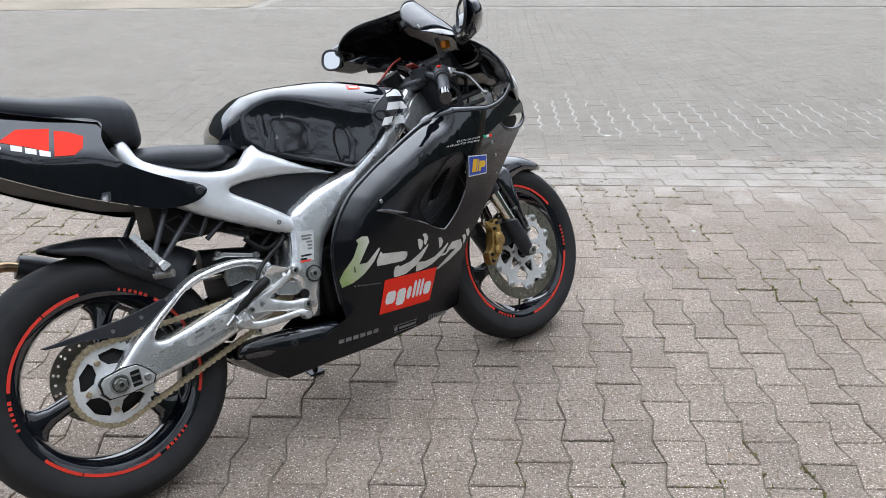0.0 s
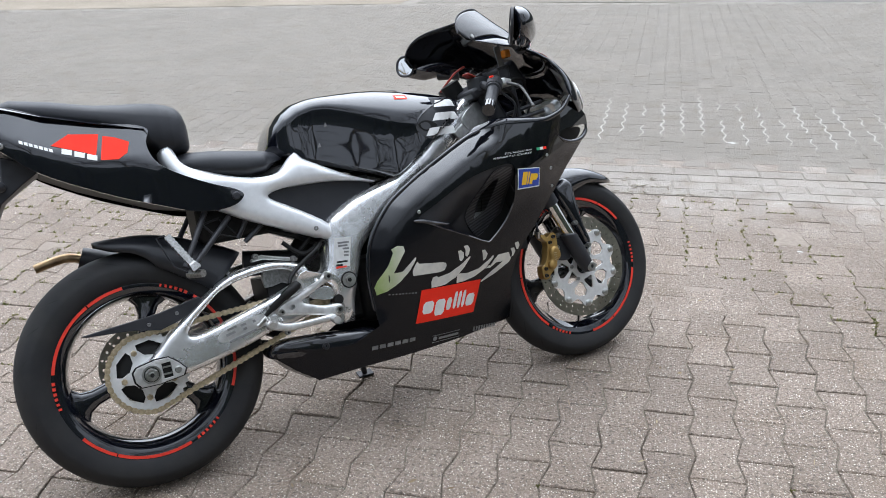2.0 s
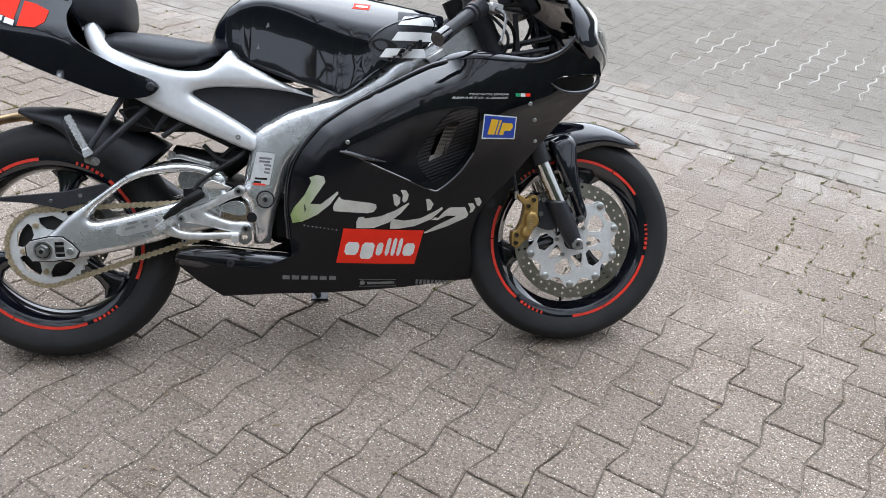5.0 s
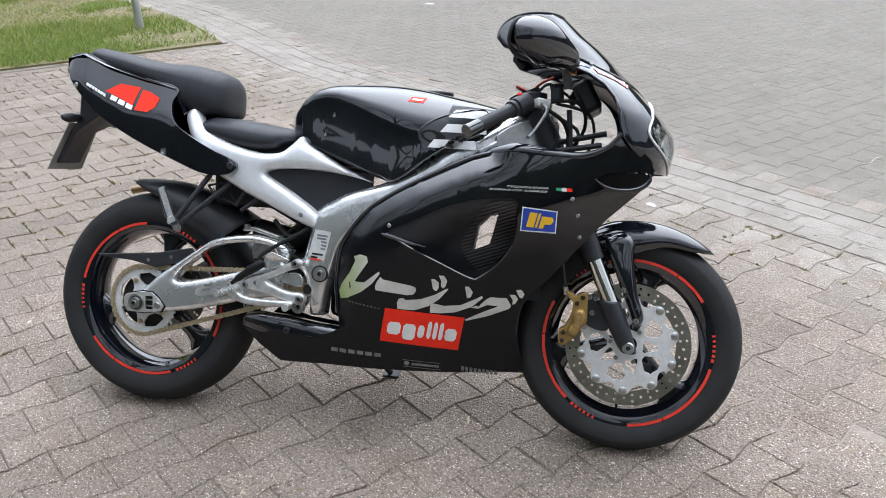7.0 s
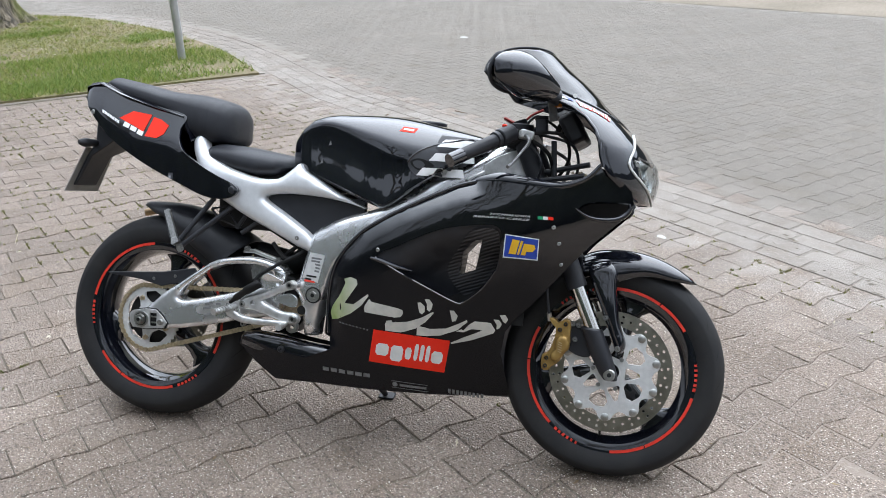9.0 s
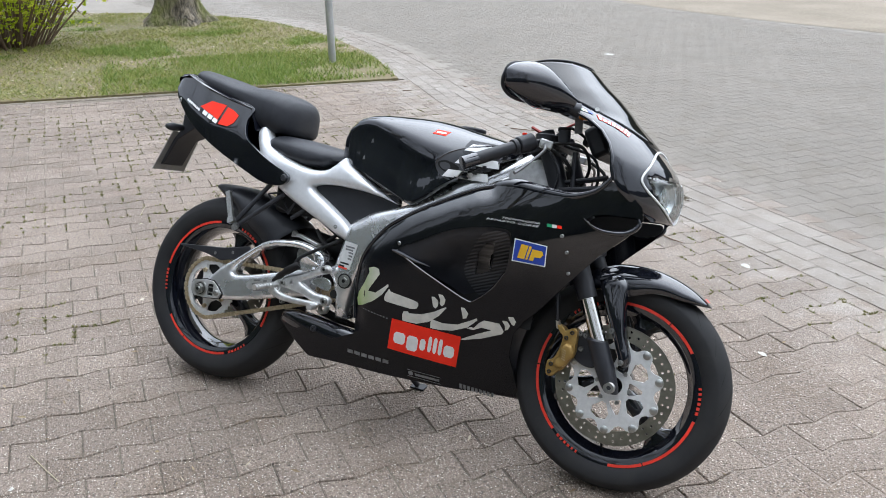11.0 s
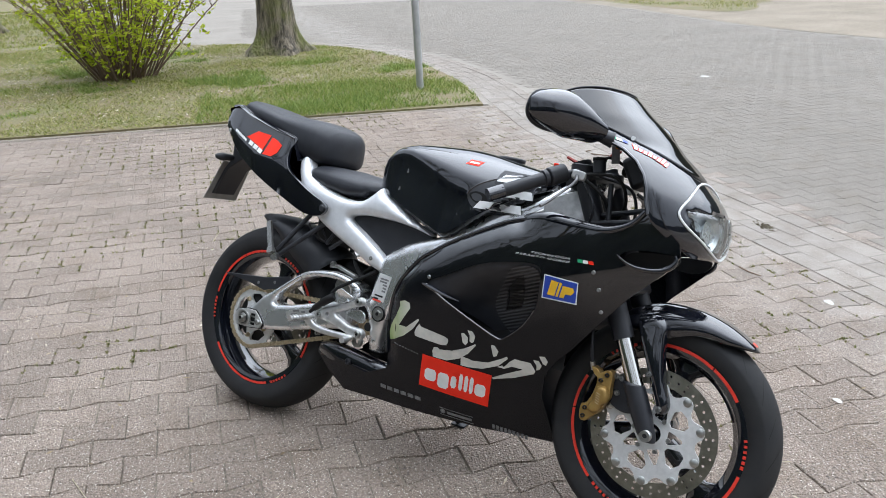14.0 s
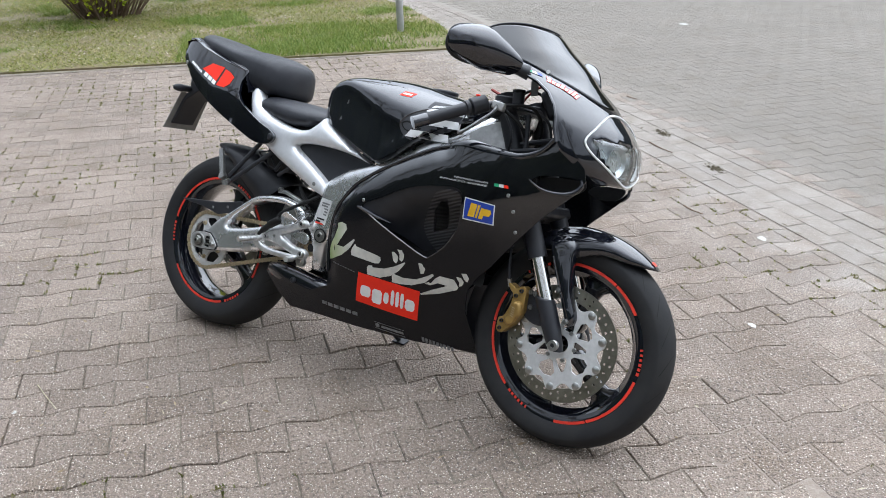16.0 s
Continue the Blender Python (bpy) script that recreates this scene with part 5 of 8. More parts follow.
side_out = [(0.600, 0.285), (0.594, 0.35), (0.590, 0.42), (0.602, 0.50), (0.630, 0.555), (0.680, 0.612), (0.740, 0.652), (0.800, 0.686), (0.88, 0.726), (0.94, 0.753), (0.985, 0.766), (1.05, 0.770), (1.12, 0.764), (1.2, 0.762), (1.255, 0.785), (1.292, 0.820),
            (1.335, 0.80), (1.372, 0.765), (1.379, 0.734), (1.348, 0.689), (1.274, 0.618), (1.2, 0.53), (1.144, 0.462), (1.105, 0.422), (1.075, 0.38), (1.062, 0.315), (1.078, 0.224), (1.086, 0.188), (0.892, 0.178), (0.691, 0.176), (0.552, 0.178), (0.42, 0.173), (0.359, 0.217), (0.306, 0.266), (0.325, 0.288), (0.42, 0.262), (0.52, 0.250)]
vent = outline([(0.737, 0.553), (0.80, 0.520), (0.88, 0.483), (0.948, 0.452), (0.972, 0.455), (1.02, 0.497), (1.052, 0.545), (1.062, 0.61), (1.055, 0.655), (0.99, 0.655), (0.90, 0.635), (0.80, 0.588)], 4)
scoop = outline([(1.246, 0.712), (1.268, 0.700), (1.296, 0.695), (1.330, 0.697), (1.356, 0.706), (1.370, 0.722), (1.366, 0.736), (1.335, 0.737), (1.295, 0.735), (1.262, 0.728)], 3)


def vent_y(x, z):
    # the panel dips inward to the front, below the upper ridge
    ridge = float(np.interp(x, [0.72, 0.80, 0.90, 0.99, 1.07], [0.552, 0.592, 0.637, 0.657, 0.66]))
    s = min(1.0, max(0.0, (ridge - z) / 0.11)) * min(1.0, max(0.0, (x - 0.735) / 0.16))
    s = s * s * (3 - 2 * s)
    return fair_y(x, z) + 0.004 + 0.065 * s


for side in (1, -1):
    bm = slab(side_out, fair_y, 0.004, 0.012, [vent, scoop], rim=0.040)
    fairing = part("side_fairing", bm if side > 0 else mirrored(bm), M_DULLED, bike, "gloss black side fairing with decals", angle=45)
    wide = outline([(x + (x - 0.92) * 0.06, z + (z - 0.57) * 0.08) for x, z in vent[::4]], 4)
    gap_ = [(0.945, 0.520), (0.988, 0.538), (1.014, 0.622), (0.990, 0.614), (0.960, 0.584)] if side > 0 else [(0.855, 0.475), (0.960, 0.500), (1.0, 0.628), (0.93, 0.625), (0.875, 0.56)]
    bm = slab(wide, vent_y, 0.003, 0.016, [gap_])
    part("vent_recess", bm if side > 0 else mirrored(bm), M_SATIN, fairing, "recessed fairing vent", angle=60)
    bm = slab([(x, z - 0.003) for x, z in scoop], lambda x, z: fair_y(x, z) + 0.03, 0.003, 0.02)
    part("scoop_back", bm if side > 0 else mirrored(bm), M_MATT, fairing)
    bm = bmesh.new()
    lip_line = [(1.240, 0.716), (1.266, 0.699), (1.296, 0.692), (1.332, 0.694), (1.356, 0.704), (1.370, 0.720), (1.368, 0.736)]
    tube(bm, [(x, fair_y(x, z) - 0.001, z) for x, z in lip_line], [0.001, 0.004, 0.006, 0.007, 0.007, 0.006, 0.002], 10, 5)
    part("scoop_lip", bm if side > 0 else mirrored(bm), M_BLACK, fairing)
    if side > 0:
        right_fairing = fairing
        # carbon panel at the front of the recess with a see-through gap
        panel = outline([(0.955, 0.468), (0.98, 0.475), (1.02, 0.51), (1.048, 0.55), (1.056, 0.61), (1.05, 0.648), (0.995, 0.645), (0.955, 0.60), (0.915, 0.53)], 4)
        for line in ([(0.945, 0.520), (0.960, 0.584), (0.990, 0.614)], [(0.945, 0.520), (0.988, 0.538), (1.014, 0.622), (0.990, 0.614)]):
            bm = bmesh.new()
            grid(bm, [[(x - 0.10 * d, vent_y(x, z) + d, z - 0.07 * d) for x, z in line] for d in (-0.003, 0.04, 0.08, 0.13)])
            part("duct_wall", bm, M_CARBON, fairing, "carbon-weave wall of the air duct", smooth=False)
        part("carbon_panel", slab(panel, lambda x, z: vent_y(x, z) - 0.004, 0.002, 0.016, [gap_]), M_CARBON, fairing, "carbon-weave vent panel", angle=60)
        bm = bmesh.new()
        edge = [(0.737, 0.553), (0.80, 0.520), (0.88, 0.483), (0.948, 0.452), (0.972, 0.455), (1.02, 0.497), (1.052, 0.545)]
        tube(bm, [(x, fair_y(x, z) - 0.0005, z) for x, z in edge], 0.0026, 6, 4)
        part("vent_edge", bm, M_BLACK, fairing)
        bm = bmesh.new()
        tube(bm, [(0.724, fair_y(0.724, 0.551) - 0.001, 0.551), (0.75, fair_y(0.75, 0.546) + 0.001, 0.546), (0.79, fair_y(0.79, 0.534) + 0.006, 0.534), (0.835, fair_y(0.835, 0.524) + 0.016, 0.524)], [0.003, 0.007, 0.006, 0.001], 8, 4)
        part("vent_fin", bm, M_BLACK, fairing, "glossy crease where the vent begins")
        for bx, bz in ((0.743, 0.573), (1.212, 0.572), (1.19, 0.665), (1.205, 0.625)):
            bm = bmesh.new()
            revolve(bm, [(0.0008, -0.002), (0.0036, -0.002), (0.0055, -0.0004), (0.0055, 0.003), (0.0008, 0.003)], (bx, fair_y(bx, bz), bz), 12, closed=False)
            part("screw", bm, M_SCREW, fairing)

# belly: the closed underside between the two sides
bm = bmesh.new()
rows = []
for x, z in ((0.318, 0.262), (0.359, 0.217), (0.42, 0.174), (0.552, 0.179), (0.691, 0.177), (0.892, 0.179), (1.0, 0.184), (1.084, 0.189)):
    w = fair_w(x, z) - 0.002
    rows.append([(x, w * k / 4, z + 0.003 - 0.012 * (1 - abs(k) / 4)) for k in range(-4, 5)])
grid(bm, rows)
part("belly_pan", bm, M_DULLED, bike, "black belly pan")
bm = bmesh.new()
rows = []
for x, z in ((1.086, 0.190), (1.078, 0.224), (1.066, 0.27), (1.062, 0.315), (1.068, 0.35), (1.075, 0.38)):
    w = fair_w(x, z) - 0.002
    rows.append([(x - 0.05 * (1 - abs(k) / 4), w * k / 4, z) for k in range(-4, 5)])
grid(bm, rows)
part("belly_front", bm, M_SATIN, bike)

# nose and screen
NOSE = [  # height, front, rear edge, half width there
    (0.735, 1.418, 1.385, 0.120), (0.770, 1.429, 1.345, 0.195), (0.800, 1.433, 1.312, 0.224), (0.835, 1.427, 1.292, 0.234), (0.870, 1.406, 1.290, 0.232), (0.900, 1.379, 1.280, 0.227), (0.930, 1.350, 1.260, 0.220),
    (0.955, 1.326, 1.230, 0.214), (0.975, 1.303, 1.190, 0.211), (0.990, 1.285, 1.145, 0.214), (1.017, 1.261, 1.112, 0.212), (1.05, 1.226, 1.085, 0.199), (1.08, 1.187, 1.064, 0.183), (1.13, 1.133, 1.03, 0.153)]
nz = [q[0] for q in NOSE]


def nose(s, z, off=0.0):
    """A place on the nose: s from -1 (right edge) over 0 (front) to 1 (left edge)."""
    xf, xr, w = (float(np.interp(z, nz, [q[k] for q in NOSE])) for k in (1, 2, 3))
    a = s * math.pi / 2
    wrap = max(0.0, (abs(s) - 0.45) / 0.55) ** 1.5 * min(max((z - 0.985) / 0.04, 0.0), 1.0)  # the screen's sides sweep back and in
    y = (w + off - 0.010 * wrap) * math.sin(a)
    return Vector((xr + (xf - xr + off) * max(0.0, math.cos(a)) ** 1.4 - 0.106 * wrap, y, z))


seam = lambda s: 0.929 + 0.200 * s * s - 0.110 * max(0.0, (abs(s) - 0.7) / 0.3) ** 1.3
brow = lambda s: 1.1284 - 0.0046 * s * s - 0.0773 * abs(s) ** 6
SS = [k / 24 for k in range(-24, 25)]
bm = bmesh.new()
vs = grid(bm, [[nose(s, 0.735 + (seam(s) - 0.735) * v / 18) for s in SS] for v in range(19)])
# the two lamp openings
kill = []
for f in bm.faces:
    c = f.calc_center_median()
    wide_ = float(np.interp(c.z, [0.755, 0.775, 0.80, 0.825, 0.845], [0.055, 0.105, 0.140, 0.158, 0.162]))
    if 0.752 < c.z < 0.842 and 0.008 < abs(c.y) < wide_ and c.x > 1.32:
        kill.append(f)
bmesh.ops.delete(bm, geom=kill, context="FACES")
upper = part("upper_fairing", bm, M_BLACK, bike, "gloss black upper fairing", angle=60)
mod = upper.modifiers.new("thickness", "SOLIDIFY")
mod.thickness, mod.offset = 0.004, -1
bm = bmesh.new()
grid(bm, [[nose(s, seam(s) + (brow(s) - seam(s)) * v / 14, 0.0015) for s in SS] for v in range(15)])
screen = part("windscreen", bm, M_SCREEN, bike, "smoke-tinted windscreen", angle=80)
mod = screen.modifiers.new("thickness", "SOLIDIFY")
mod.thickness, mod.offset = 0.003, -1
bm = bmesh.new()
tube(bm, [nose(s, brow(s) + 0.0005, 0.0) for s in SS], 0.0022, 8)
part("screen_edge", bm, M_SATIN, screen)
for s in (-0.93, -0.55, 0.55, 0.93):
    z = seam(s) + 0.008
    bm = bmesh.new()
    q = nose(s, z, 0.002)
    d = Vector((0.3, -1 if s < 0 else 1, 0.3)).normalized()
    rod(bm, q - d * 0.002, q + d * 0.003, 0.0055, 12)
    part("screw", bm, M_SCREW, screen)
# white piping round the lamp panel
path = [(0.0, 0.921), (-0.18, 0.914), (-0.34, 0.893), (-0.50, 0.862), (-0.585, 0.835), (-0.56, 0.812), (-0.44, 0.782), (-0.30, 0.757), (-0.15, 0.743), (0.0, 0.738)]
loop = path + [(-s, z) for s, z in path[-2:0:-1]]
bm = bmesh.new()
fine = spline([(s, z, 0) for s, z in loop], 6, True)
pts = [nose(q.x, q.y, 0.002) for q in fine]
tube(bm, pts + [pts[0]], 0.0028, 6)
part("piping", bm, M_WHITE, upper, "white piping round the lamp panel")

lamp = bmesh.new()
rows = []
for side in (-1, 1):
    for v in range(9):
        z = 0.752 + 0.092 * v / 8
        wide_ = float(np.interp(z, [0.75, 0.775, 0.80, 0.825, 0.845], [0.055, 0.108, 0.143, 0.161, 0.166]))
        row = []
        for k in range(11):
            y = 0.006 + (wide_ - 0.006) * k / 10
            _, w = float(np.interp(z, nz, [q[2] for q in NOSE])), float(np.interp(z, nz, [q[3] for q in NOSE]))
            row.append(nose(side * math.asin(min(1.0, y / w)) * 2 / math.pi, z, 0.003))
        rows.append(row)
    grid(lamp, rows)
    rows = []
headlight = part("headlight", lamp, M_LENS, bike, "clear twin headlight lens", angle=70)
mod = headlight.modifiers.new("thickness", "SOLIDIFY")
mod.thickness, mod.offset = 0.0025, -1
for side in (-1, 1):
    bm = bmesh.new()
    prof = [(0.012 + 0.030 * (k / 8) ** 0.6, 0.022 * k / 8) for k in range(9)]
    revolve(bm, prof, (0, 0, 0), 28, closed=False)
    bmesh.ops.rotate(bm, verts=bm.verts, matrix=Matrix.Rotation(radians(-90), 3, "Z"))
    bmesh.ops.rotate(bm, verts=bm.verts, matrix=Matrix.Rotation(radians(side * 14), 3, "Z"))
    bmesh.ops.translate(bm, verts=bm.verts, vec=(1.388, side * 0.066, 0.798))
    part("reflector", bm, M_REFLECTOR, headlight, "silver lamp reflector")
bm = bmesh.new()
for side in (-1, 1):
    rows = []
    for v in range(7):
        z = 0.748 + 0.100 * v / 6
        w = float(np.interp(z, nz, [q[3] for q in NOSE]))
        wide_ = float(np.interp(z, [0.75, 0.775, 0.80, 0.825, 0.845], [0.060, 0.113, 0.148, 0.166, 0.171]))
        rows.append([nose(side * math.asin(min(1.0, (0.004 + (wide_ - 0.004) * k / 8) / w)) * 2 / math.pi, z, -0.022 if 0 < v < 6 and 0 < k < 8 else 0.0) for k in range(9)])
    grid(bm, rows)
part("lamp_bowl", bm, M_REFLECTOR, headlight, "silver inside of the lamp")
# decals on the nose: the flag, the red and white signature as plain strokes
def nose_patch(name, u0, u1, v0, v1, material, label, off):
    """A patch of the decal field: u along the screen's seam, v down the flank."""
    bm = bmesh.new()
    put = lambda u, v: nose(-0.66 + 0.24 * u - 0.145 * v, 0.981 - 0.030 * u - 0.019 * v, off)
    grid(bm, [[put(u0 + (u1 - u0) * k / 4, v0 + (v1 - v0) * i / 3) for k in range(5)] for i in range(4)])
    part(name, bm, material, upper, label)


for k, mat in enumerate((M_GREEN, M_WHITE, M_BLUE)):
    nose_patch("flag", -0.40 + 0.10 * k, -0.30 + 0.10 * k, -0.22, 0.16, mat, "small tricolour flag", 0.0026)
for k, (v0, v1) in enumerate(((-0.10, 0.55), (0.18, 0.52), (0.15, 0.55), (0.0, 0.55), (0.2, 0.55), (0.16, 0.6), (0.02, 0.62), (0.22, 0.7))):
    u = k / 8
    nose_patch("signature_edge", u - 0.012, u + 0.102, v0 - 0.05, v1 + 0.05, M_RED, "red edge of the script", 0.0022)
    nose_patch("signature_bar", u, u + 0.088, v0, v1, M_WHITE, "script shown as plain white strokes", 0.0032)


# ---- mirrors ----
def mirror(side):
    """Teardrop housing on a short stalk, glass to the rear. Built for the right side."""
    base, tip = Vector((1.150, -0.214, 0.992)), Vector((1.050, -0.414, 1.024))
    if side < 0:
        base, tip = Vector((1.150, -0.218, 1.018)), Vector((1.062, -0.412, 1.060))
    base = base.lerp(tip, 0.15)
    bm = bmesh.new()
    rings = []
    d = (tip - base)
    for k in range(15):
        u = k / 14
        c = base + d * (0.02 + 0.98 * u) + Vector((0.0, 0, 0.010 * math.sin(u * math.pi)))
        hgt = 0.057 * (max(0.0, 1 - (2 * (0.42 + 0.60 * u) - 1.08) ** 2) ** 0.5) * (0.55 + 0.45 * min(1, u * 2.2))
        dep = 0.054 * (max(0.0, 1 - (2 * (0.40 + 0.60 * u) - 1.0) ** 2) ** 0.5)
        hgt, dep = max(hgt, 0.004), max(dep, 0.004)
        ring = []
        for j in range(20):
            a = 2 * math.pi * j / 20
            fx = math.cos(a)
            ring.append(c + Vector((fx * dep * (1.0 if fx > 0 else 0.35), fx * dep * (-0.30 if fx > 0 else -0.1), math.sin(a) * hgt)))
        rings.append(ring)
    loft(bm, rings)
    housing = part("mirror", bm if side > 0 else mirrored(bm), M_BLACK, bike, "black teardrop mirror", angle=70)
    bm = bmesh.new()
    c = base.lerp(tip, 0.60 if side > 0 else 0.74) + Vector((-0.0210 if side > 0 else -0.019, 0.002, 0.008))
    reach, rise = (0.058, 0.041) if side > 0 else (0.038, 0.034)
    along = d.normalized()
    up = Vector((0.22, 0, 1)).normalized()
    vs = [bm.verts.new(c + along * reach * math.copysign(abs(math.cos(a)) ** 0.8, math.cos(a)) + up * rise * math.copysign(abs(math.sin(a)) ** 0.8, math.sin(a))) for a in (2 * math.pi * k / 28 for k in range(28))]
    bm.faces.new(vs)
    made = bmesh.ops.extrude_face_region(bm, geom=bm.faces[:])["geom"]
    bmesh.ops.translate(bm, verts=[g for g in made if isinstance(g, bmesh.types.BMVert)], vec=(0.004, 0, 0))
    glass_ring = [v.co.copy() for v in vs]
    part("mirror_glass", bm if side > 0 else mirrored(bm), M_MIRROR, housing, "clear mirror glass")
    bm = bmesh.new()
    tube(bm, glass_ring + [glass_ring[0]], 0.0045, 8)
    part("mirror_rim", bm if side > 0 else mirrored(bm), M_SATIN, housing, "dark rim round the glass")
    bm = bmesh.new()
    tube(bm, [(1.175, -0.200, 0.985), (1.155, -0.215, 0.990), (1.128, -0.250, 1.002)], [0.020, 0.016, 0.022], 12, 3)
    part("mirror_stalk", bm if side > 0 else mirrored(bm), M_SATIN, housing)


mirror(1)
mirror(-1)

# ---- fork, brake, front mudguard ----
RAKE = Vector((-0.4575, 0, 1)).normalized()
AXLE = Vector((1.351, 0, 0.295))
for side in (-1, 1):
    off = Vector((0, side * 0.097, 0))
    at = lambda s: AXLE + off + RAKE * s
    bm = bmesh.new()
    tube(bm, [at(0.238), at(0.40), at(0.70)], 0.0265, 20)
    leg = part("fork_leg", bm, M_SATIN, bike, "black upside-down fork leg")
    bm = bmesh.new()
    tube(bm, [at(0.05), at(0.245)], 0.0205, 24)
    part("stanchion", bm, M_CHROME, leg, "bright chromed stanchion")
    bm = bmesh.new()
    rings = []
    for s, r in ((-0.018, 0.018), (0.0, 0.024), (0.03, 0.026), (0.055, 0.0285), (0.125, 0.0285), (0.128, 0.022)):
        c = at(s) + Vector((-0.004, 0, 0))
        rings.append([c + Vector((r * math.cos(2 * math.pi * j / 20), r * math.sin(2 * math.pi * j / 20), 0)) for j in range(20)])
    loft(bm, rings)
    part("fork_bottom", bm, M_SATIN, leg, "black cast fork bottom", bevel=0.002)
    bm = bmesh.new()
    q = AXLE + Vector((0, 0, 0))
    y0 = side * 0.122
    prof = [(0.006, y0), (0.013, y0), (0.0155, y0 - side * 0.003), (0.0155, side * 0.09), (0.006, side * 0.09)]
    revolve(bm, prof, q, 20)
    part("axle_end", bm, M_STEEL, leg, "steel axle end")
for s, w in ((0.36, 0.27), (0.655, 0.25)):
    bm = bmesh.new()
    c = AXLE + RAKE * s
    box(bm, (0.075, w, 0.035), c + Vector((-0.01, 0, 0)), Matrix.Rotation(radians(-24.6), 4, "Y"))
    part("triple_clamp", bm, M_SATIN, bike, bevel=0.01)
bm = bmesh.new()
tube(bm, [AXLE + RAKE * 0.33 + Vector((-0.035, 0, 0)), AXLE + RAKE * 0.70 + Vector((-0.035, 0, 0))], 0.03, 16)
part("steering_head", bm, M_MATT, bike)

caliper_shape = outline([(1.186, 0.427), (1.203, 0.423), (1.211, 0.416), (1.228, 0.426), (1.242, 0.420), (1.243, 0.386), (1.243, 0.357), (1.231, 0.335), (1.218, 0.313), (1.201, 0.299), (1.192, 0.288), (1.175, 0.292), (1.174, 0.327), (1.187, 0.334), (1.200, 0.362), (1.206, 0.398), (1.195, 0.410)], 3)
caliper = part("brake_caliper", slab(caliper_shape, -0.110, 0.032, 0.012), M_GOLD, bike, "gold brake caliper with a rounded boss", bevel=0.004, segments=2)
boss = outline([(1.216, 0.384), (1.235, 0.383), (1.244, 0.363), (1.241, 0.347), (1.229, 0.338), (1.224, 0.323), (1.210, 0.314), (1.197, 0.321), (1.198, 0.337), (1.207, 0.348), (1.207, 0.369)], 3)
part("caliper_cover", slab(boss, pillow(-0.124, (boss,), 0.007, 0.010), 0.016, 0.006), M_GOLD, caliper, angle=60)
for k in range(5):
    bm = bmesh.new()
    box(bm, (0.011, 0.001, 0.0016), (1.220, -0.1245, 0.366 - 0.006 * k), Matrix.Rotation(radians(20), 4, "Y"))
    part("cast_bar", bm, M_CHAIN, caliper)
for bx, bz in ((1.216, 0.398), (1.230, 0.414), (1.186, 0.321), (1.184, 0.300)):
    bm = bmesh.new()
    revolve(bm, [(0.0025, -0.114), (0.0045, -0.117), (0.0058, -0.114), (0.0058, -0.106), (0.0025, -0.106)], (bx, 0, bz), 12)
    part("bolt", bm, M_SATIN, caliper)
bm = slab(outline([(1.222, 0.425), (1.262, 0.410), (1.290, 0.370), (1.300, 0.335), (1.270, 0.330), (1.235, 0.350), (1.230, 0.395)], 3), -0.088, 0.014, 0.02)
part("caliper_bracket", bm, M_SATIN, caliper, bevel=0.003)
for bx, bz in ((1.247, 0.414), (1.262, 0.412), (1.255, 0.374)):
    bm = bmesh.new()
    revolve(bm, [(0.002, -0.094), (0.006, -0.094), (0.0075, -0.091), (0.0075, -0.086), (0.002, -0.086)], (bx, 0, bz), 10)
    part("bolt", bm, M_SCREW, caliper)
bm = bmesh.new()
tube(bm, [(1.187, -0.098, 0.420), (1.184, -0.104, 0.436), (1.178, -0.108, 0.47), (1.170, -0.10, 0.53), (1.172, -0.09, 0.60)], 0.0042, 8, 5)
part("brake_hose", bm, M_SATIN, bike, "black brake hose")
bm = bmesh.new()
tube(bm, [(1.187, -0.098, 0.418), (1.184, -0.104, 0.438)], 0.0065, 8)
part("hose_fitting", bm, M_STEEL, caliper)

# front mudguard: an arch over the tyre, with a shroud down each fork leg
bm = bmesh.new()
rows = []
for k in range(23):
    th = -24 + 64 * k / 22
    edge = float(np.interp(th, [-24, -12, 0, 15, 28, 36, 40], [0.262, 0.245, 0.236, 0.268, 0.284, 0.304, 0.318]))
    top_r = float(np.interp(th, [-24, -10, 10, 30, 40], [0.310, 0.320, 0.322, 0.322, 0.320]))
    half = float(np.interp(th, [-24, 0, 15, 30, 36, 40], [0.066, 0.071, 0.070, 0.058, 0.042, 0.012]))
    row = []
    for j in range(17):
        u = -1 + j / 8
        a = abs(u)
        r = top_r - (top_r - edge) * a ** 3.2
        y = half * math.copysign(min(1.0, a * 1.25) ** 0.9, u)
        t_ = radians(th)
        row.append((FRONT[0] + r * math.sin(t_), y, FRONT[2] + r * math.cos(t_)))
    rows.append(row)
grid(bm, rows)
guard = part("front_mudguard", bm, M_BLACK, bike, "gloss black front mudguard", angle=75)
mod = guard.modifiers.new("thickness", "SOLIDIFY")
mod.thickness, mod.offset = 0.003, -1
shroud = outline([(1.277, 0.552), (1.288, 0.572), (1.326, 0.584), (1.350, 0.560), (1.352, 0.515), (1.366, 0.431), (1.385, 0.378), (1.380, 0.352), (1.362, 0.350), (1.337, 0.410), (1.308, 0.477)], 4)
for side in (1, -1):
    bm = slab(shroud, pillow(lambda x, z: -0.094 - 0.010 * math.sin(max(0.0, min(1.0, (z - 0.34) / 0.26)) * math.pi), (shroud,), 0.016, 0.020), 0.016, 0.008, rim=0.020)
    part("fork_shroud", bm if side > 0 else mirrored(bm), M_BLACK, guard, "glossy shroud along the fork leg", angle=60)
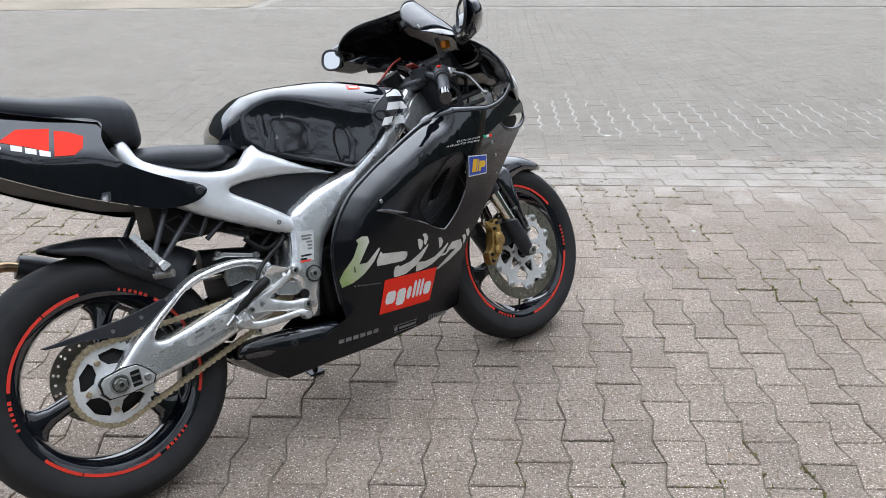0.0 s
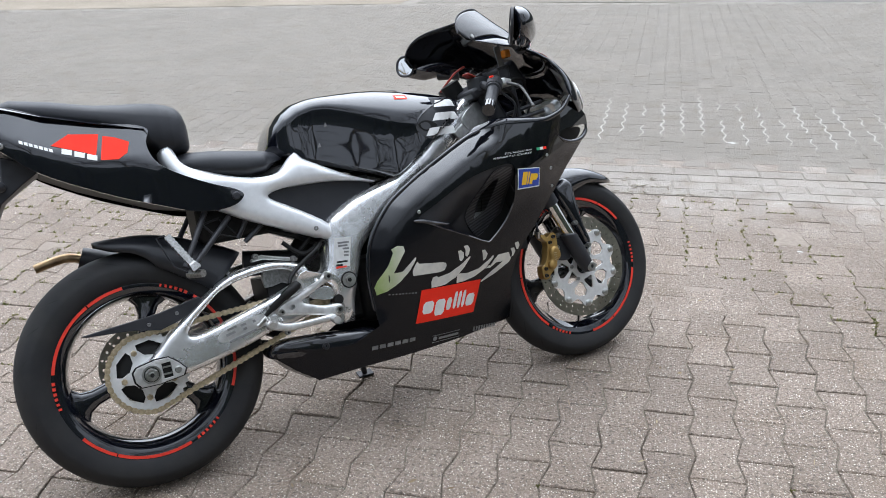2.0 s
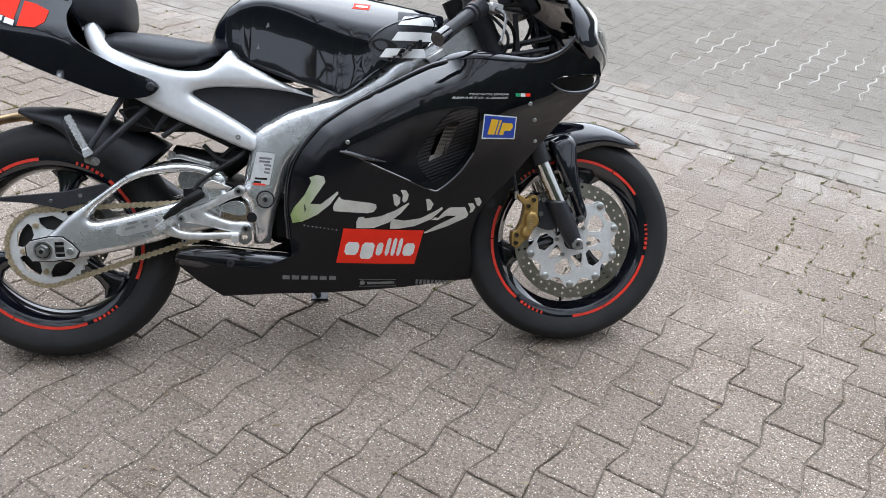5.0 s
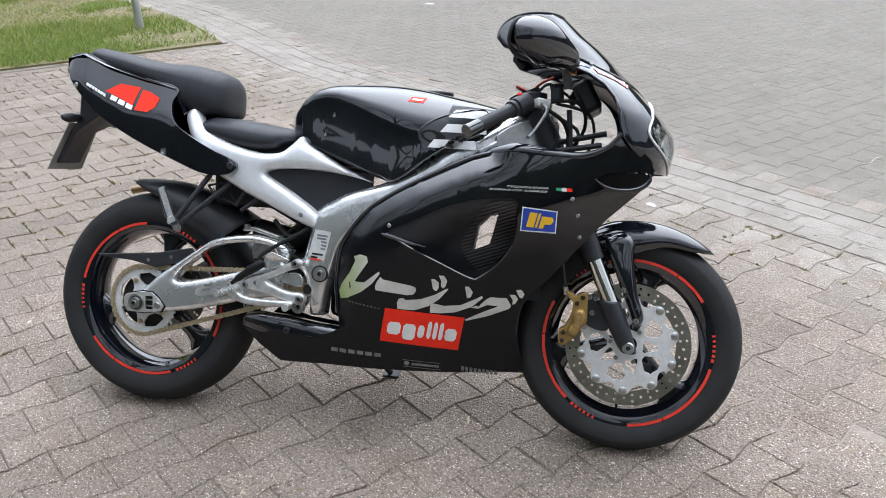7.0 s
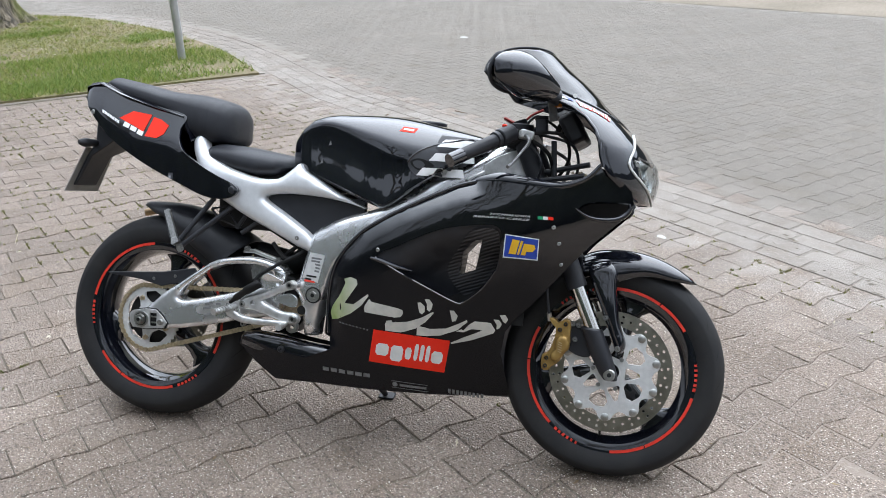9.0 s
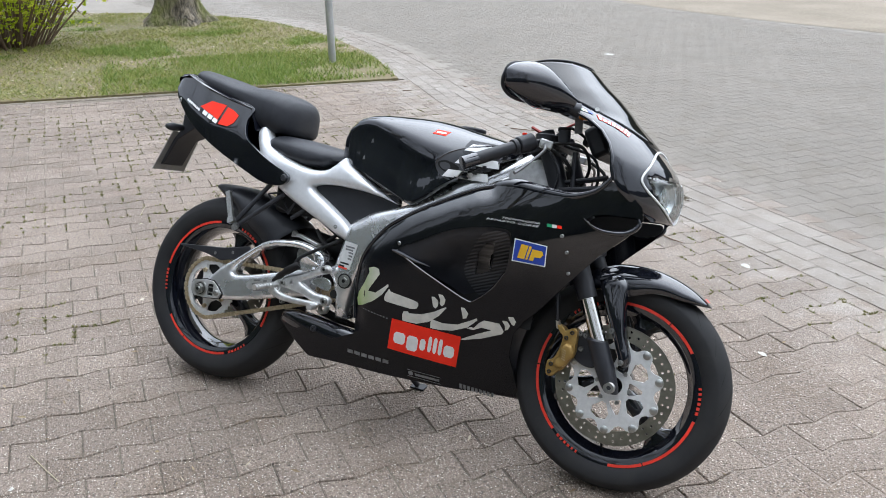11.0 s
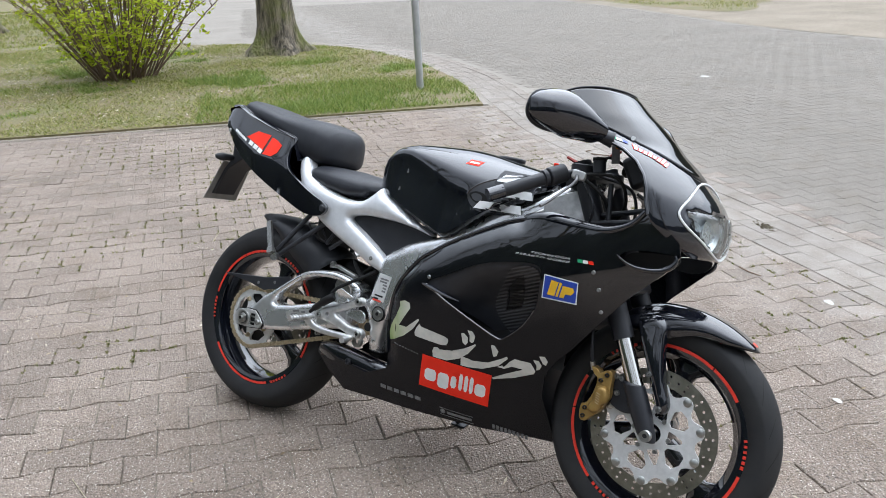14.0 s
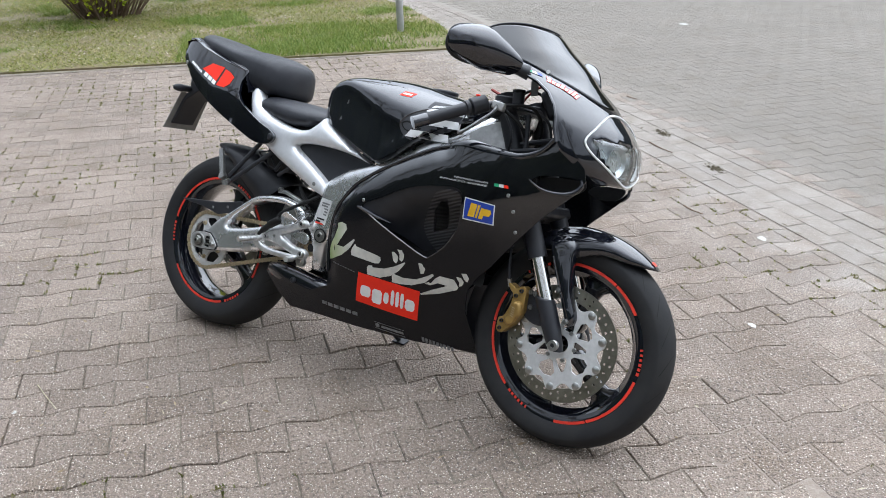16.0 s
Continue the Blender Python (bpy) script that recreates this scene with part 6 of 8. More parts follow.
for bx, bz in ((1.330, 0.440), (1.366, 0.362)):
    bm = bmesh.new()
    revolve(bm, [(0.002, -0.106), (0.006, -0.106), (0.0075, -0.103), (0.0075, -0.085), (0.002, -0.085)], (bx, 0, bz), 10)
    part("bolt", bm, M_SCREW, guard)
bm = bmesh.new()
grid(bm, [[(FRONT[0] + 0.3245 * math.sin(radians(35 + 1.2 * i)), -0.016 + 0.009 * j, FRONT[2] + 0.3235 * math.cos(radians(35 + 1.2 * i))) for j in range(3)] for i in range(3)])
part("guard_badge", bm, M_RED, guard, "small red and white badge")


# ---- handlebars and cockpit ----
def handlebar(side):
    put = (lambda b: b) if side > 0 else mirrored
    end, inner, root_ = Vector((0.948, -0.345, 0.809)), Vector((1.038, -0.236, 0.874)), Vector((1.072, -0.118, 0.905))
    bm = bmesh.new()
    d = (inner - end).normalized()
    rings_pts = [end + d * 0.012, end + d * 0.016, inner - d * 0.012, inner - d * 0.010, inner]
    tube(bm, rings_pts, [0.0150, 0.0165, 0.0165, 0.021, 0.021], 20)
    grip = part("handlebar_grip", put(bm), M_SATIN, bike, "black rubber handlebar grip")
    bm = bmesh.new()
    tube(bm, [end - d * 0.006, end + d * 0.035], 0.0172, 20)
    part("bar_end", put(bm), M_BLACK, grip, "dark bar end")
    bm = bmesh.new()
    tube(bm, [inner, root_], 0.011, 14)
    part("bar_tube", put(bm), M_SATIN, grip)
    bm = bmesh.new()
    tube(bm, [inner + d * 0.004, inner + d * 0.050], 0.0235, 16)
    part("switch_block", put(bm), M_SATIN, grip, bevel=0.003)
    bm = bmesh.new()
    box(bm, (0.012, 0.009, 0.007), inner + d * 0.025 + Vector((-0.004, 0, 0.025)))
    part("switch", put(bm), M_RED, grip, "red switch", bevel=0.002)
    bm = bmesh.new()
    tube(bm, [root_ + Vector((0, 0.02, -0.022)), root_ + Vector((0, 0.02, 0.022))], 0.034, 20)
    part("bar_clamp", put(bm), M_SATIN, grip, bevel=0.003)
    bm = bmesh.new()
    tube(bm, [(1.098, -0.200, 0.892), (1.118, -0.245, 0.872), (1.108, -0.290, 0.842), (1.094, -0.330, 0.812), (1.086, -0.350, 0.800)], [0.006, 0.0045, 0.0033, 0.0033, 0.0045], 10, 4)
    part("lever", put(bm), M_LEVER, grip, "silver brake lever" if side > 0 else "silver clutch lever")
    bm = bmesh.new()
    box(bm, (0.034, 0.040, 0.022), (1.100, -0.190, 0.892), pose(0, 0, 0, 0, 10, 20))
    part("lever_perch", put(bm), M_ALU_CAST, grip, bevel=0.004)
    return grip


handlebar(1)
handlebar(-1)
bm = bmesh.new()
tube(bm, [(1.135, -0.150, 0.905), (1.132, -0.152, 0.938)], 0.016, 18)
reservoir = part("brake_reservoir", bm, M_SATIN, bike, "dark brake fluid reservoir", bevel=0.003)
bm = bmesh.new()
tube(bm, [(1.132, -0.152, 0.936), (1.131, -0.152, 0.944)], 0.0175, 18)
part("lid", bm, M_MATT, reservoir)
bm = bmesh.new()
tube(bm, [(1.035, 0.085, 0.922), (1.040, 0.06, 0.934), (1.075, 0.045, 0.968), (1.11, 0.04, 0.985)], 0.0035, 8, 4)
part("red_hose", bm, M_DULLRED, bike, "thin red hose over the fork yoke")
bm = bmesh.new()
box(bm, (0.046, 0.030, 0.008), (1.046, -0.105, 0.932), pose(0, 0, 0, 0, 24, 10))
part("yoke_cap", bm, M_DULLRED, bike, "red anodised cap on the fork yoke", bevel=0.004)
bm = bmesh.new()
box(bm, (0.05, 0.20, 0.085), (1.205, 0.0, 0.925), pose(0, 0, 0, 0, -30, 0))
dash = part("instrument_panel", bm, M_SATIN, bike, "dark instrument panel", bevel=0.012)
for y0, r in ((-0.045, 0.032), (0.045, 0.032)):
    bm = bmesh.new()
    c = Vector((1.178, y0, 0.940))
    d = Vector((-0.866, 0, 0.5))
    rod(bm, c - d * 0.006, c + d * 0.008, r, 28)
    part("gauge", bm, M_MATT, dash, "round dial", bevel=0.002)
bm = bmesh.new()
box(bm, (0.022, 0.004, 0.075), (1.152, -0.110, 0.975), pose(0, 0, 0, 0, -8, 0))
part("screen_bracket", bm, M_GREYINK, bike, "grey bracket below the windscreen", bevel=0.002)
bm = bmesh.new()
box(bm, (0.020, 0.030, 0.024), (1.168, -0.120, 0.985))
part("side_lamp", bm, M_ORANGE, bike, "small orange lamp", bevel=0.004)
for pts, r, mat in (
    ([(1.105, -0.165, 0.885), (1.155, -0.150, 0.850), (1.165, -0.120, 0.790), (1.12, -0.09, 0.72)], 0.005, M_MATT),
    ([(1.095, -0.175, 0.895), (1.185, -0.160, 0.900), (1.205, -0.120, 0.840), (1.15, -0.07, 0.76)], 0.0045, M_MATT),
    ([(1.100, -0.150, 0.880), (1.140, -0.170, 0.83), (1.13, -0.15, 0.78), (1.09, -0.10, 0.74)], 0.004, M_SATIN),
    ([(1.13, -0.130, 0.900), (1.215, -0.120, 0.875), (1.225, -0.100, 0.80), (1.17, -0.08, 0.74)], 0.004, M_SATIN),
    ([(1.130, 0.165, 0.885), (1.18, 0.150, 0.850), (1.17, 0.120, 0.790), (1.12, 0.09, 0.72)], 0.005, M_MATT),
    ([(1.06, -0.06, 0.90), (1.10, -0.02, 0.96), (1.16, 0.02, 0.93)], 0.004, M_MATT)):
    bm = bmesh.new()
    tube(bm, pts, r, 8, 6)
    part("cable", bm, mat, bike, "black cable")
for a, b in (((1.165, -0.135, 0.885), (1.175, -0.135, 0.77)), ((1.25, -0.15, 0.80), (1.10, -0.13, 0.775)), ((1.26, -0.13, 0.83), (1.12, -0.10, 0.80))):
    bm = bmesh.new()
    tube(bm, [a, b], 0.007, 8)
    part("fairing_stay", bm, M_SATIN, bike)
bm = bmesh.new()
box(bm, (0.05, 0.28, 0.22), (1.075, 0, 0.60), pose(0, 0, 0, 0, -22, 0))
part("radiator", bm, M_MATT, bike, "dark radiator", bevel=0.01)
bm = slab(outline([(0.985, 0.815), (1.075, 0.865), (1.105, 0.835), (1.10, 0.775), (1.02, 0.770)], 3), lambda x, z: frame_y(x, z) - 0.014, 0.006, 0.03)
part("frame_cover", bm, M_ALU_CAST, bike, "scuffed aluminium plate at the steering head", bevel=0.002)
bm = bmesh.new()
tube(bm, [(x, fair_y(x, z) - 0.0005, z) for x, z in LIP], 0.0055, 10, 5)
part("fairing_rim", bm, M_BLACK, bike, "rounded rim of the side fairing along the frame", angle=80)
# the fairing's upper shoulder beside the frame
bm = bmesh.new()
tube(bm, [(0.935, -0.172, 0.738), (0.985, -0.190, 0.762), (1.05, -0.207, 0.774), (1.12, -0.215, 0.770), (1.20, -0.220, 0.768), (1.262, -0.226, 0.790), (1.296, -0.230, 0.826)], [0.004, 0.018, 0.020, 0.016, 0.010, 0.006, 0.005], 12, 5)
part("fairing_shoulder", bm, M_BLACK, bike, "rounded upper edge of the side fairing", angle=80)
bm = bmesh.new()
tube(bm, [nose(-1, z) for z in (0.82, 0.85, 0.88, 0.91, 0.94, 0.965, 0.985, 1.0)], 0.0045, 8)
part("fairing_edge", bm, M_BLACK, bike)

# ---- rear: mudguard, chain guard, plate, pegs, exhaust ----
bm = bmesh.new()
rows = []
for k in range(25):
    th = -10.5 + 60 * k / 24
    edge = float(np.interp(th, [-10.5, -4, 4, 10, 16, 30, 50], [0.335, 0.312, 0.300, 0.285, 0.262, 0.250, 0.255]))
    top_r = float(np.interp(th, [-10.5, 0, 15, 30, 40, 50], [0.349, 0.344, 0.346, 0.352, 0.366, 0.385]))
    half = float(np.interp(th, [-10.5, 0, 15, 50], [0.052, 0.078, 0.084, 0.084]))
    row = []
    for j in range(15):
        u = -1 + j / 7
        a = abs(u)
        r = top_r - (top_r - edge) * a ** 3.0
        row.append((r * math.sin(radians(th)), half * math.copysign(min(1.0, a * 1.2) ** 0.9, u), REAR[2] + r * math.cos(radians(th))))
    rows.append(row)
grid(bm, rows)
hugger = part("rear_mudguard", bm, M_SATIN, bike, "satin black rear mudguard", angle=75)
mod = hugger.modifiers.new("thickness", "SOLIDIFY")
mod.thickness, mod.offset = 0.003, -1
bm = slab([(-0.138, 0.432), (-0.08, 0.437), (0.05, 0.448), (0.15, 0.468), (0.166, 0.447), (0.10, 0.420), (0.045, 0.405), (-0.028, 0.420), (-0.125, 0.427)], -0.116, 0.008, 0.03)
guard2 = part("chain_guard", bm, M_SATIN, bike, "black chain guard", bevel=0.002)
for bx, bz in ((0.09, 0.438), (0.02, 0.425)):
    bm = bmesh.new()
    revolve(bm, [(0.001, -0.1185), (0.004, -0.1185), (0.005, -0.117), (0.005, -0.112), (0.001, -0.112)], (bx, 0, bz), 10)
    part("screw", bm, M_SCREW, guard2)

plate = bmesh.new()
vs = [plate.verts.new(q) for q in ((-0.313, -0.098, 0.664), (-0.292, 0.030, 0.668), (-0.232, 0.024, 0.800), (-0.250, -0.092, 0.800))]
plate.faces.new(vs)
made = bmesh.ops.extrude_face_region(plate, geom=plate.faces[:])["geom"]
bmesh.ops.translate(plate, verts=[g for g in made if isinstance(g, bmesh.types.BMVert)], vec=(-0.003, 0, -0.001))
plate_ob = part("number_plate", plate, M_PLATE, bike, "back of a grey number plate", smooth=False)
bm = bmesh.new()
loft(bm, [[Vector(q) + Vector((dx, 0, 0)) for q in ring] for dx in (0,) for ring in (
    [(-0.300, -0.082, 0.682), (-0.296, 0.016, 0.684), (-0.286, 0.014, 0.685), (-0.290, -0.080, 0.683)],
    [(-0.258, -0.078, 0.775), (-0.254, 0.012, 0.777), (-0.235, 0.012, 0.777), (-0.240, -0.078, 0.775)],
    [(-0.235, -0.070, 0.815), (-0.232, 0.06, 0.815), (-0.190, 0.06, 0.812), (-0.190, -0.070, 0.812)],
    [(-0.225, -0.080, 0.885), (-0.225, 0.08, 0.885), (-0.13, 0.08, 0.85), (-0.13, -0.080, 0.85)])])
part("plate_holder", bm, M_SATIN, bike, "black plastic plate holder", bevel=0.004)
for side in (-1, 1):
    bm = bmesh.new()
    tube(bm, [(-0.232, side * 0.06, 0.815), (-0.238, side * 0.115, 0.812), (-0.245, side * 0.135, 0.812)], [0.010, 0.014, 0.006], 10, 2)
    part("indicator", bm, M_SATIN, bike, "small black rear indicator")
bm = bmesh.new()
revolve(bm, [(0.001, -0.003), (0.005, -0.003), (0.0075, 0.0), (0.0075, 0.004), (0.001, 0.004)], (-0.215, tail_y(-0.215, 0.905), 0.905), 12, closed=False)
part("screw", bm, M_SCREW, right_tail)
bm = bmesh.new()
revolve(bm, [(0.001, -0.003), (0.008, -0.003), (0.0105, 0.0), (0.0105, 0.006), (0.001, 0.006)], (0.283, tail_y(0.283, 0.701), 0.701), 14, closed=False)
part("screw", bm, M_SATIN, right_tail)
bm = bmesh.new()
box(bm, (0.018, 0.018, 0.010), (-0.196, -0.03, 1.004))
part("seat_lock", bm, M_MATT, bike, bevel=0.003)

for side in (-1, 1):
    for a, b in (((0.206, 0.675), (0.126, 0.548)), ((0.263, 0.652), (0.130, 0.530))):
        bm = bmesh.new()
        tube(bm, [(a[0], side * 0.125, a[1]), (b[0], side * 0.165, b[1])], 0.0075, 10)
        part("peg_strut", bm, M_SATIN, bike, "black tubular peg strut")
    bm = bmesh.new()
    top_, bot_ = Vector((0.095, side * 0.186, 0.632)), Vector((0.146, side * 0.212, 0.540))
    d = (bot_ - top_).normalized()
    w = d.cross(Vector((0, side, 0.25))).normalized()
    h = d.cross(w)
    rows = []
    for k in range(21):
        u = k / 20
        ww = 0.0070 + (0.0022 if k % 2 else 0.0) + (0.003 if k > 17 else 0)
        c = top_.lerp(bot_, u)
        hh = 0.0048 if k < 17 else 0.008
        rows.append([c + w * ww + h * hh, c - w * ww + h * hh, c - w * ww - h * hh, c + w * ww - h * hh])
    loft(bm, rows)
    peg = part("passenger_peg", bm, M_SCREW, bike, "folded aluminium passenger footpeg", angle=30)
    bm = bmesh.new()
    tube(bm, [bot_ + Vector((0.012, 0, -0.012)), (0.130, side * 0.170, 0.530)], 0.010, 12)
    part("peg_mount", bm, M_SCREW, peg)
    bm = bmesh.new()
    tube(bm, [(0.093, side * 0.16, 0.635), (0.072, side * 0.165, 0.630), (0.100, side * 0.175, 0.555), (0.135, side * 0.18, 0.530)], 0.0022, 6)
    part("peg_wire", bm, M_SATIN, peg)

for pts in ([(0.195, 0.644), (0.238, 0.653), (0.282, 0.595), (0.216, 0.617), (0.195, 0.644)], [(0.277, 0.593), (0.305, 0.634)], [(0.293, 0.581), (0.345, 0.617)]):
    bm = bmesh.new()
    tube(bm, [(x, -0.115, z) for x, z in pts], 0.0032 if len(pts) > 2 else 0.0065, 8)
    part("bracket", bm, M_SATIN, bike, "thin black bracket under the seat")

# rear-set: hanger plate, pedal, master cylinder
hang = outline([(0.486, 0.461), (0.476, 0.464), (0.462, 0.455), (0.408, 0.428), (0.356, 0.412), (0.332, 0.400), (0.326, 0.386), (0.340, 0.374), (0.372, 0.370), (0.420, 0.358), (0.470, 0.345), (0.492, 0.342), (0.505, 0.352), (0.504, 0.366), (0.490, 0.374), (0.455, 0.376), (0.410, 0.392), (0.396, 0.402), (0.418, 0.412), (0.455, 0.430), (0.484, 0.440), (0.491, 0.450)], 3)
bore = [(0.368 + 0.007 * math.cos(2 * math.pi * k / 14), 0.392 + 0.007 * math.sin(2 * math.pi * k / 14)) for k in range(14)]
hanger = part("footrest_hanger", slab(hang, pillow(-0.172, (hang,), 0.005, 0.008), 0.014, 0.006, [bore], rim=0.008), M_ALU_CAST, bike, "cast aluminium footrest hanger with two arms", angle=60)
bm = slab(outline([(0.445, 0.420), (0.470, 0.425), (0.488, 0.415), (0.490, 0.392), (0.470, 0.388), (0.430, 0.400), (0.425, 0.408)], 3), -0.150, 0.008, 0.02)
part("inner_plate", bm, M_ALU, hanger, "polished plate behind the hanger", bevel=0.002)
bm = slab([(0.390, 0.444), (0.392, 0.462), (0.401, 0.474), (0.417, 0.480), (0.436, 0.472), (0.462, 0.461), (0.450, 0.448), (0.406, 0.432)], lambda x, z: -0.178 - 0.25 * max(0.0, z - 0.455), 0.004, 0.01)
part("heel_guard", bm, M_ALU, hanger, "polished heel guard", bevel=0.0012)
for bx, bz, br in ((0.477, 0.451, 0.0115), (0.491, 0.358, 0.0115), (0.396, 0.441, 0.006), (0.352, 0.424, 0.006), (0.300, 0.355, 0.008), (0.343, 0.331, 0.007), (0.338, 0.386, 0.008)):
    bm = bmesh.new()
    revolve(bm, [(br * 0.35, -0.176), (br * 0.55, -0.180), (br * 0.8, -0.180), (br, -0.177), (br, -0.165), (br * 0.35, -0.165)], (bx, 0, bz), 16)
    part("bolt", bm, M_STEEL, hanger)
    # a matt black disc paints the shade inside the bolt's socket
    bm = bmesh.new()
    revolve(bm, [(0.0003, -0.1775), (br * 0.36, -0.1775), (br * 0.36, -0.17), (0.0003, -0.17)], (bx, 0, bz), 10)
    part("bolt_socket_shade", bm, M_MATT, hanger)
bm = bmesh.new()
tube(bm, [(0.318, -0.172, 0.378), (0.306, -0.205, 0.372), (0.292, -0.245, 0.366)], [0.008, 0.0075, 0.007], 12)
part("rider_peg", bm, M_ALU_CAST, hanger, "ribbed aluminium footpeg")
for k in range(7):
    bm = bmesh.new()
    c = Vector((0.312 - 0.0032 * k, -0.190 - 0.009 * k, 0.3755 - 0.0014 * k))
    tube(bm, [c, c + Vector((-0.0012, -0.0045, -0.0006))], 0.0095, 12)
    part("peg_rib", bm, M_ALU_CAST, hanger)
for k in range(6):
    bm = bmesh.new()
    c = Vector((0.294 + 0.0075 * k, -0.168, 0.374 - 0.002 * k))
    tube(bm, [c + Vector((0, -0.007, 0.008)), c + Vector((0.002, -0.012, 0.0)), c + Vector((0, -0.007, -0.008))], 0.0018, 6, 2)
    part("spring_coil", bm, M_STEEL, hanger, "return spring of the brake pedal")
lever_line = outline([(0.290, 0.366), (0.300, 0.372), (0.314, 0.370), (0.339, 0.356), (0.384, 0.351), (0.448, 0.351), (0.474, 0.350), (0.474, 0.338), (0.448, 0.335), (0.372, 0.333), (0.333, 0.337), (0.306, 0.347), (0.293, 0.356)], 3)
pedal = part("brake_pedal", slab(lever_line, pillow(-0.184, (lever_line,), 0.004, 0.006), 0.010, 0.006, rim=0.006), M_ALU_CAST, bike, "bare aluminium brake pedal", angle=60)
bm = bmesh.new()
tube(bm, [(0.466, -0.180, 0.340), (0.468, -0.212, 0.338)], 0.0095, 12)
part("pedal_tip", bm, M_ALU_CAST, pedal)
bm = bmesh.new()
revolve(bm, [(0.008, -0.168), (0.016, -0.168), (0.018, -0.165), (0.018, -0.155), (0.008, -0.155)], (0.486, 0, 0.336), 18)
part("pedal_cam", bm, M_STEEL, pedal)
bm = bmesh.new()
tube(bm, [(0.296, -0.166, 0.386), (0.312, -0.170, 0.398), (0.316, -0.171, 0.401), (0.346, -0.178, 0.422), (0.350, -0.179, 0.425), (0.388, -0.183, 0.448), (0.393, -0.183, 0.452)], [0.005, 0.007, 0.0095, 0.0095, 0.0125, 0.0125, 0.008], 16)
cyl = part("rear_master_cylinder", bm, M_MATT, bike, "black rear brake master cylinder", angle=50)
bm = bmesh.new()
tube(bm, [(0.372, -0.172, 0.455), (0.385, -0.165, 0.474), (0.423, -0.152, 0.500), (0.477, -0.140, 0.532), (0.50, -0.11, 0.56)], 0.0055, 8, 4)
part("brake_hose", bm, M_MATT, cyl)
bm = bmesh.new()
tube(bm, [(0.275, -0.152, 0.362), (0.300, -0.152, 0.380)], 0.006, 10)
part("push_rod", bm, M_STEEL, cyl)
bm = bmesh.new()
tube(bm, [(0.30, 0.0, 0.52), (0.43, -0.02, 0.50), (0.50, -0.02, 0.56)], 0.035, 16)
part("shock_absorber", bm, M_MATT, bike, "dark rear shock absorber")
for pts in ([(0.39, -0.11, 0.56), (0.44, -0.12, 0.52), (0.50, -0.11, 0.55)], [(0.36, -0.08, 0.60), (0.43, -0.10, 0.57), (0.50, -0.09, 0.53)], [(0.40, -0.10, 0.50), (0.45, -0.11, 0.545), (0.52, -0.10, 0.60)]):
    bm = bmesh.new()
    tube(bm, pts, 0.006, 8, 5)
    part("cable", bm, M_MATT, bike, "black cable")

bm = bmesh.new()
rings = []
for x, z, hh, w in ((0.300, 0.272, 0.010, 0.075), (0.318, 0.277, 0.024, 0.09), (0.36, 0.276, 0.030, 0.098), (0.44, 0.268, 0.033, 0.104), (0.52, 0.260, 0.030, 0.106), (0.58, 0.256, 0.028, 0.106), (0.60, 0.256, 0.02, 0.10)):
    rings.append([(x, -w - 0.030 * math.copysign(abs(math.cos(a)) ** 0.7, math.cos(a)), z + hh * math.copysign(abs(math.sin(a)) ** 0.7, math.sin(a))) for a in (2 * math.pi * k / 20 for k in range(20))])
loft(bm, rings)
pipe = part("exhaust_shield", bm, M_BLACK, bike, "glossy black exhaust shield", angle=70)
bm = bmesh.new()
revolve(bm, [(0.003, -0.142), (0.007, -0.142), (0.010, -0.139), (0.010, -0.125), (0.003, -0.125)], (0.446, 0, 0.265), 14)
part("bolt", bm, M_SATIN, pipe)
bm = bmesh.new()
tube(bm, [(0.40, 0.13, 0.30), (0.22, 0.15, 0.42), (0.02, 0.165, 0.56), (-0.09, 0.17, 0.615)], [0.03, 0.038, 0.038, 0.030], 16, 4)
silencer = part("silencer", bm, M_SATIN, bike, "dark exhaust silencer on the far side")
bm = bmesh.new()
tube(bm, [(-0.085, 0.17, 0.612), (-0.12, 0.17, 0.622), (-0.16, 0.17, 0.618), (-0.205, 0.17, 0.608)], 0.0125, 14, 4)
part("tail_pipe", bm, M_BRASS, silencer, "heat-tinted bent tail pipe")
bm = bmesh.new()
tube(bm, [(0.60, 0.07, 0.24), (0.63, 0.15, 0.15), (0.655, 0.215, 0.092)], [0.012, 0.010, 0.009], 10)
stand = part("side_stand", bm, M_SATIN, bike, "black side stand")
bm = bmesh.new()
box(bm, (0.05, 0.035, 0.006), (0.658, 0.222, 0.0865), pose(0, 0, 0, 20.8, 0, 0))
part("foot", bm, M_SATIN, stand, bevel=0.002)


# ---- decals on the fairing: the brush-written word, stickers, small print ----
def on_side(name, pts, material, label="", lift=0.0012, parent=None, step=0.02):
    return part(name, slab(pts, lambda x, z: fair_y(x, z) - lift, 0.0007, step), material, parent or right_fairing, label)


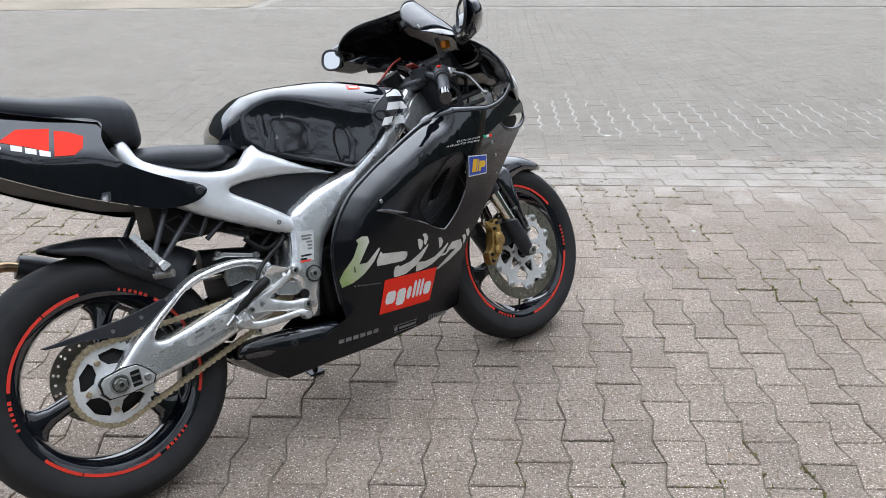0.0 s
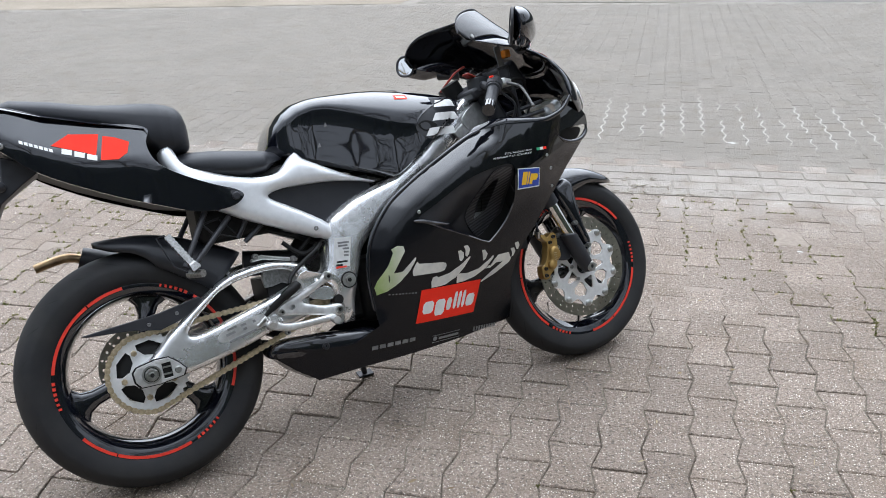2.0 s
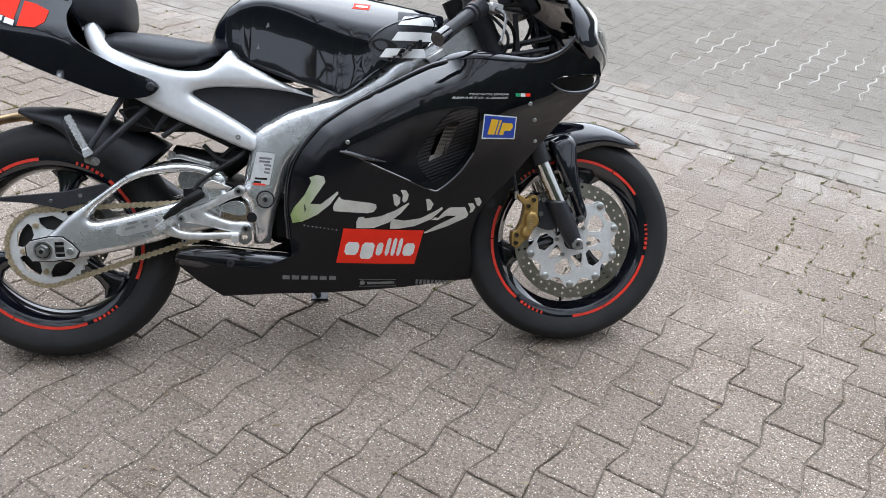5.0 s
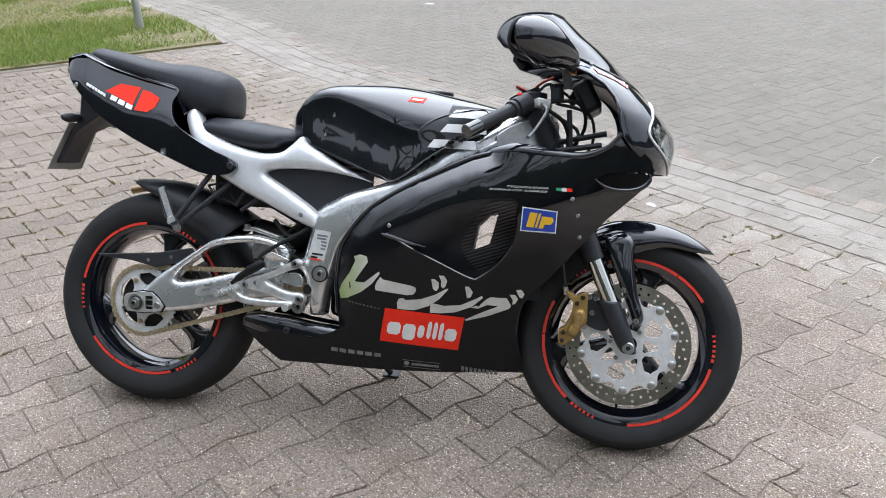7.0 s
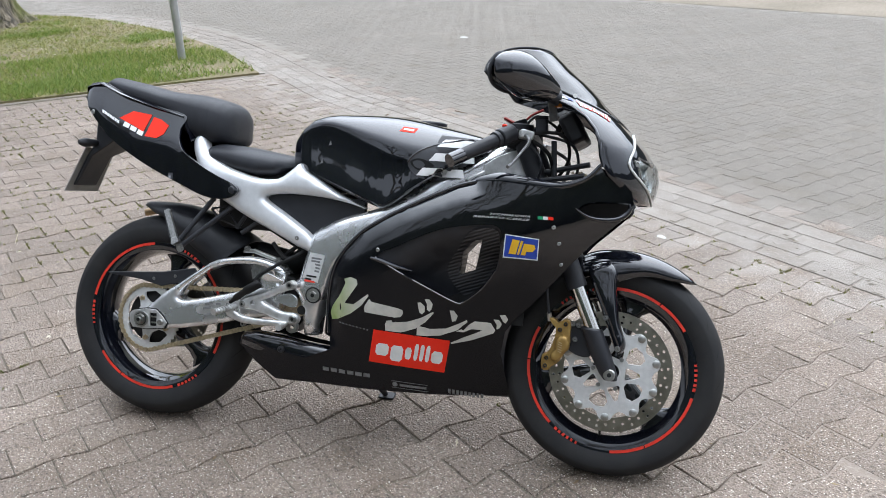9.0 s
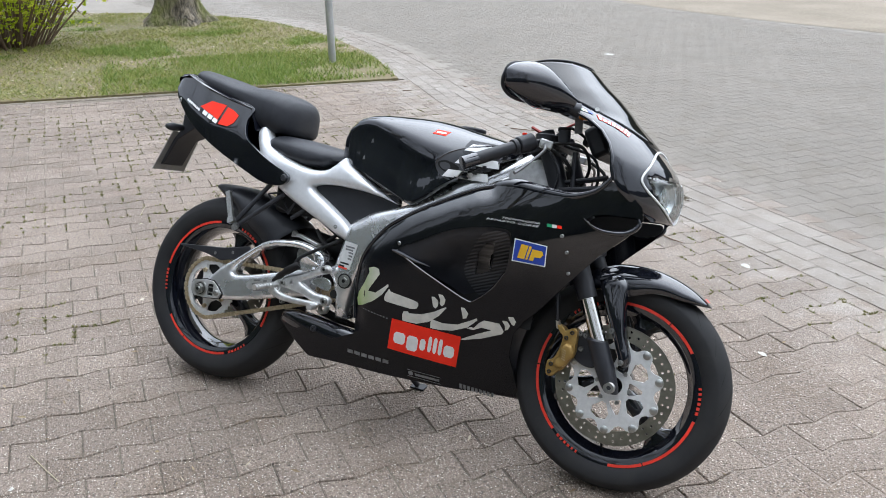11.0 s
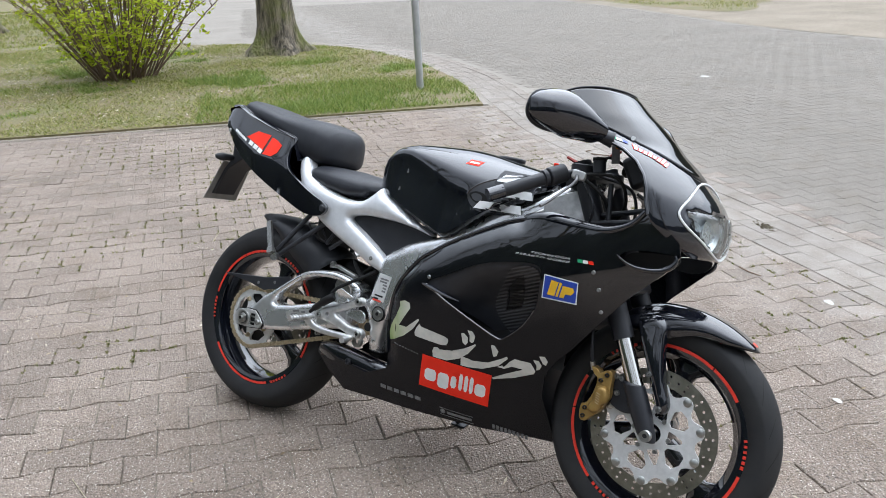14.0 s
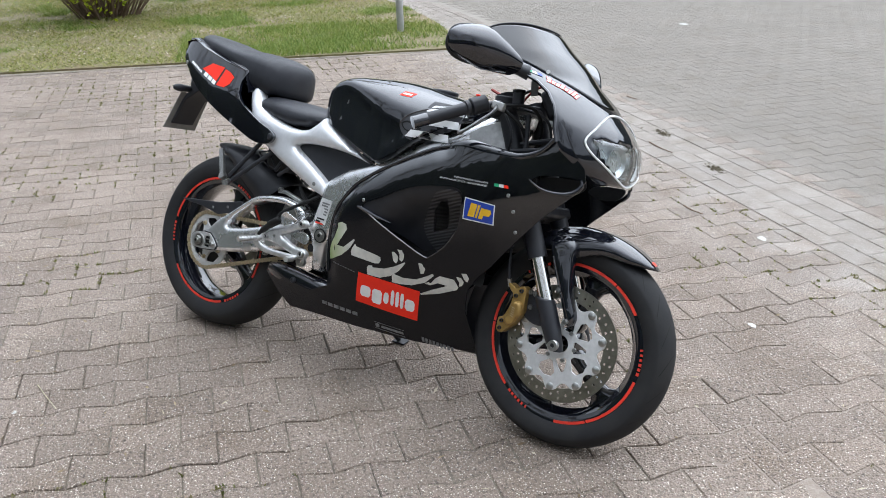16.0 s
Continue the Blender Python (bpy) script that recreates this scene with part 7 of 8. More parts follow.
strokes = (
    [(0.650, 0.488), (0.668, 0.494), (0.685, 0.490), (0.688, 0.476), (0.650, 0.422), (0.676, 0.421), (0.717, 0.453), (0.719, 0.448), (0.698, 0.420), (0.667, 0.395), (0.629, 0.376), (0.604, 0.370), (0.600, 0.391), (0.609, 0.410), (0.637, 0.444), (0.654, 0.477)],
    [(0.721, 0.440), (0.726, 0.433), (0.800, 0.422), (0.811, 0.418), (0.812, 0.409), (0.805, 0.399), (0.789, 0.396), (0.728, 0.401), (0.707, 0.403), (0.705, 0.412), (0.709, 0.423)],
    [(0.852, 0.443), (0.860, 0.444), (0.871, 0.435), (0.870, 0.420), (0.863, 0.412), (0.856, 0.417), (0.854, 0.428)],
    [(0.871, 0.454), (0.884, 0.454), (0.892, 0.442), (0.888, 0.427), (0.882, 0.421), (0.876, 0.426), (0.877, 0.441)],
    [(0.762, 0.374), (0.767, 0.385), (0.780, 0.387), (0.783, 0.382), (0.822, 0.387), (0.860, 0.402), (0.892, 0.421), (0.894, 0.418), (0.871, 0.391), (0.843, 0.370), (0.805, 0.356), (0.777, 0.356), (0.762, 0.357)],
    [(0.936, 0.429), (0.946, 0.429), (0.956, 0.415), (0.950, 0.401), (0.941, 0.398), (0.939, 0.411)],
    [(0.848, 0.373), (0.854, 0.378), (0.868, 0.376), (0.882, 0.373), (0.925, 0.378), (0.963, 0.397), (0.978, 0.406), (0.981, 0.401), (0.953, 0.375), (0.909, 0.357), (0.871, 0.352), (0.846, 0.352)],
    [(0.950, 0.372), (0.964, 0.379), (0.969, 0.376), (0.985, 0.394), (0.999, 0.404), (1.040, 0.403), (1.051, 0.383), (1.046, 0.374), (0.992, 0.351), (0.937, 0.335), (0.934, 0.338), (0.970, 0.357), (1.019, 0.380), (0.991, 0.382), (0.969, 0.371)],
    [(1.047, 0.413), (1.061, 0.413), (1.068, 0.402), (1.062, 0.390), (1.054, 0.386), (1.055, 0.399)],
    [(1.063, 0.426), (1.077, 0.428), (1.084, 0.416), (1.078, 0.404), (1.071, 0.408)])
for s in strokes:
    on_side("brush_stroke", s, M_BRUSH, "worn white brush-written character stroke")
on_side("red_sticker", [(0.730, 0.357), (0.934, 0.344), (0.914, 0.248), (0.710, 0.263)], M_RED, "red sticker with a white word shown as blocks", 0.0018)
CORNERS = ((0.730, 0.357), (0.934, 0.344), (0.914, 0.248), (0.710, 0.263))


def on_sticker(u, v):
    """A place on the red sticker: u along it, v down it, both from 0 to 1."""
    mix = lambda k: (CORNERS[0][k] * (1 - u) + CORNERS[1][k] * u) * (1 - v) + (CORNERS[3][k] * (1 - u) + CORNERS[2][k] * u) * v
    return mix(0), mix(1)


for u0, u1, v0, v1 in ((0.07, 0.24, 0.38, 0.75), (0.27, 0.43, 0.38, 0.86), (0.46, 0.54, 0.38, 0.75), (0.575, 0.625, 0.24, 0.75), (0.65, 0.70, 0.24, 0.75), (0.725, 0.775, 0.24, 0.75), (0.80, 0.945, 0.38, 0.75)):
    ru, rv = min(0.03, (u1 - u0) * 0.25), min(0.08, (v1 - v0) * 0.25)
    block = [(u0 + ru, v0), (u1 - ru, v0), (u1, v0 + rv), (u1, v1 - rv), (u1 - ru, v1), (u0 + ru, v1), (u0, v1 - rv), (u0, v0 + rv)]
    on_side("sticker_block", [on_sticker(u, v) for u, v in block], M_WHITE, "", 0.0026)
on_side("sponsor_line", [(0.768, 0.211), (0.866, 0.205), (0.866, 0.2035), (0.768, 0.2095)], M_GREYINK)
on_side("sponsor_line", [(0.768, 0.191), (0.866, 0.185), (0.866, 0.1835), (0.768, 0.1895)], M_GREYINK)
on_side("sponsor_dot", [(0.777 + 0.007 * math.cos(2 * math.pi * k / 14), 0.200 + 0.007 * math.sin(2 * math.pi * k / 14)) for k in range(14)], M_GREYINK)
on_side("sponsor_bar", [(0.790, 0.202), (0.862, 0.198), (0.862, 0.191), (0.790, 0.195)], M_GREYINK)
for k in range(6):
    x0 = 0.574 + 0.0235 * k
    on_side("sponsor_bar", [(x0, 0.231 - 0.0012 * k), (x0 + 0.018, 0.230 - 0.0012 * k), (x0 + 0.017, 0.219 - 0.0012 * k), (x0 - 0.001, 0.220 - 0.0012 * k)], M_GREYINK, "grey tyre maker's word shown as bars")
for k in range(9):
    x0 = 0.920 + 0.0108 * k
    on_side("sponsor_bar", [(x0 + 0.001, 0.199 - 0.0013 * k), (x0 + 0.008, 0.198 - 0.0013 * k), (x0 + 0.007, 0.184 - 0.0011 * k), (x0, 0.185 - 0.0011 * k)], M_GREYINK, "grey exhaust maker's word shown as bars")
for k in range(9):
    x0 = 0.632 + 0.0098 * k
    on_side("small_print", [(x0, 0.368 - 0.0016 * k), (x0 + 0.004, 0.3675 - 0.0016 * k), (x0 + 0.004, 0.3645 - 0.0016 * k), (x0, 0.365 - 0.0016 * k)], M_GREYINK)
on_side("fuel_sticker_edge", [(1.073, 0.640), (1.157, 0.633), (1.155, 0.578), (1.069, 0.580)], M_WHITE, "white edge of the blue sticker", 0.0014)
on_side("fuel_sticker", [(1.0755, 0.637), (1.1545, 0.6305), (1.1525, 0.581), (1.072, 0.583)], M_BLUE, "blue sticker with yellow shapes", 0.0022)
for shape in ([(1.083, 0.591), (1.101, 0.590), (1.110, 0.626), (1.092, 0.628)], [(1.104, 0.590), (1.109, 0.590), (1.119, 0.625), (1.113, 0.626)], [(1.113, 0.589), (1.124, 0.589), (1.127, 0.599), (1.142, 0.599), (1.149, 0.608), (1.146, 0.617), (1.121, 0.619)]):
    on_side("sticker_shape", shape, M_YELLOW, "", 0.0030)


def words(text, x0, z0, height, parent, material, length):
    """Small lettering on the fairing, in the built-in font."""
    cu = bpy.data.curves.new("lettering", "FONT")
    cu.body, cu.size, cu.shear, cu.space_character = text, height * 1.4, 0.35, 1.15
    cu.resolution_u = 2
    tmp = bpy.data.objects.new("lettering", cu)
    scene.collection.objects.link(tmp)
    me = bpy.data.meshes.new_from_object(tmp.evaluated_get(bpy.context.evaluated_depsgraph_get()))
    bpy.data.objects.remove(tmp)
    wide = max(v.co.x for v in me.vertices)
    for v in me.vertices:
        x, z = x0 + v.co.x * length / wide, z0 + v.co.y
        v.co = (x, fair_y(x, z) - 0.0014, z)
    me.materials.append(material)
    ob = new("lettering", me)
    ob.parent = parent
    return tagged(ob, "small white slanted lettering")


words("TECNOLOGIA", 1.030, 0.6850, 0.0048, right_fairing, M_WHITE, 0.102)
words("REPARTO CORSE", 0.990, 0.6765, 0.0048, right_fairing, M_WHITE, 0.142)
for x0, mat in ((1.150, M_GREEN), (1.163, M_WHITE), (1.176, M_RED)):
    on_side("flag_bar", [(x0, 0.690), (x0 + 0.012, 0.690), (x0 + 0.013, 0.682), (x0 + 0.001, 0.682)], mat, "small tricolour bar")


def on_tail(name, pts, material, label="", lift=0.0014):
    return part(name, slab(pts, lambda x, z: tail_y(x, z) - lift, 0.0007, 0.015), material, right_tail, label)


on_tail("model_badge", [(-0.112, 0.889), (-0.070, 0.911), (-0.004, 0.902), (-0.020, 0.850), (-0.048, 0.864)], M_RED, "red model badge shown as plain slanted shapes")
on_tail("model_badge", [(0.004, 0.896), (0.030, 0.889), (0.060, 0.873), (0.050, 0.847), (0.028, 0.834), (-0.012, 0.838)], M_RED, "red model badge shown as plain slanted shapes")
for k in range(7):
    a, b = -0.176 + 0.0098 * k, 0.912 - 0.0047 * k
    on_tail("badge_bar", [(a, b), (a + 0.0075, b - 0.0035), (a + 0.0075, b - 0.0115), (a, b - 0.008)], M_WHITE, "white word shown as bars")
for k in range(3):
    a, b = -0.090 + 0.026 * k, 0.879 - 0.0105 * k
    on_tail("badge_bar", [(a, b), (a + 0.021, b - 0.008), (a + 0.018, b - 0.020), (a - 0.003, b - 0.013)], M_WHITE, "white number shown as bars", 0.0022)

# matt black backing added inside the fairing to keep the vents dark
for side in (1, -1):
    bm = slab([(0.84, 0.40), (1.12, 0.40), (1.13, 0.66), (0.86, 0.66)], -0.135, 0.004, 0.05, [[(0.865, 0.475), (0.975, 0.505), (1.012, 0.630), (0.93, 0.628), (0.88, 0.56)]])
    part("vent_backing", bm if side > 0 else mirrored(bm), M_MATT, bike, "added matt black backing that keeps the vent dark")


# ---- paving: wavy concrete stones in running bond, gutter bricks, road ----
STONE_W, STONE_L, WAVE = 0.126, 0.1972, 0.0105
DRIFT, SHEAR = -0.026, 0.08


def joint(k, m):
    """Where the cross joint m of column k starts."""
    y = 1.294 + SHEAR * STONE_W * k + STONE_L * (m + 0.5 * (k % 2))
    return (-0.195 + STONE_W * k + DRIFT * (y - 1.3), y)


def stone_outline(n=4):
    """One stone, from its lower left corner: wavy sides, plain ends."""
    gap_ = 0.0021
    left, right = [], []
    for i in range(n + 1):
        v = i / n
        y = gap_ + (STONE_L - 2 * gap_) * v
        left.append((DRIFT * y - WAVE * math.cos(2 * math.pi * v) + gap_, y))
        right.append((STONE_W + DRIFT * y + WAVE * math.cos(2 * math.pi * v) - gap_, y + SHEAR * STONE_W))
    return left + right[::-1]


def stone_parts(ring, inset=0.0032, drop=0.003, deep=0.02):
    cx, cy = sum(q[0] for q in ring) / len(ring), sum(q[1] for q in ring) / len(ring)
    small = []
    for i, (x, y) in enumerate(ring):
        d = Vector((cx - x, cy - y)).normalized() * inset
        small.append((x + d.x, y + d.y))
    verts = [(x, y, 0.0) for x, y in small] + [(x, y, -drop) for x, y in ring] + [(x, y, -deep) for x, y in ring]
    n = len(ring)
    faces = [tuple(range(n - 1, -1, -1))]
    for i in range(n):
        j = (i + 1) % n
        faces.append((i, j, n + j, n + i))
        faces.append((n + i, n + j, 2 * n + j, 2 * n + i))
    return np.array(verts), faces


GUT_X = [-14, -11.9, -11.1, -9.9, -8.7, -7.5, -6.5, -5.5, -4.5, 0, 7, 12]
GUT_Y = [1.0, 2.58, 3.22, 3.70, 3.92, 4.02, 4.00, 3.93, 3.87, 4.25, 4.88, 5.33]
gutter_y = lambda x: float(np.interp(x, GUT_X, GUT_Y))
far_edge = [(q[0], q[1]) for q in verge]
far_y = lambda x: float(np.interp(x, [q[0] for q in far_edge], [q[1] for q in far_edge]))
GUT_W = 0.47

# beds below the stones
def bed(name, xr, yr, step, low, high, freq, material, label, category, keep):
    """Joint sand of uneven height: some joints are washed out, some full."""
    xs, ys = np.arange(*xr, step), np.arange(*yr, step)
    verts, faces, index = [], [], {}
    for i, x in enumerate(xs):
        for j, y in enumerate(ys):
            f = min(max(0.5 + 0.75 * noise.noise((x * freq, y * freq, 7.0)) + 0.45 * noise.noise((x * freq * 4, y * freq * 4, 2.0)), 0.0), 1.0)
            index[i, j] = len(verts)
            verts.append((x, y, low + (high - low) * f))
    for i in range(len(xs) - 1):
        for j in range(len(ys) - 1):
            if keep(xs[i], ys[j]):
                faces.append((index[i, j], index[i + 1, j], index[i + 1, j + 1], index[i, j + 1]))
    me = bpy.data.meshes.new(name)
    me.from_pydata(verts, [], faces)
    me.materials.append(material)
    return tagged(new(name, me), label, category, kind="structure")


# towards the gutter the joints are full of pale sand
sanded = lambda x, y: y > gutter_y(x) - 1.0 - 0.4 * min(1.0, max(0.0, (x + 2.0) / 2.5)) + 0.5 * noise.noise((x * 0.9, y * 0.9, 3.0)) + 0.12 * noise.noise((x * 4, y * 4, 8.0))
bed("paving_bed", (-5.8, 6.0), (-2.0, 5.0), 0.045, -0.0085, -0.0026, 1.7, M_BED, "sandy joints of the parking strip, partly washed out", "paving", lambda x, y: not sanded(x, y))
M_ROADBED = ground_surface("pale_joint_sand", (0.245, 0.218, 0.184), (0.190, 0.168, 0.141), (0.29, 0.259, 0.222), 1.2, 60)
M_FULLJOINT = ground_surface("stone_coloured_joint_sand", (0.245, 0.200, 0.162), (0.195, 0.158, 0.126), (0.29, 0.245, 0.205), 1.2, 60)
bed("sanded_bed", (-5.8, 6.0), (1.4, 5.0), 0.045, -0.0040, -0.0014, 1.7, M_FULLJOINT, "pale sand filling the joints along the gutter", "paving", lambda x, y: sanded(x, y) and y < gutter_y(x) + 0.1)
road_low = [(x, gutter_y(x) + 0.05) for x in (12, 7, 3, 0, -4.5, -5.5)] + [(x, gutter_y(x) - 1.0) for x in (-6.0, -7.5, -8.7, -9.9, -11.1, -11.9, -14)]
sheet("road", [(60, 9.5), *road_low, (-60, -12), (-60, 10.5), (-24, 10.6), (-10, 11.5), (-3, 13.5), (2, 14.5), (8, 15.5), (60, 27)], -0.0024, M_ROADBED, "pale paved street with sanded joints", "road")

rnd = random.Random(7)
ring = stone_outline()
BASE, FACES = stone_parts(ring)


def paving_mesh(name):
    me = bpy.data.meshes.new(name)
    me.from_pydata([tuple(v) for v in BASE], [], FACES)
    me.materials.append(M_STONE)
    return me


pavement = tagged(new("pavement"), "wavy interlocking grey concrete pavers with sandy joints", "paving", kind="structure")
STONE_MESH = paving_mesh("paver")
loose, road_stones = [], []
single = 0
for k in range(-190, 80):
    for m in range(-30, 75):
        x, y = joint(k, m)
        cx, cy = x + STONE_W / 2, y + STONE_L / 2
        g = gutter_y(cx)
        lift = rnd.gauss(0, 0.0011)
        tilt = (rnd.gauss(0, 0.005), rnd.gauss(0, 0.004))
        if -5.66 < cx < 5.2 and -1.8 < cy and y + STONE_L + 0.02 < g:
            if -0.95 < cx < 1.15 and 1.0 < cy < 2.75 and single < 300:
                ob = new("paver", STONE_MESH)
                ob.parent = pavement
                ob.matrix_basis = Matrix.Translation((x, y, lift)) @ Euler((tilt[0] * 0.6, tilt[1] * 0.6, 0)).to_matrix().to_4x4()
                single += 1
            else:
                loose.append((x, y, lift, tilt))
        elif cx > -22 and cx < 9 and g + GUT_W + 0.02 < y and y + STONE_L < far_y(cx) - 0.03:
            road_stones.append((x, y, lift * 0.25, (tilt[0] * 0.3, tilt[1] * 0.3)))


def many(name, rows, base, faces, material, label):
    nb = len(base)
    allv = np.empty((nb * len(rows), 3))
    allf = []
    mid = base[:, :2].mean(0)
    for i, (x, y, z, t) in enumerate(rows):
        v = base + (x, y, z)
        v[:, 2] += (base[:, 0] - mid[0]) * t[1] + (base[:, 1] - mid[1]) * t[0]
        allv[i * nb:(i + 1) * nb] = v
        allf += [tuple(q + i * nb for q in f) for f in faces]
    me = bpy.data.meshes.new(name)
    me.from_pydata(allv.tolist(), [], allf)
    me.materials.append(material)
    return tagged(new(name, me), label, kind="stuff")


rest = many("pavers", loose, BASE, FACES, M_STONE, "wavy interlocking concrete pavers further off")
rest.parent = pavement
RB, RF = stone_parts(ring, 0.0025, 0.0012, 0.012)
rest = many("road_pavers", road_stones, RB, RF, M_ROADSTONE, "pale wavy concrete pavers of the street")
tagged(rest, category="paving")


def trimmed(ring_, below, keep_low):
    """The part of a stone on one side of the gutter's edge."""
    out = []
    side = lambda q: (below(q[0]) - q[1]) * (1 if keep_low else -1)
    for a, b in zip(ring_, ring_[1:] + ring_[:1]):
        sa, sb = side(a), side(b)
        if sa >= 0:
            out.append(a)
        if sa * sb < 0:
            t = sa / (sa - sb)
            out.append((a[0] + (b[0] - a[0]) * t, a[1] + (b[1] - a[1]) * t))
    return out


cut_verts, cut_faces = [], []
for k in range(-44, 44):
    for m in range(5, 24):
        x, y = joint(k, m)
        cx = x + STONE_W / 2
        g = gutter_y(cx)
        for low, edge, hit in ((True, lambda q: gutter_y(q) - 0.006, y < g - 0.03 and y + STONE_L + 0.02 >= g), (False, lambda q: gutter_y(q) + GUT_W + 0.006, y <= g + GUT_W + 0.02 and y + STONE_L > g + GUT_W + 0.03)):
            if hit and -5.6 < cx < 5.2:
                piece = trimmed([(px + x, py + y) for px, py in ring], edge, low)
                if len(piece) < 3:
                    continue
                v, f = stone_parts(piece)
                i = len(cut_verts)
                cut_verts += v.tolist()
                cut_faces += [tuple(q + i for q in w) for w in f]
me = bpy.data.meshes.new("cut_pavers")
me.from_pydata(cut_verts, [], cut_faces)
me.materials.append(M_STONE)
cuts = tagged(new("cut_pavers", me), "pavers cut to fit along the gutter", kind="stuff")
cuts.parent = pavement

# pale sand left in the long wavy joints just beyond the gutter
verts, faces = [], []
for k in range(-4, 34):
    if rnd.random() < 0.12:
        continue
    y0 = gutter_y(joint(k, 18)[0]) + GUT_W + rnd.uniform(0.45, 0.7)
    y1 = y0 + rnd.uniform(0.75, 1.25)
    xa, ya = joint(k, 16)
    n = int((y1 - y0) / 0.016)
    for i in range(n + 1):
        y = y0 + (y1 - y0) * i / n
        u = ((y - ya) / STONE_L) % 1.0
        x = xa + DRIFT * (y - ya) - WAVE * math.cos(2 * math.pi * u)
        w = 0.0042 * min(1.0, 0.25 + 3 * noise.noise((k * 3.1, y * 2.5, 1.0)) ** 2 + math.sin(math.pi * i / n))
        verts += [(x - w, y, 0.0022), (x + w, y, 0.0022)]
        if i and noise.noise((k * 5.3, y * 4.0, 6.0)) > -0.28:
            j = len(verts)
            faces.append((j - 4, j - 3, j - 1, j - 2))
M_WASHED = ground_surface("washed_sand", (0.414, 0.383, 0.338), (0.342, 0.315, 0.275), (0.486, 0.450, 0.405), 3.0, 90)
me = bpy.data.meshes.new("joint_sand")
me.from_pydata(verts, [], faces)
me.materials.append(M_WASHED)
tagged(new("joint_sand", me), "pale washed sand in the wavy joints of the street", "sand", kind="stuff")

# gutter: four rows of bricks
gutter = tagged(new("gutter"), "shallow gutter of pale concrete bricks between paving and street", "gutter", kind="structure")
bl, bw = 0.222, GUT_W / 4
brick_ring = [(0.004, 0.003), (bl - 0.004, 0.003), (bl - 0.004, bw - 0.003), (0.004, bw - 0.003)]
GB, GF = stone_parts(brick_ring, 0.004, 0.004, 0.02)
me = bpy.data.meshes.new("gutter_brick")
me.from_pydata([tuple(v) for v in GB], [], GF)
me.materials.append(M_GUTTER)
for row in range(4):
    x = -12.6 + (bl / 2 if row % 2 else 0.0)
    while x < 6.0:
        y = gutter_y(x) + row * bw
        d = math.atan2(gutter_y(x + bl) - gutter_y(x), bl)
        if -12.5 < x < 5.5:
            ob = new("gutter_brick", me)
            ob.parent = gutter
            ob.matrix_basis = Matrix.Translation((x, y, (0.0012, 0.0002, 0.0, 0.0012)[row] + rnd.gauss(0, 0.0009))) @ Matrix.Rotation(d, 4, "Z")
        x += bl * math.cos(d)

# ---- litter of the ground: moss in joints, straws, pale droppings ----
M_MOSS = blade_surface("joint_moss", (0.10, 0.12, 0.03), (0.20, 0.19, 0.07), (0.26, 0.23, 0.12))
verts, faces = [], []
for _ in range(15000):
    k, m = rnd.randint(-44, 40), rnd.randint(-14, 14)
    x0, y0 = joint(k, m)
    if noise.noise((x0 * 0.8, y0 * 0.8, 4.0)) < -0.02 + 0.12 * (x0 > -0.5):
        continue
    u = rnd.random()
    if rnd.random() < 0.6:
        y = y0 + u * STONE_L
        x = x0 + DRIFT * (y - y0) - WAVE * math.cos(2 * math.pi * u)
    else:
        x, y = x0 + u * STONE_W, y0 + SHEAR * STONE_W * u
    if x < -5.6 or y > gutter_y(x) - 0.02:
        continue
    for _ in range(rnd.randint(2, 6)):
        a = rnd.uniform(0, 6.283)
        px, py, s = x + rnd.gauss(0, 0.004), y + rnd.gauss(0, 0.004), rnd.uniform(0.004, 0.011)
        i = len(verts)
        verts += [(px - s * math.cos(a), py - s * math.sin(a), -0.008), (px + s * math.cos(a), py + s * math.sin(a), -0.008), (px + rnd.gauss(0, 0.004), py + rnd.gauss(0, 0.004), rnd.uniform(0.002, 0.010))]
        faces.append((i, i + 1, i + 2))
me = bpy.data.meshes.new("moss")
me.from_pydata(verts, [], faces)
me.materials.append(M_MOSS)
tagged(new("moss", me), "thin yellowish moss and weeds in the paving joints", "moss", kind="stuff")

for a, b, r in (((-0.37, 1.14), (-0.21, 1.225), 0.0016), ((-1.7, 0.9), (-1.62, 1.02), 0.0015), ((1.42, 2.92), (1.50, 2.90), 0.0018), ((-2.6, 1.5), (-2.45, 1.47), 0.0015), ((-1.35, 1.05), (-1.28, 1.16), 0.0012)):
    bm = bmesh.new()
    tube(bm, [(*a, 0.003), ((a[0] + b[0]) / 2 + 0.004, (a[1] + b[1]) / 2, 0.005), (*b, 0.003)], r, 6)
    tagged(part("straw", bm, M_STRAW), "dry pale straw lying on the pavers", "straw", "straws on the pavers")
# crumbs of leaf, bud scales and straw over the paving, thickest along the kerb
verts, faces = [], []
for _ in range(5200):
    x = -5.62 + min(rnd.expovariate(0.8), 7.5) if rnd.random() < 0.75 else rnd.uniform(-5.6, 3.0)
    y = rnd.uniform(-1.5, 3.95)
    if y > gutter_y(x) or noise.noise((x * 1.1, y * 1.1, 9.0)) < rnd.uniform(-0.4, 0.35):
        continue
    a, u, v = rnd.uniform(0, 6.283), rnd.uniform(0.004, 0.018), rnd.uniform(0.0015, 0.004)
    c, w = math.cos(a), math.sin(a)
    z = 0.0025
    i = len(verts)
    verts += [(x - c * u, y - w * u, z), (x - w * v, y + c * v, z + v), (x + c * u, y + w * u, z + rnd.uniform(0, 0.004)), (x + w * v, y - c * v, z)]
    faces += [(i, i + 1, i + 2), (i, i + 2, i + 3)]
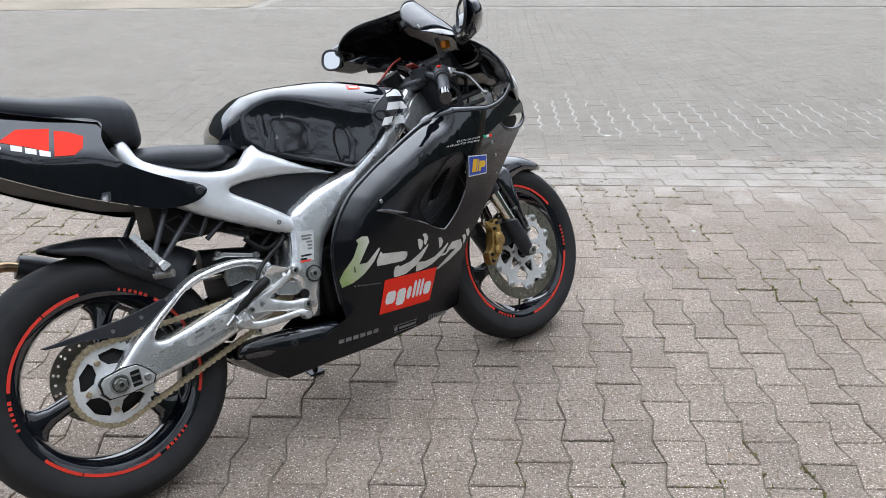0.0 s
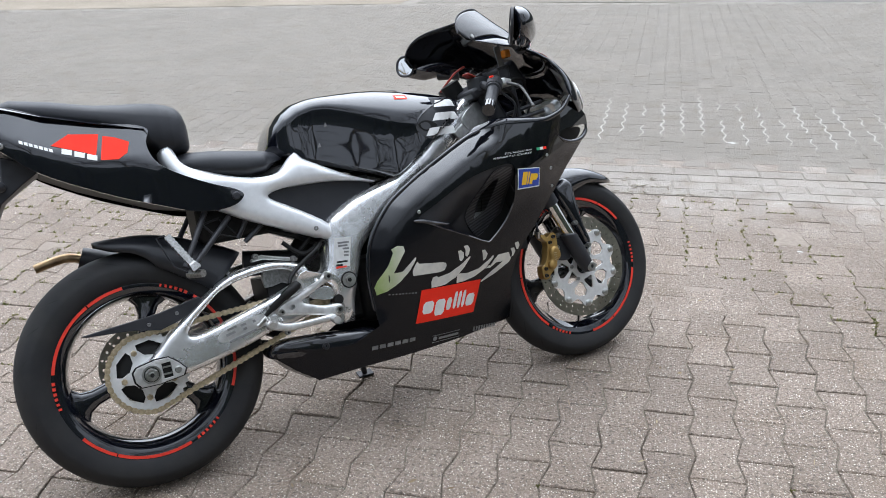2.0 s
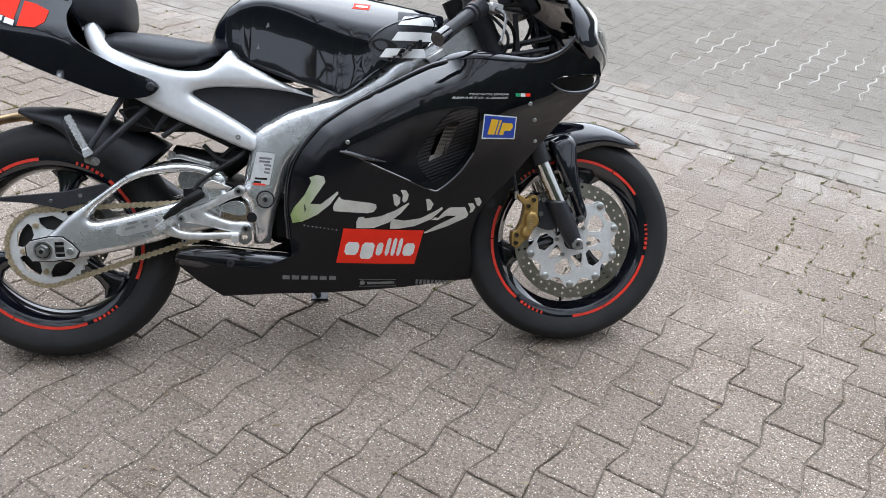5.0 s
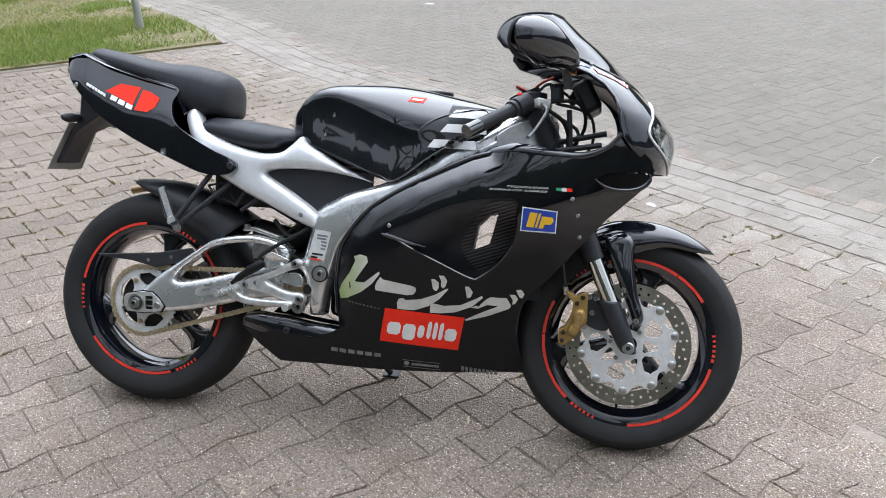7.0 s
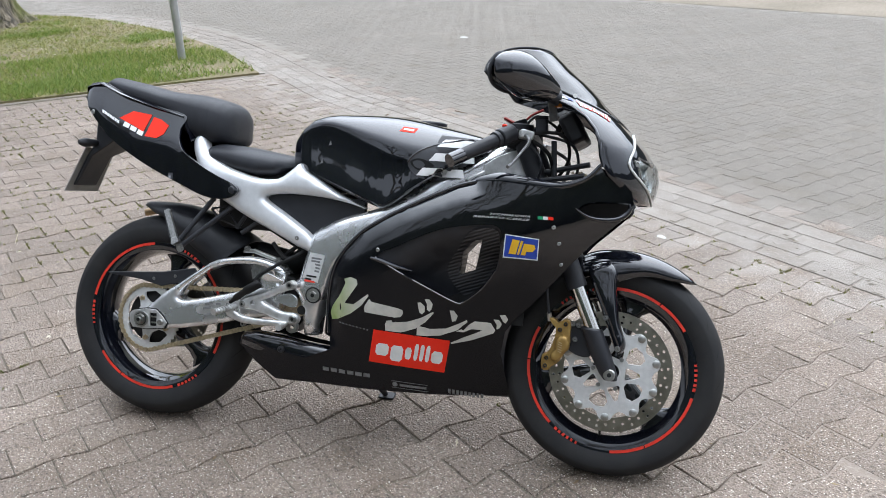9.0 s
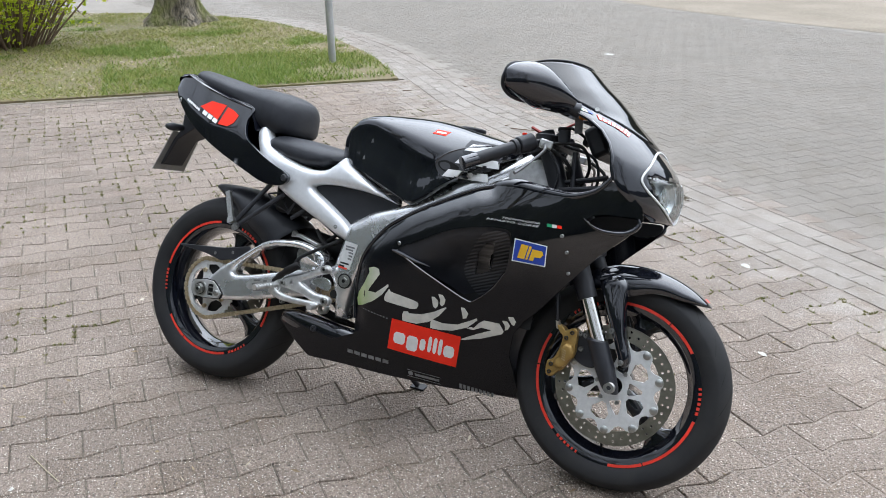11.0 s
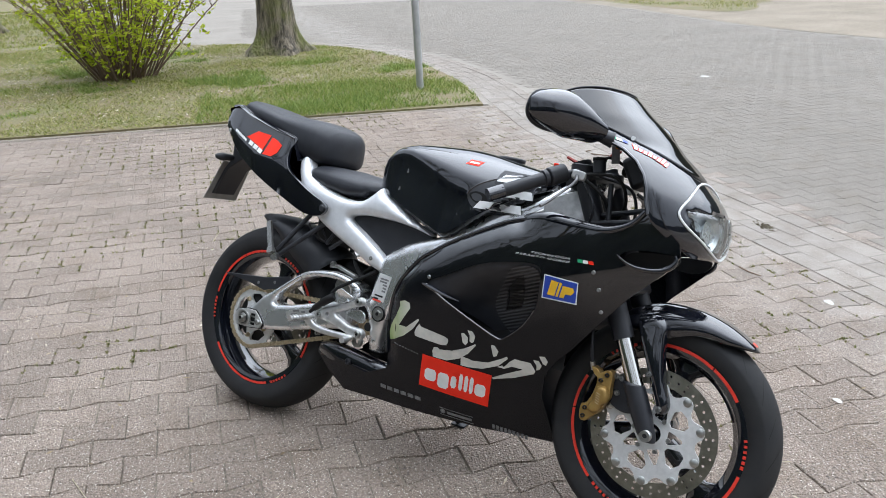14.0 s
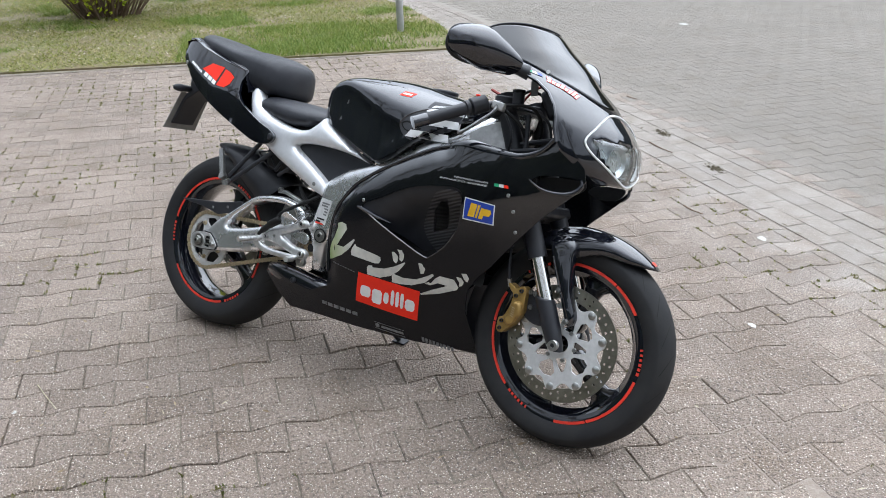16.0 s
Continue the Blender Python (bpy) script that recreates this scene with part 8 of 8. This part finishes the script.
M_CRUMB = blade_surface("leaf_crumb", (0.16, 0.11, 0.06), (0.36, 0.28, 0.17), (0.60, 0.54, 0.42))
me = bpy.data.meshes.new("leaf_litter")
me.from_pydata(verts, [], faces)
me.materials.append(M_CRUMB)
tagged(new("leaf_litter", me), "scattered dry leaf crumbs and straw on the pavers", "litter", kind="stuff")
M_PALE = surface("dried_dropping", (0.52, 0.50, 0.46), (0.40, 0.38, 0.34), 0.9, scale=120, bump=0.3)
for x, y, r in ((-0.825, 4.005, 0.034), (-0.22, 1.105, 0.010), (0.24, 2.95, 0.012), (-0.14, 3.54, 0.02), (-6.33, 6.5, 0.07), (1.09, 3.69, 0.014), (0.87, 5.35, 0.03)):
    bm = bmesh.new()
    c = bm.verts.new((x, y, 0.0050))
    ringv = [bm.verts.new((x + r * rnd.uniform(0.6, 1.1) * math.cos(2 * math.pi * k / 11), y + 0.7 * r * rnd.uniform(0.6, 1.1) * math.sin(2 * math.pi * k / 11), 0.0028)) for k in range(11)]
    for k in range(11):
        bm.faces.new((c, ringv[k], ringv[(k + 1) % 11]))
    tagged(part("pale_spot", bm, M_PALE), "dried pale dropping on the pavers", "spot", "spots on the pavers")

# dark leaf debris and twigs washed into the gutter
rnd = random.Random(19)
verts, faces = [], []
for _ in range(2600):
    x = rnd.uniform(-5.5, 4.5)
    y = gutter_y(x) + rnd.choice((0.0, 0.117, 0.235, 0.35, 0.47)) + rnd.gauss(0, 0.02)
    if noise.noise((x * 1.6, y * 2.0, 12.0)) < rnd.uniform(0.0, 0.45):
        continue
    a, u, v = rnd.uniform(0, 6.283) if rnd.random() < 0.4 else rnd.gauss(0.09, 0.3), rnd.uniform(0.006, 0.030), rnd.uniform(0.002, 0.005)
    c, w = math.cos(a), math.sin(a)
    i = len(verts)
    verts += [(x - c * u, y - w * u, 0.0045), (x - w * v, y + c * v, 0.006), (x + c * u, y + w * u, 0.0045 + rnd.uniform(0, 0.004)), (x + w * v, y - c * v, 0.0045)]
    faces += [(i, i + 1, i + 2), (i, i + 2, i + 3)]
M_DEBRIS = blade_surface("dark_leaf_debris", (0.075, 0.060, 0.038), (0.14, 0.115, 0.075), (0.22, 0.19, 0.13))
me = bpy.data.meshes.new("gutter_debris")
me.from_pydata(verts, [], faces)
me.materials.append(M_DEBRIS)
tagged(new("gutter_debris", me), "dark leaf debris and twigs washed into the gutter", "litter", kind="stuff")
for x, y, r in ((-1.75, 4.3, 0.07), (-2.45, 4.34, 0.06)):
    verts, faces = [], []
    for _ in range(110):
        d, a = abs(rnd.gauss(0, 0.5)) * r, rnd.uniform(0, 6.283)
        px, py, u, b = x + 1.5 * d * math.cos(a), y + 0.6 * d * math.sin(a), rnd.uniform(0.004, 0.014), rnd.uniform(0, 6.283)
        i = len(verts)
        verts += [(px - u * math.cos(b), py - u * math.sin(b), 0.0035), (px - 0.3 * u, py + 0.4 * u, 0.0055 + rnd.uniform(0, 0.008)), (px + u * math.cos(b), py + u * math.sin(b), 0.004)]
        faces.append((i, i + 1, i + 2))
    me = bpy.data.meshes.new("dirt_patch")
    me.from_pydata(verts, [], faces)
    me.materials.append(M_DEBRIS)
    tagged(new("dirt_patch", me), "dark crumbs of soil and weed in a worn spot of the gutter", "litter", kind="stuff")
for a, b in (((-3.53, 4.06), (-3.39, 4.21)), ((-5.16, 4.31), (-5.09, 4.33)), ((-3.61, 4.05), (-3.63, 4.1)), ((-3.43, 4.54), (-3.31, 4.57)), ((-5.15, 3.73), (-5.13, 3.81)), ((-1.28, 3.87), (-1.15, 3.9)), ((-2.31, 4.18), (-2.07, 4.21))):
    bm = bmesh.new()
    tube(bm, [(*a, 0.006), ((a[0] + b[0]) / 2 + 0.01, (a[1] + b[1]) / 2 - 0.012, 0.008), (*b, 0.006)], [0.004, 0.0035, 0.002], 6, 3)
    tagged(part("twig", bm, M_TWIG), "thin dark dry twig lying on the paving", "twig", "twigs on the paving")
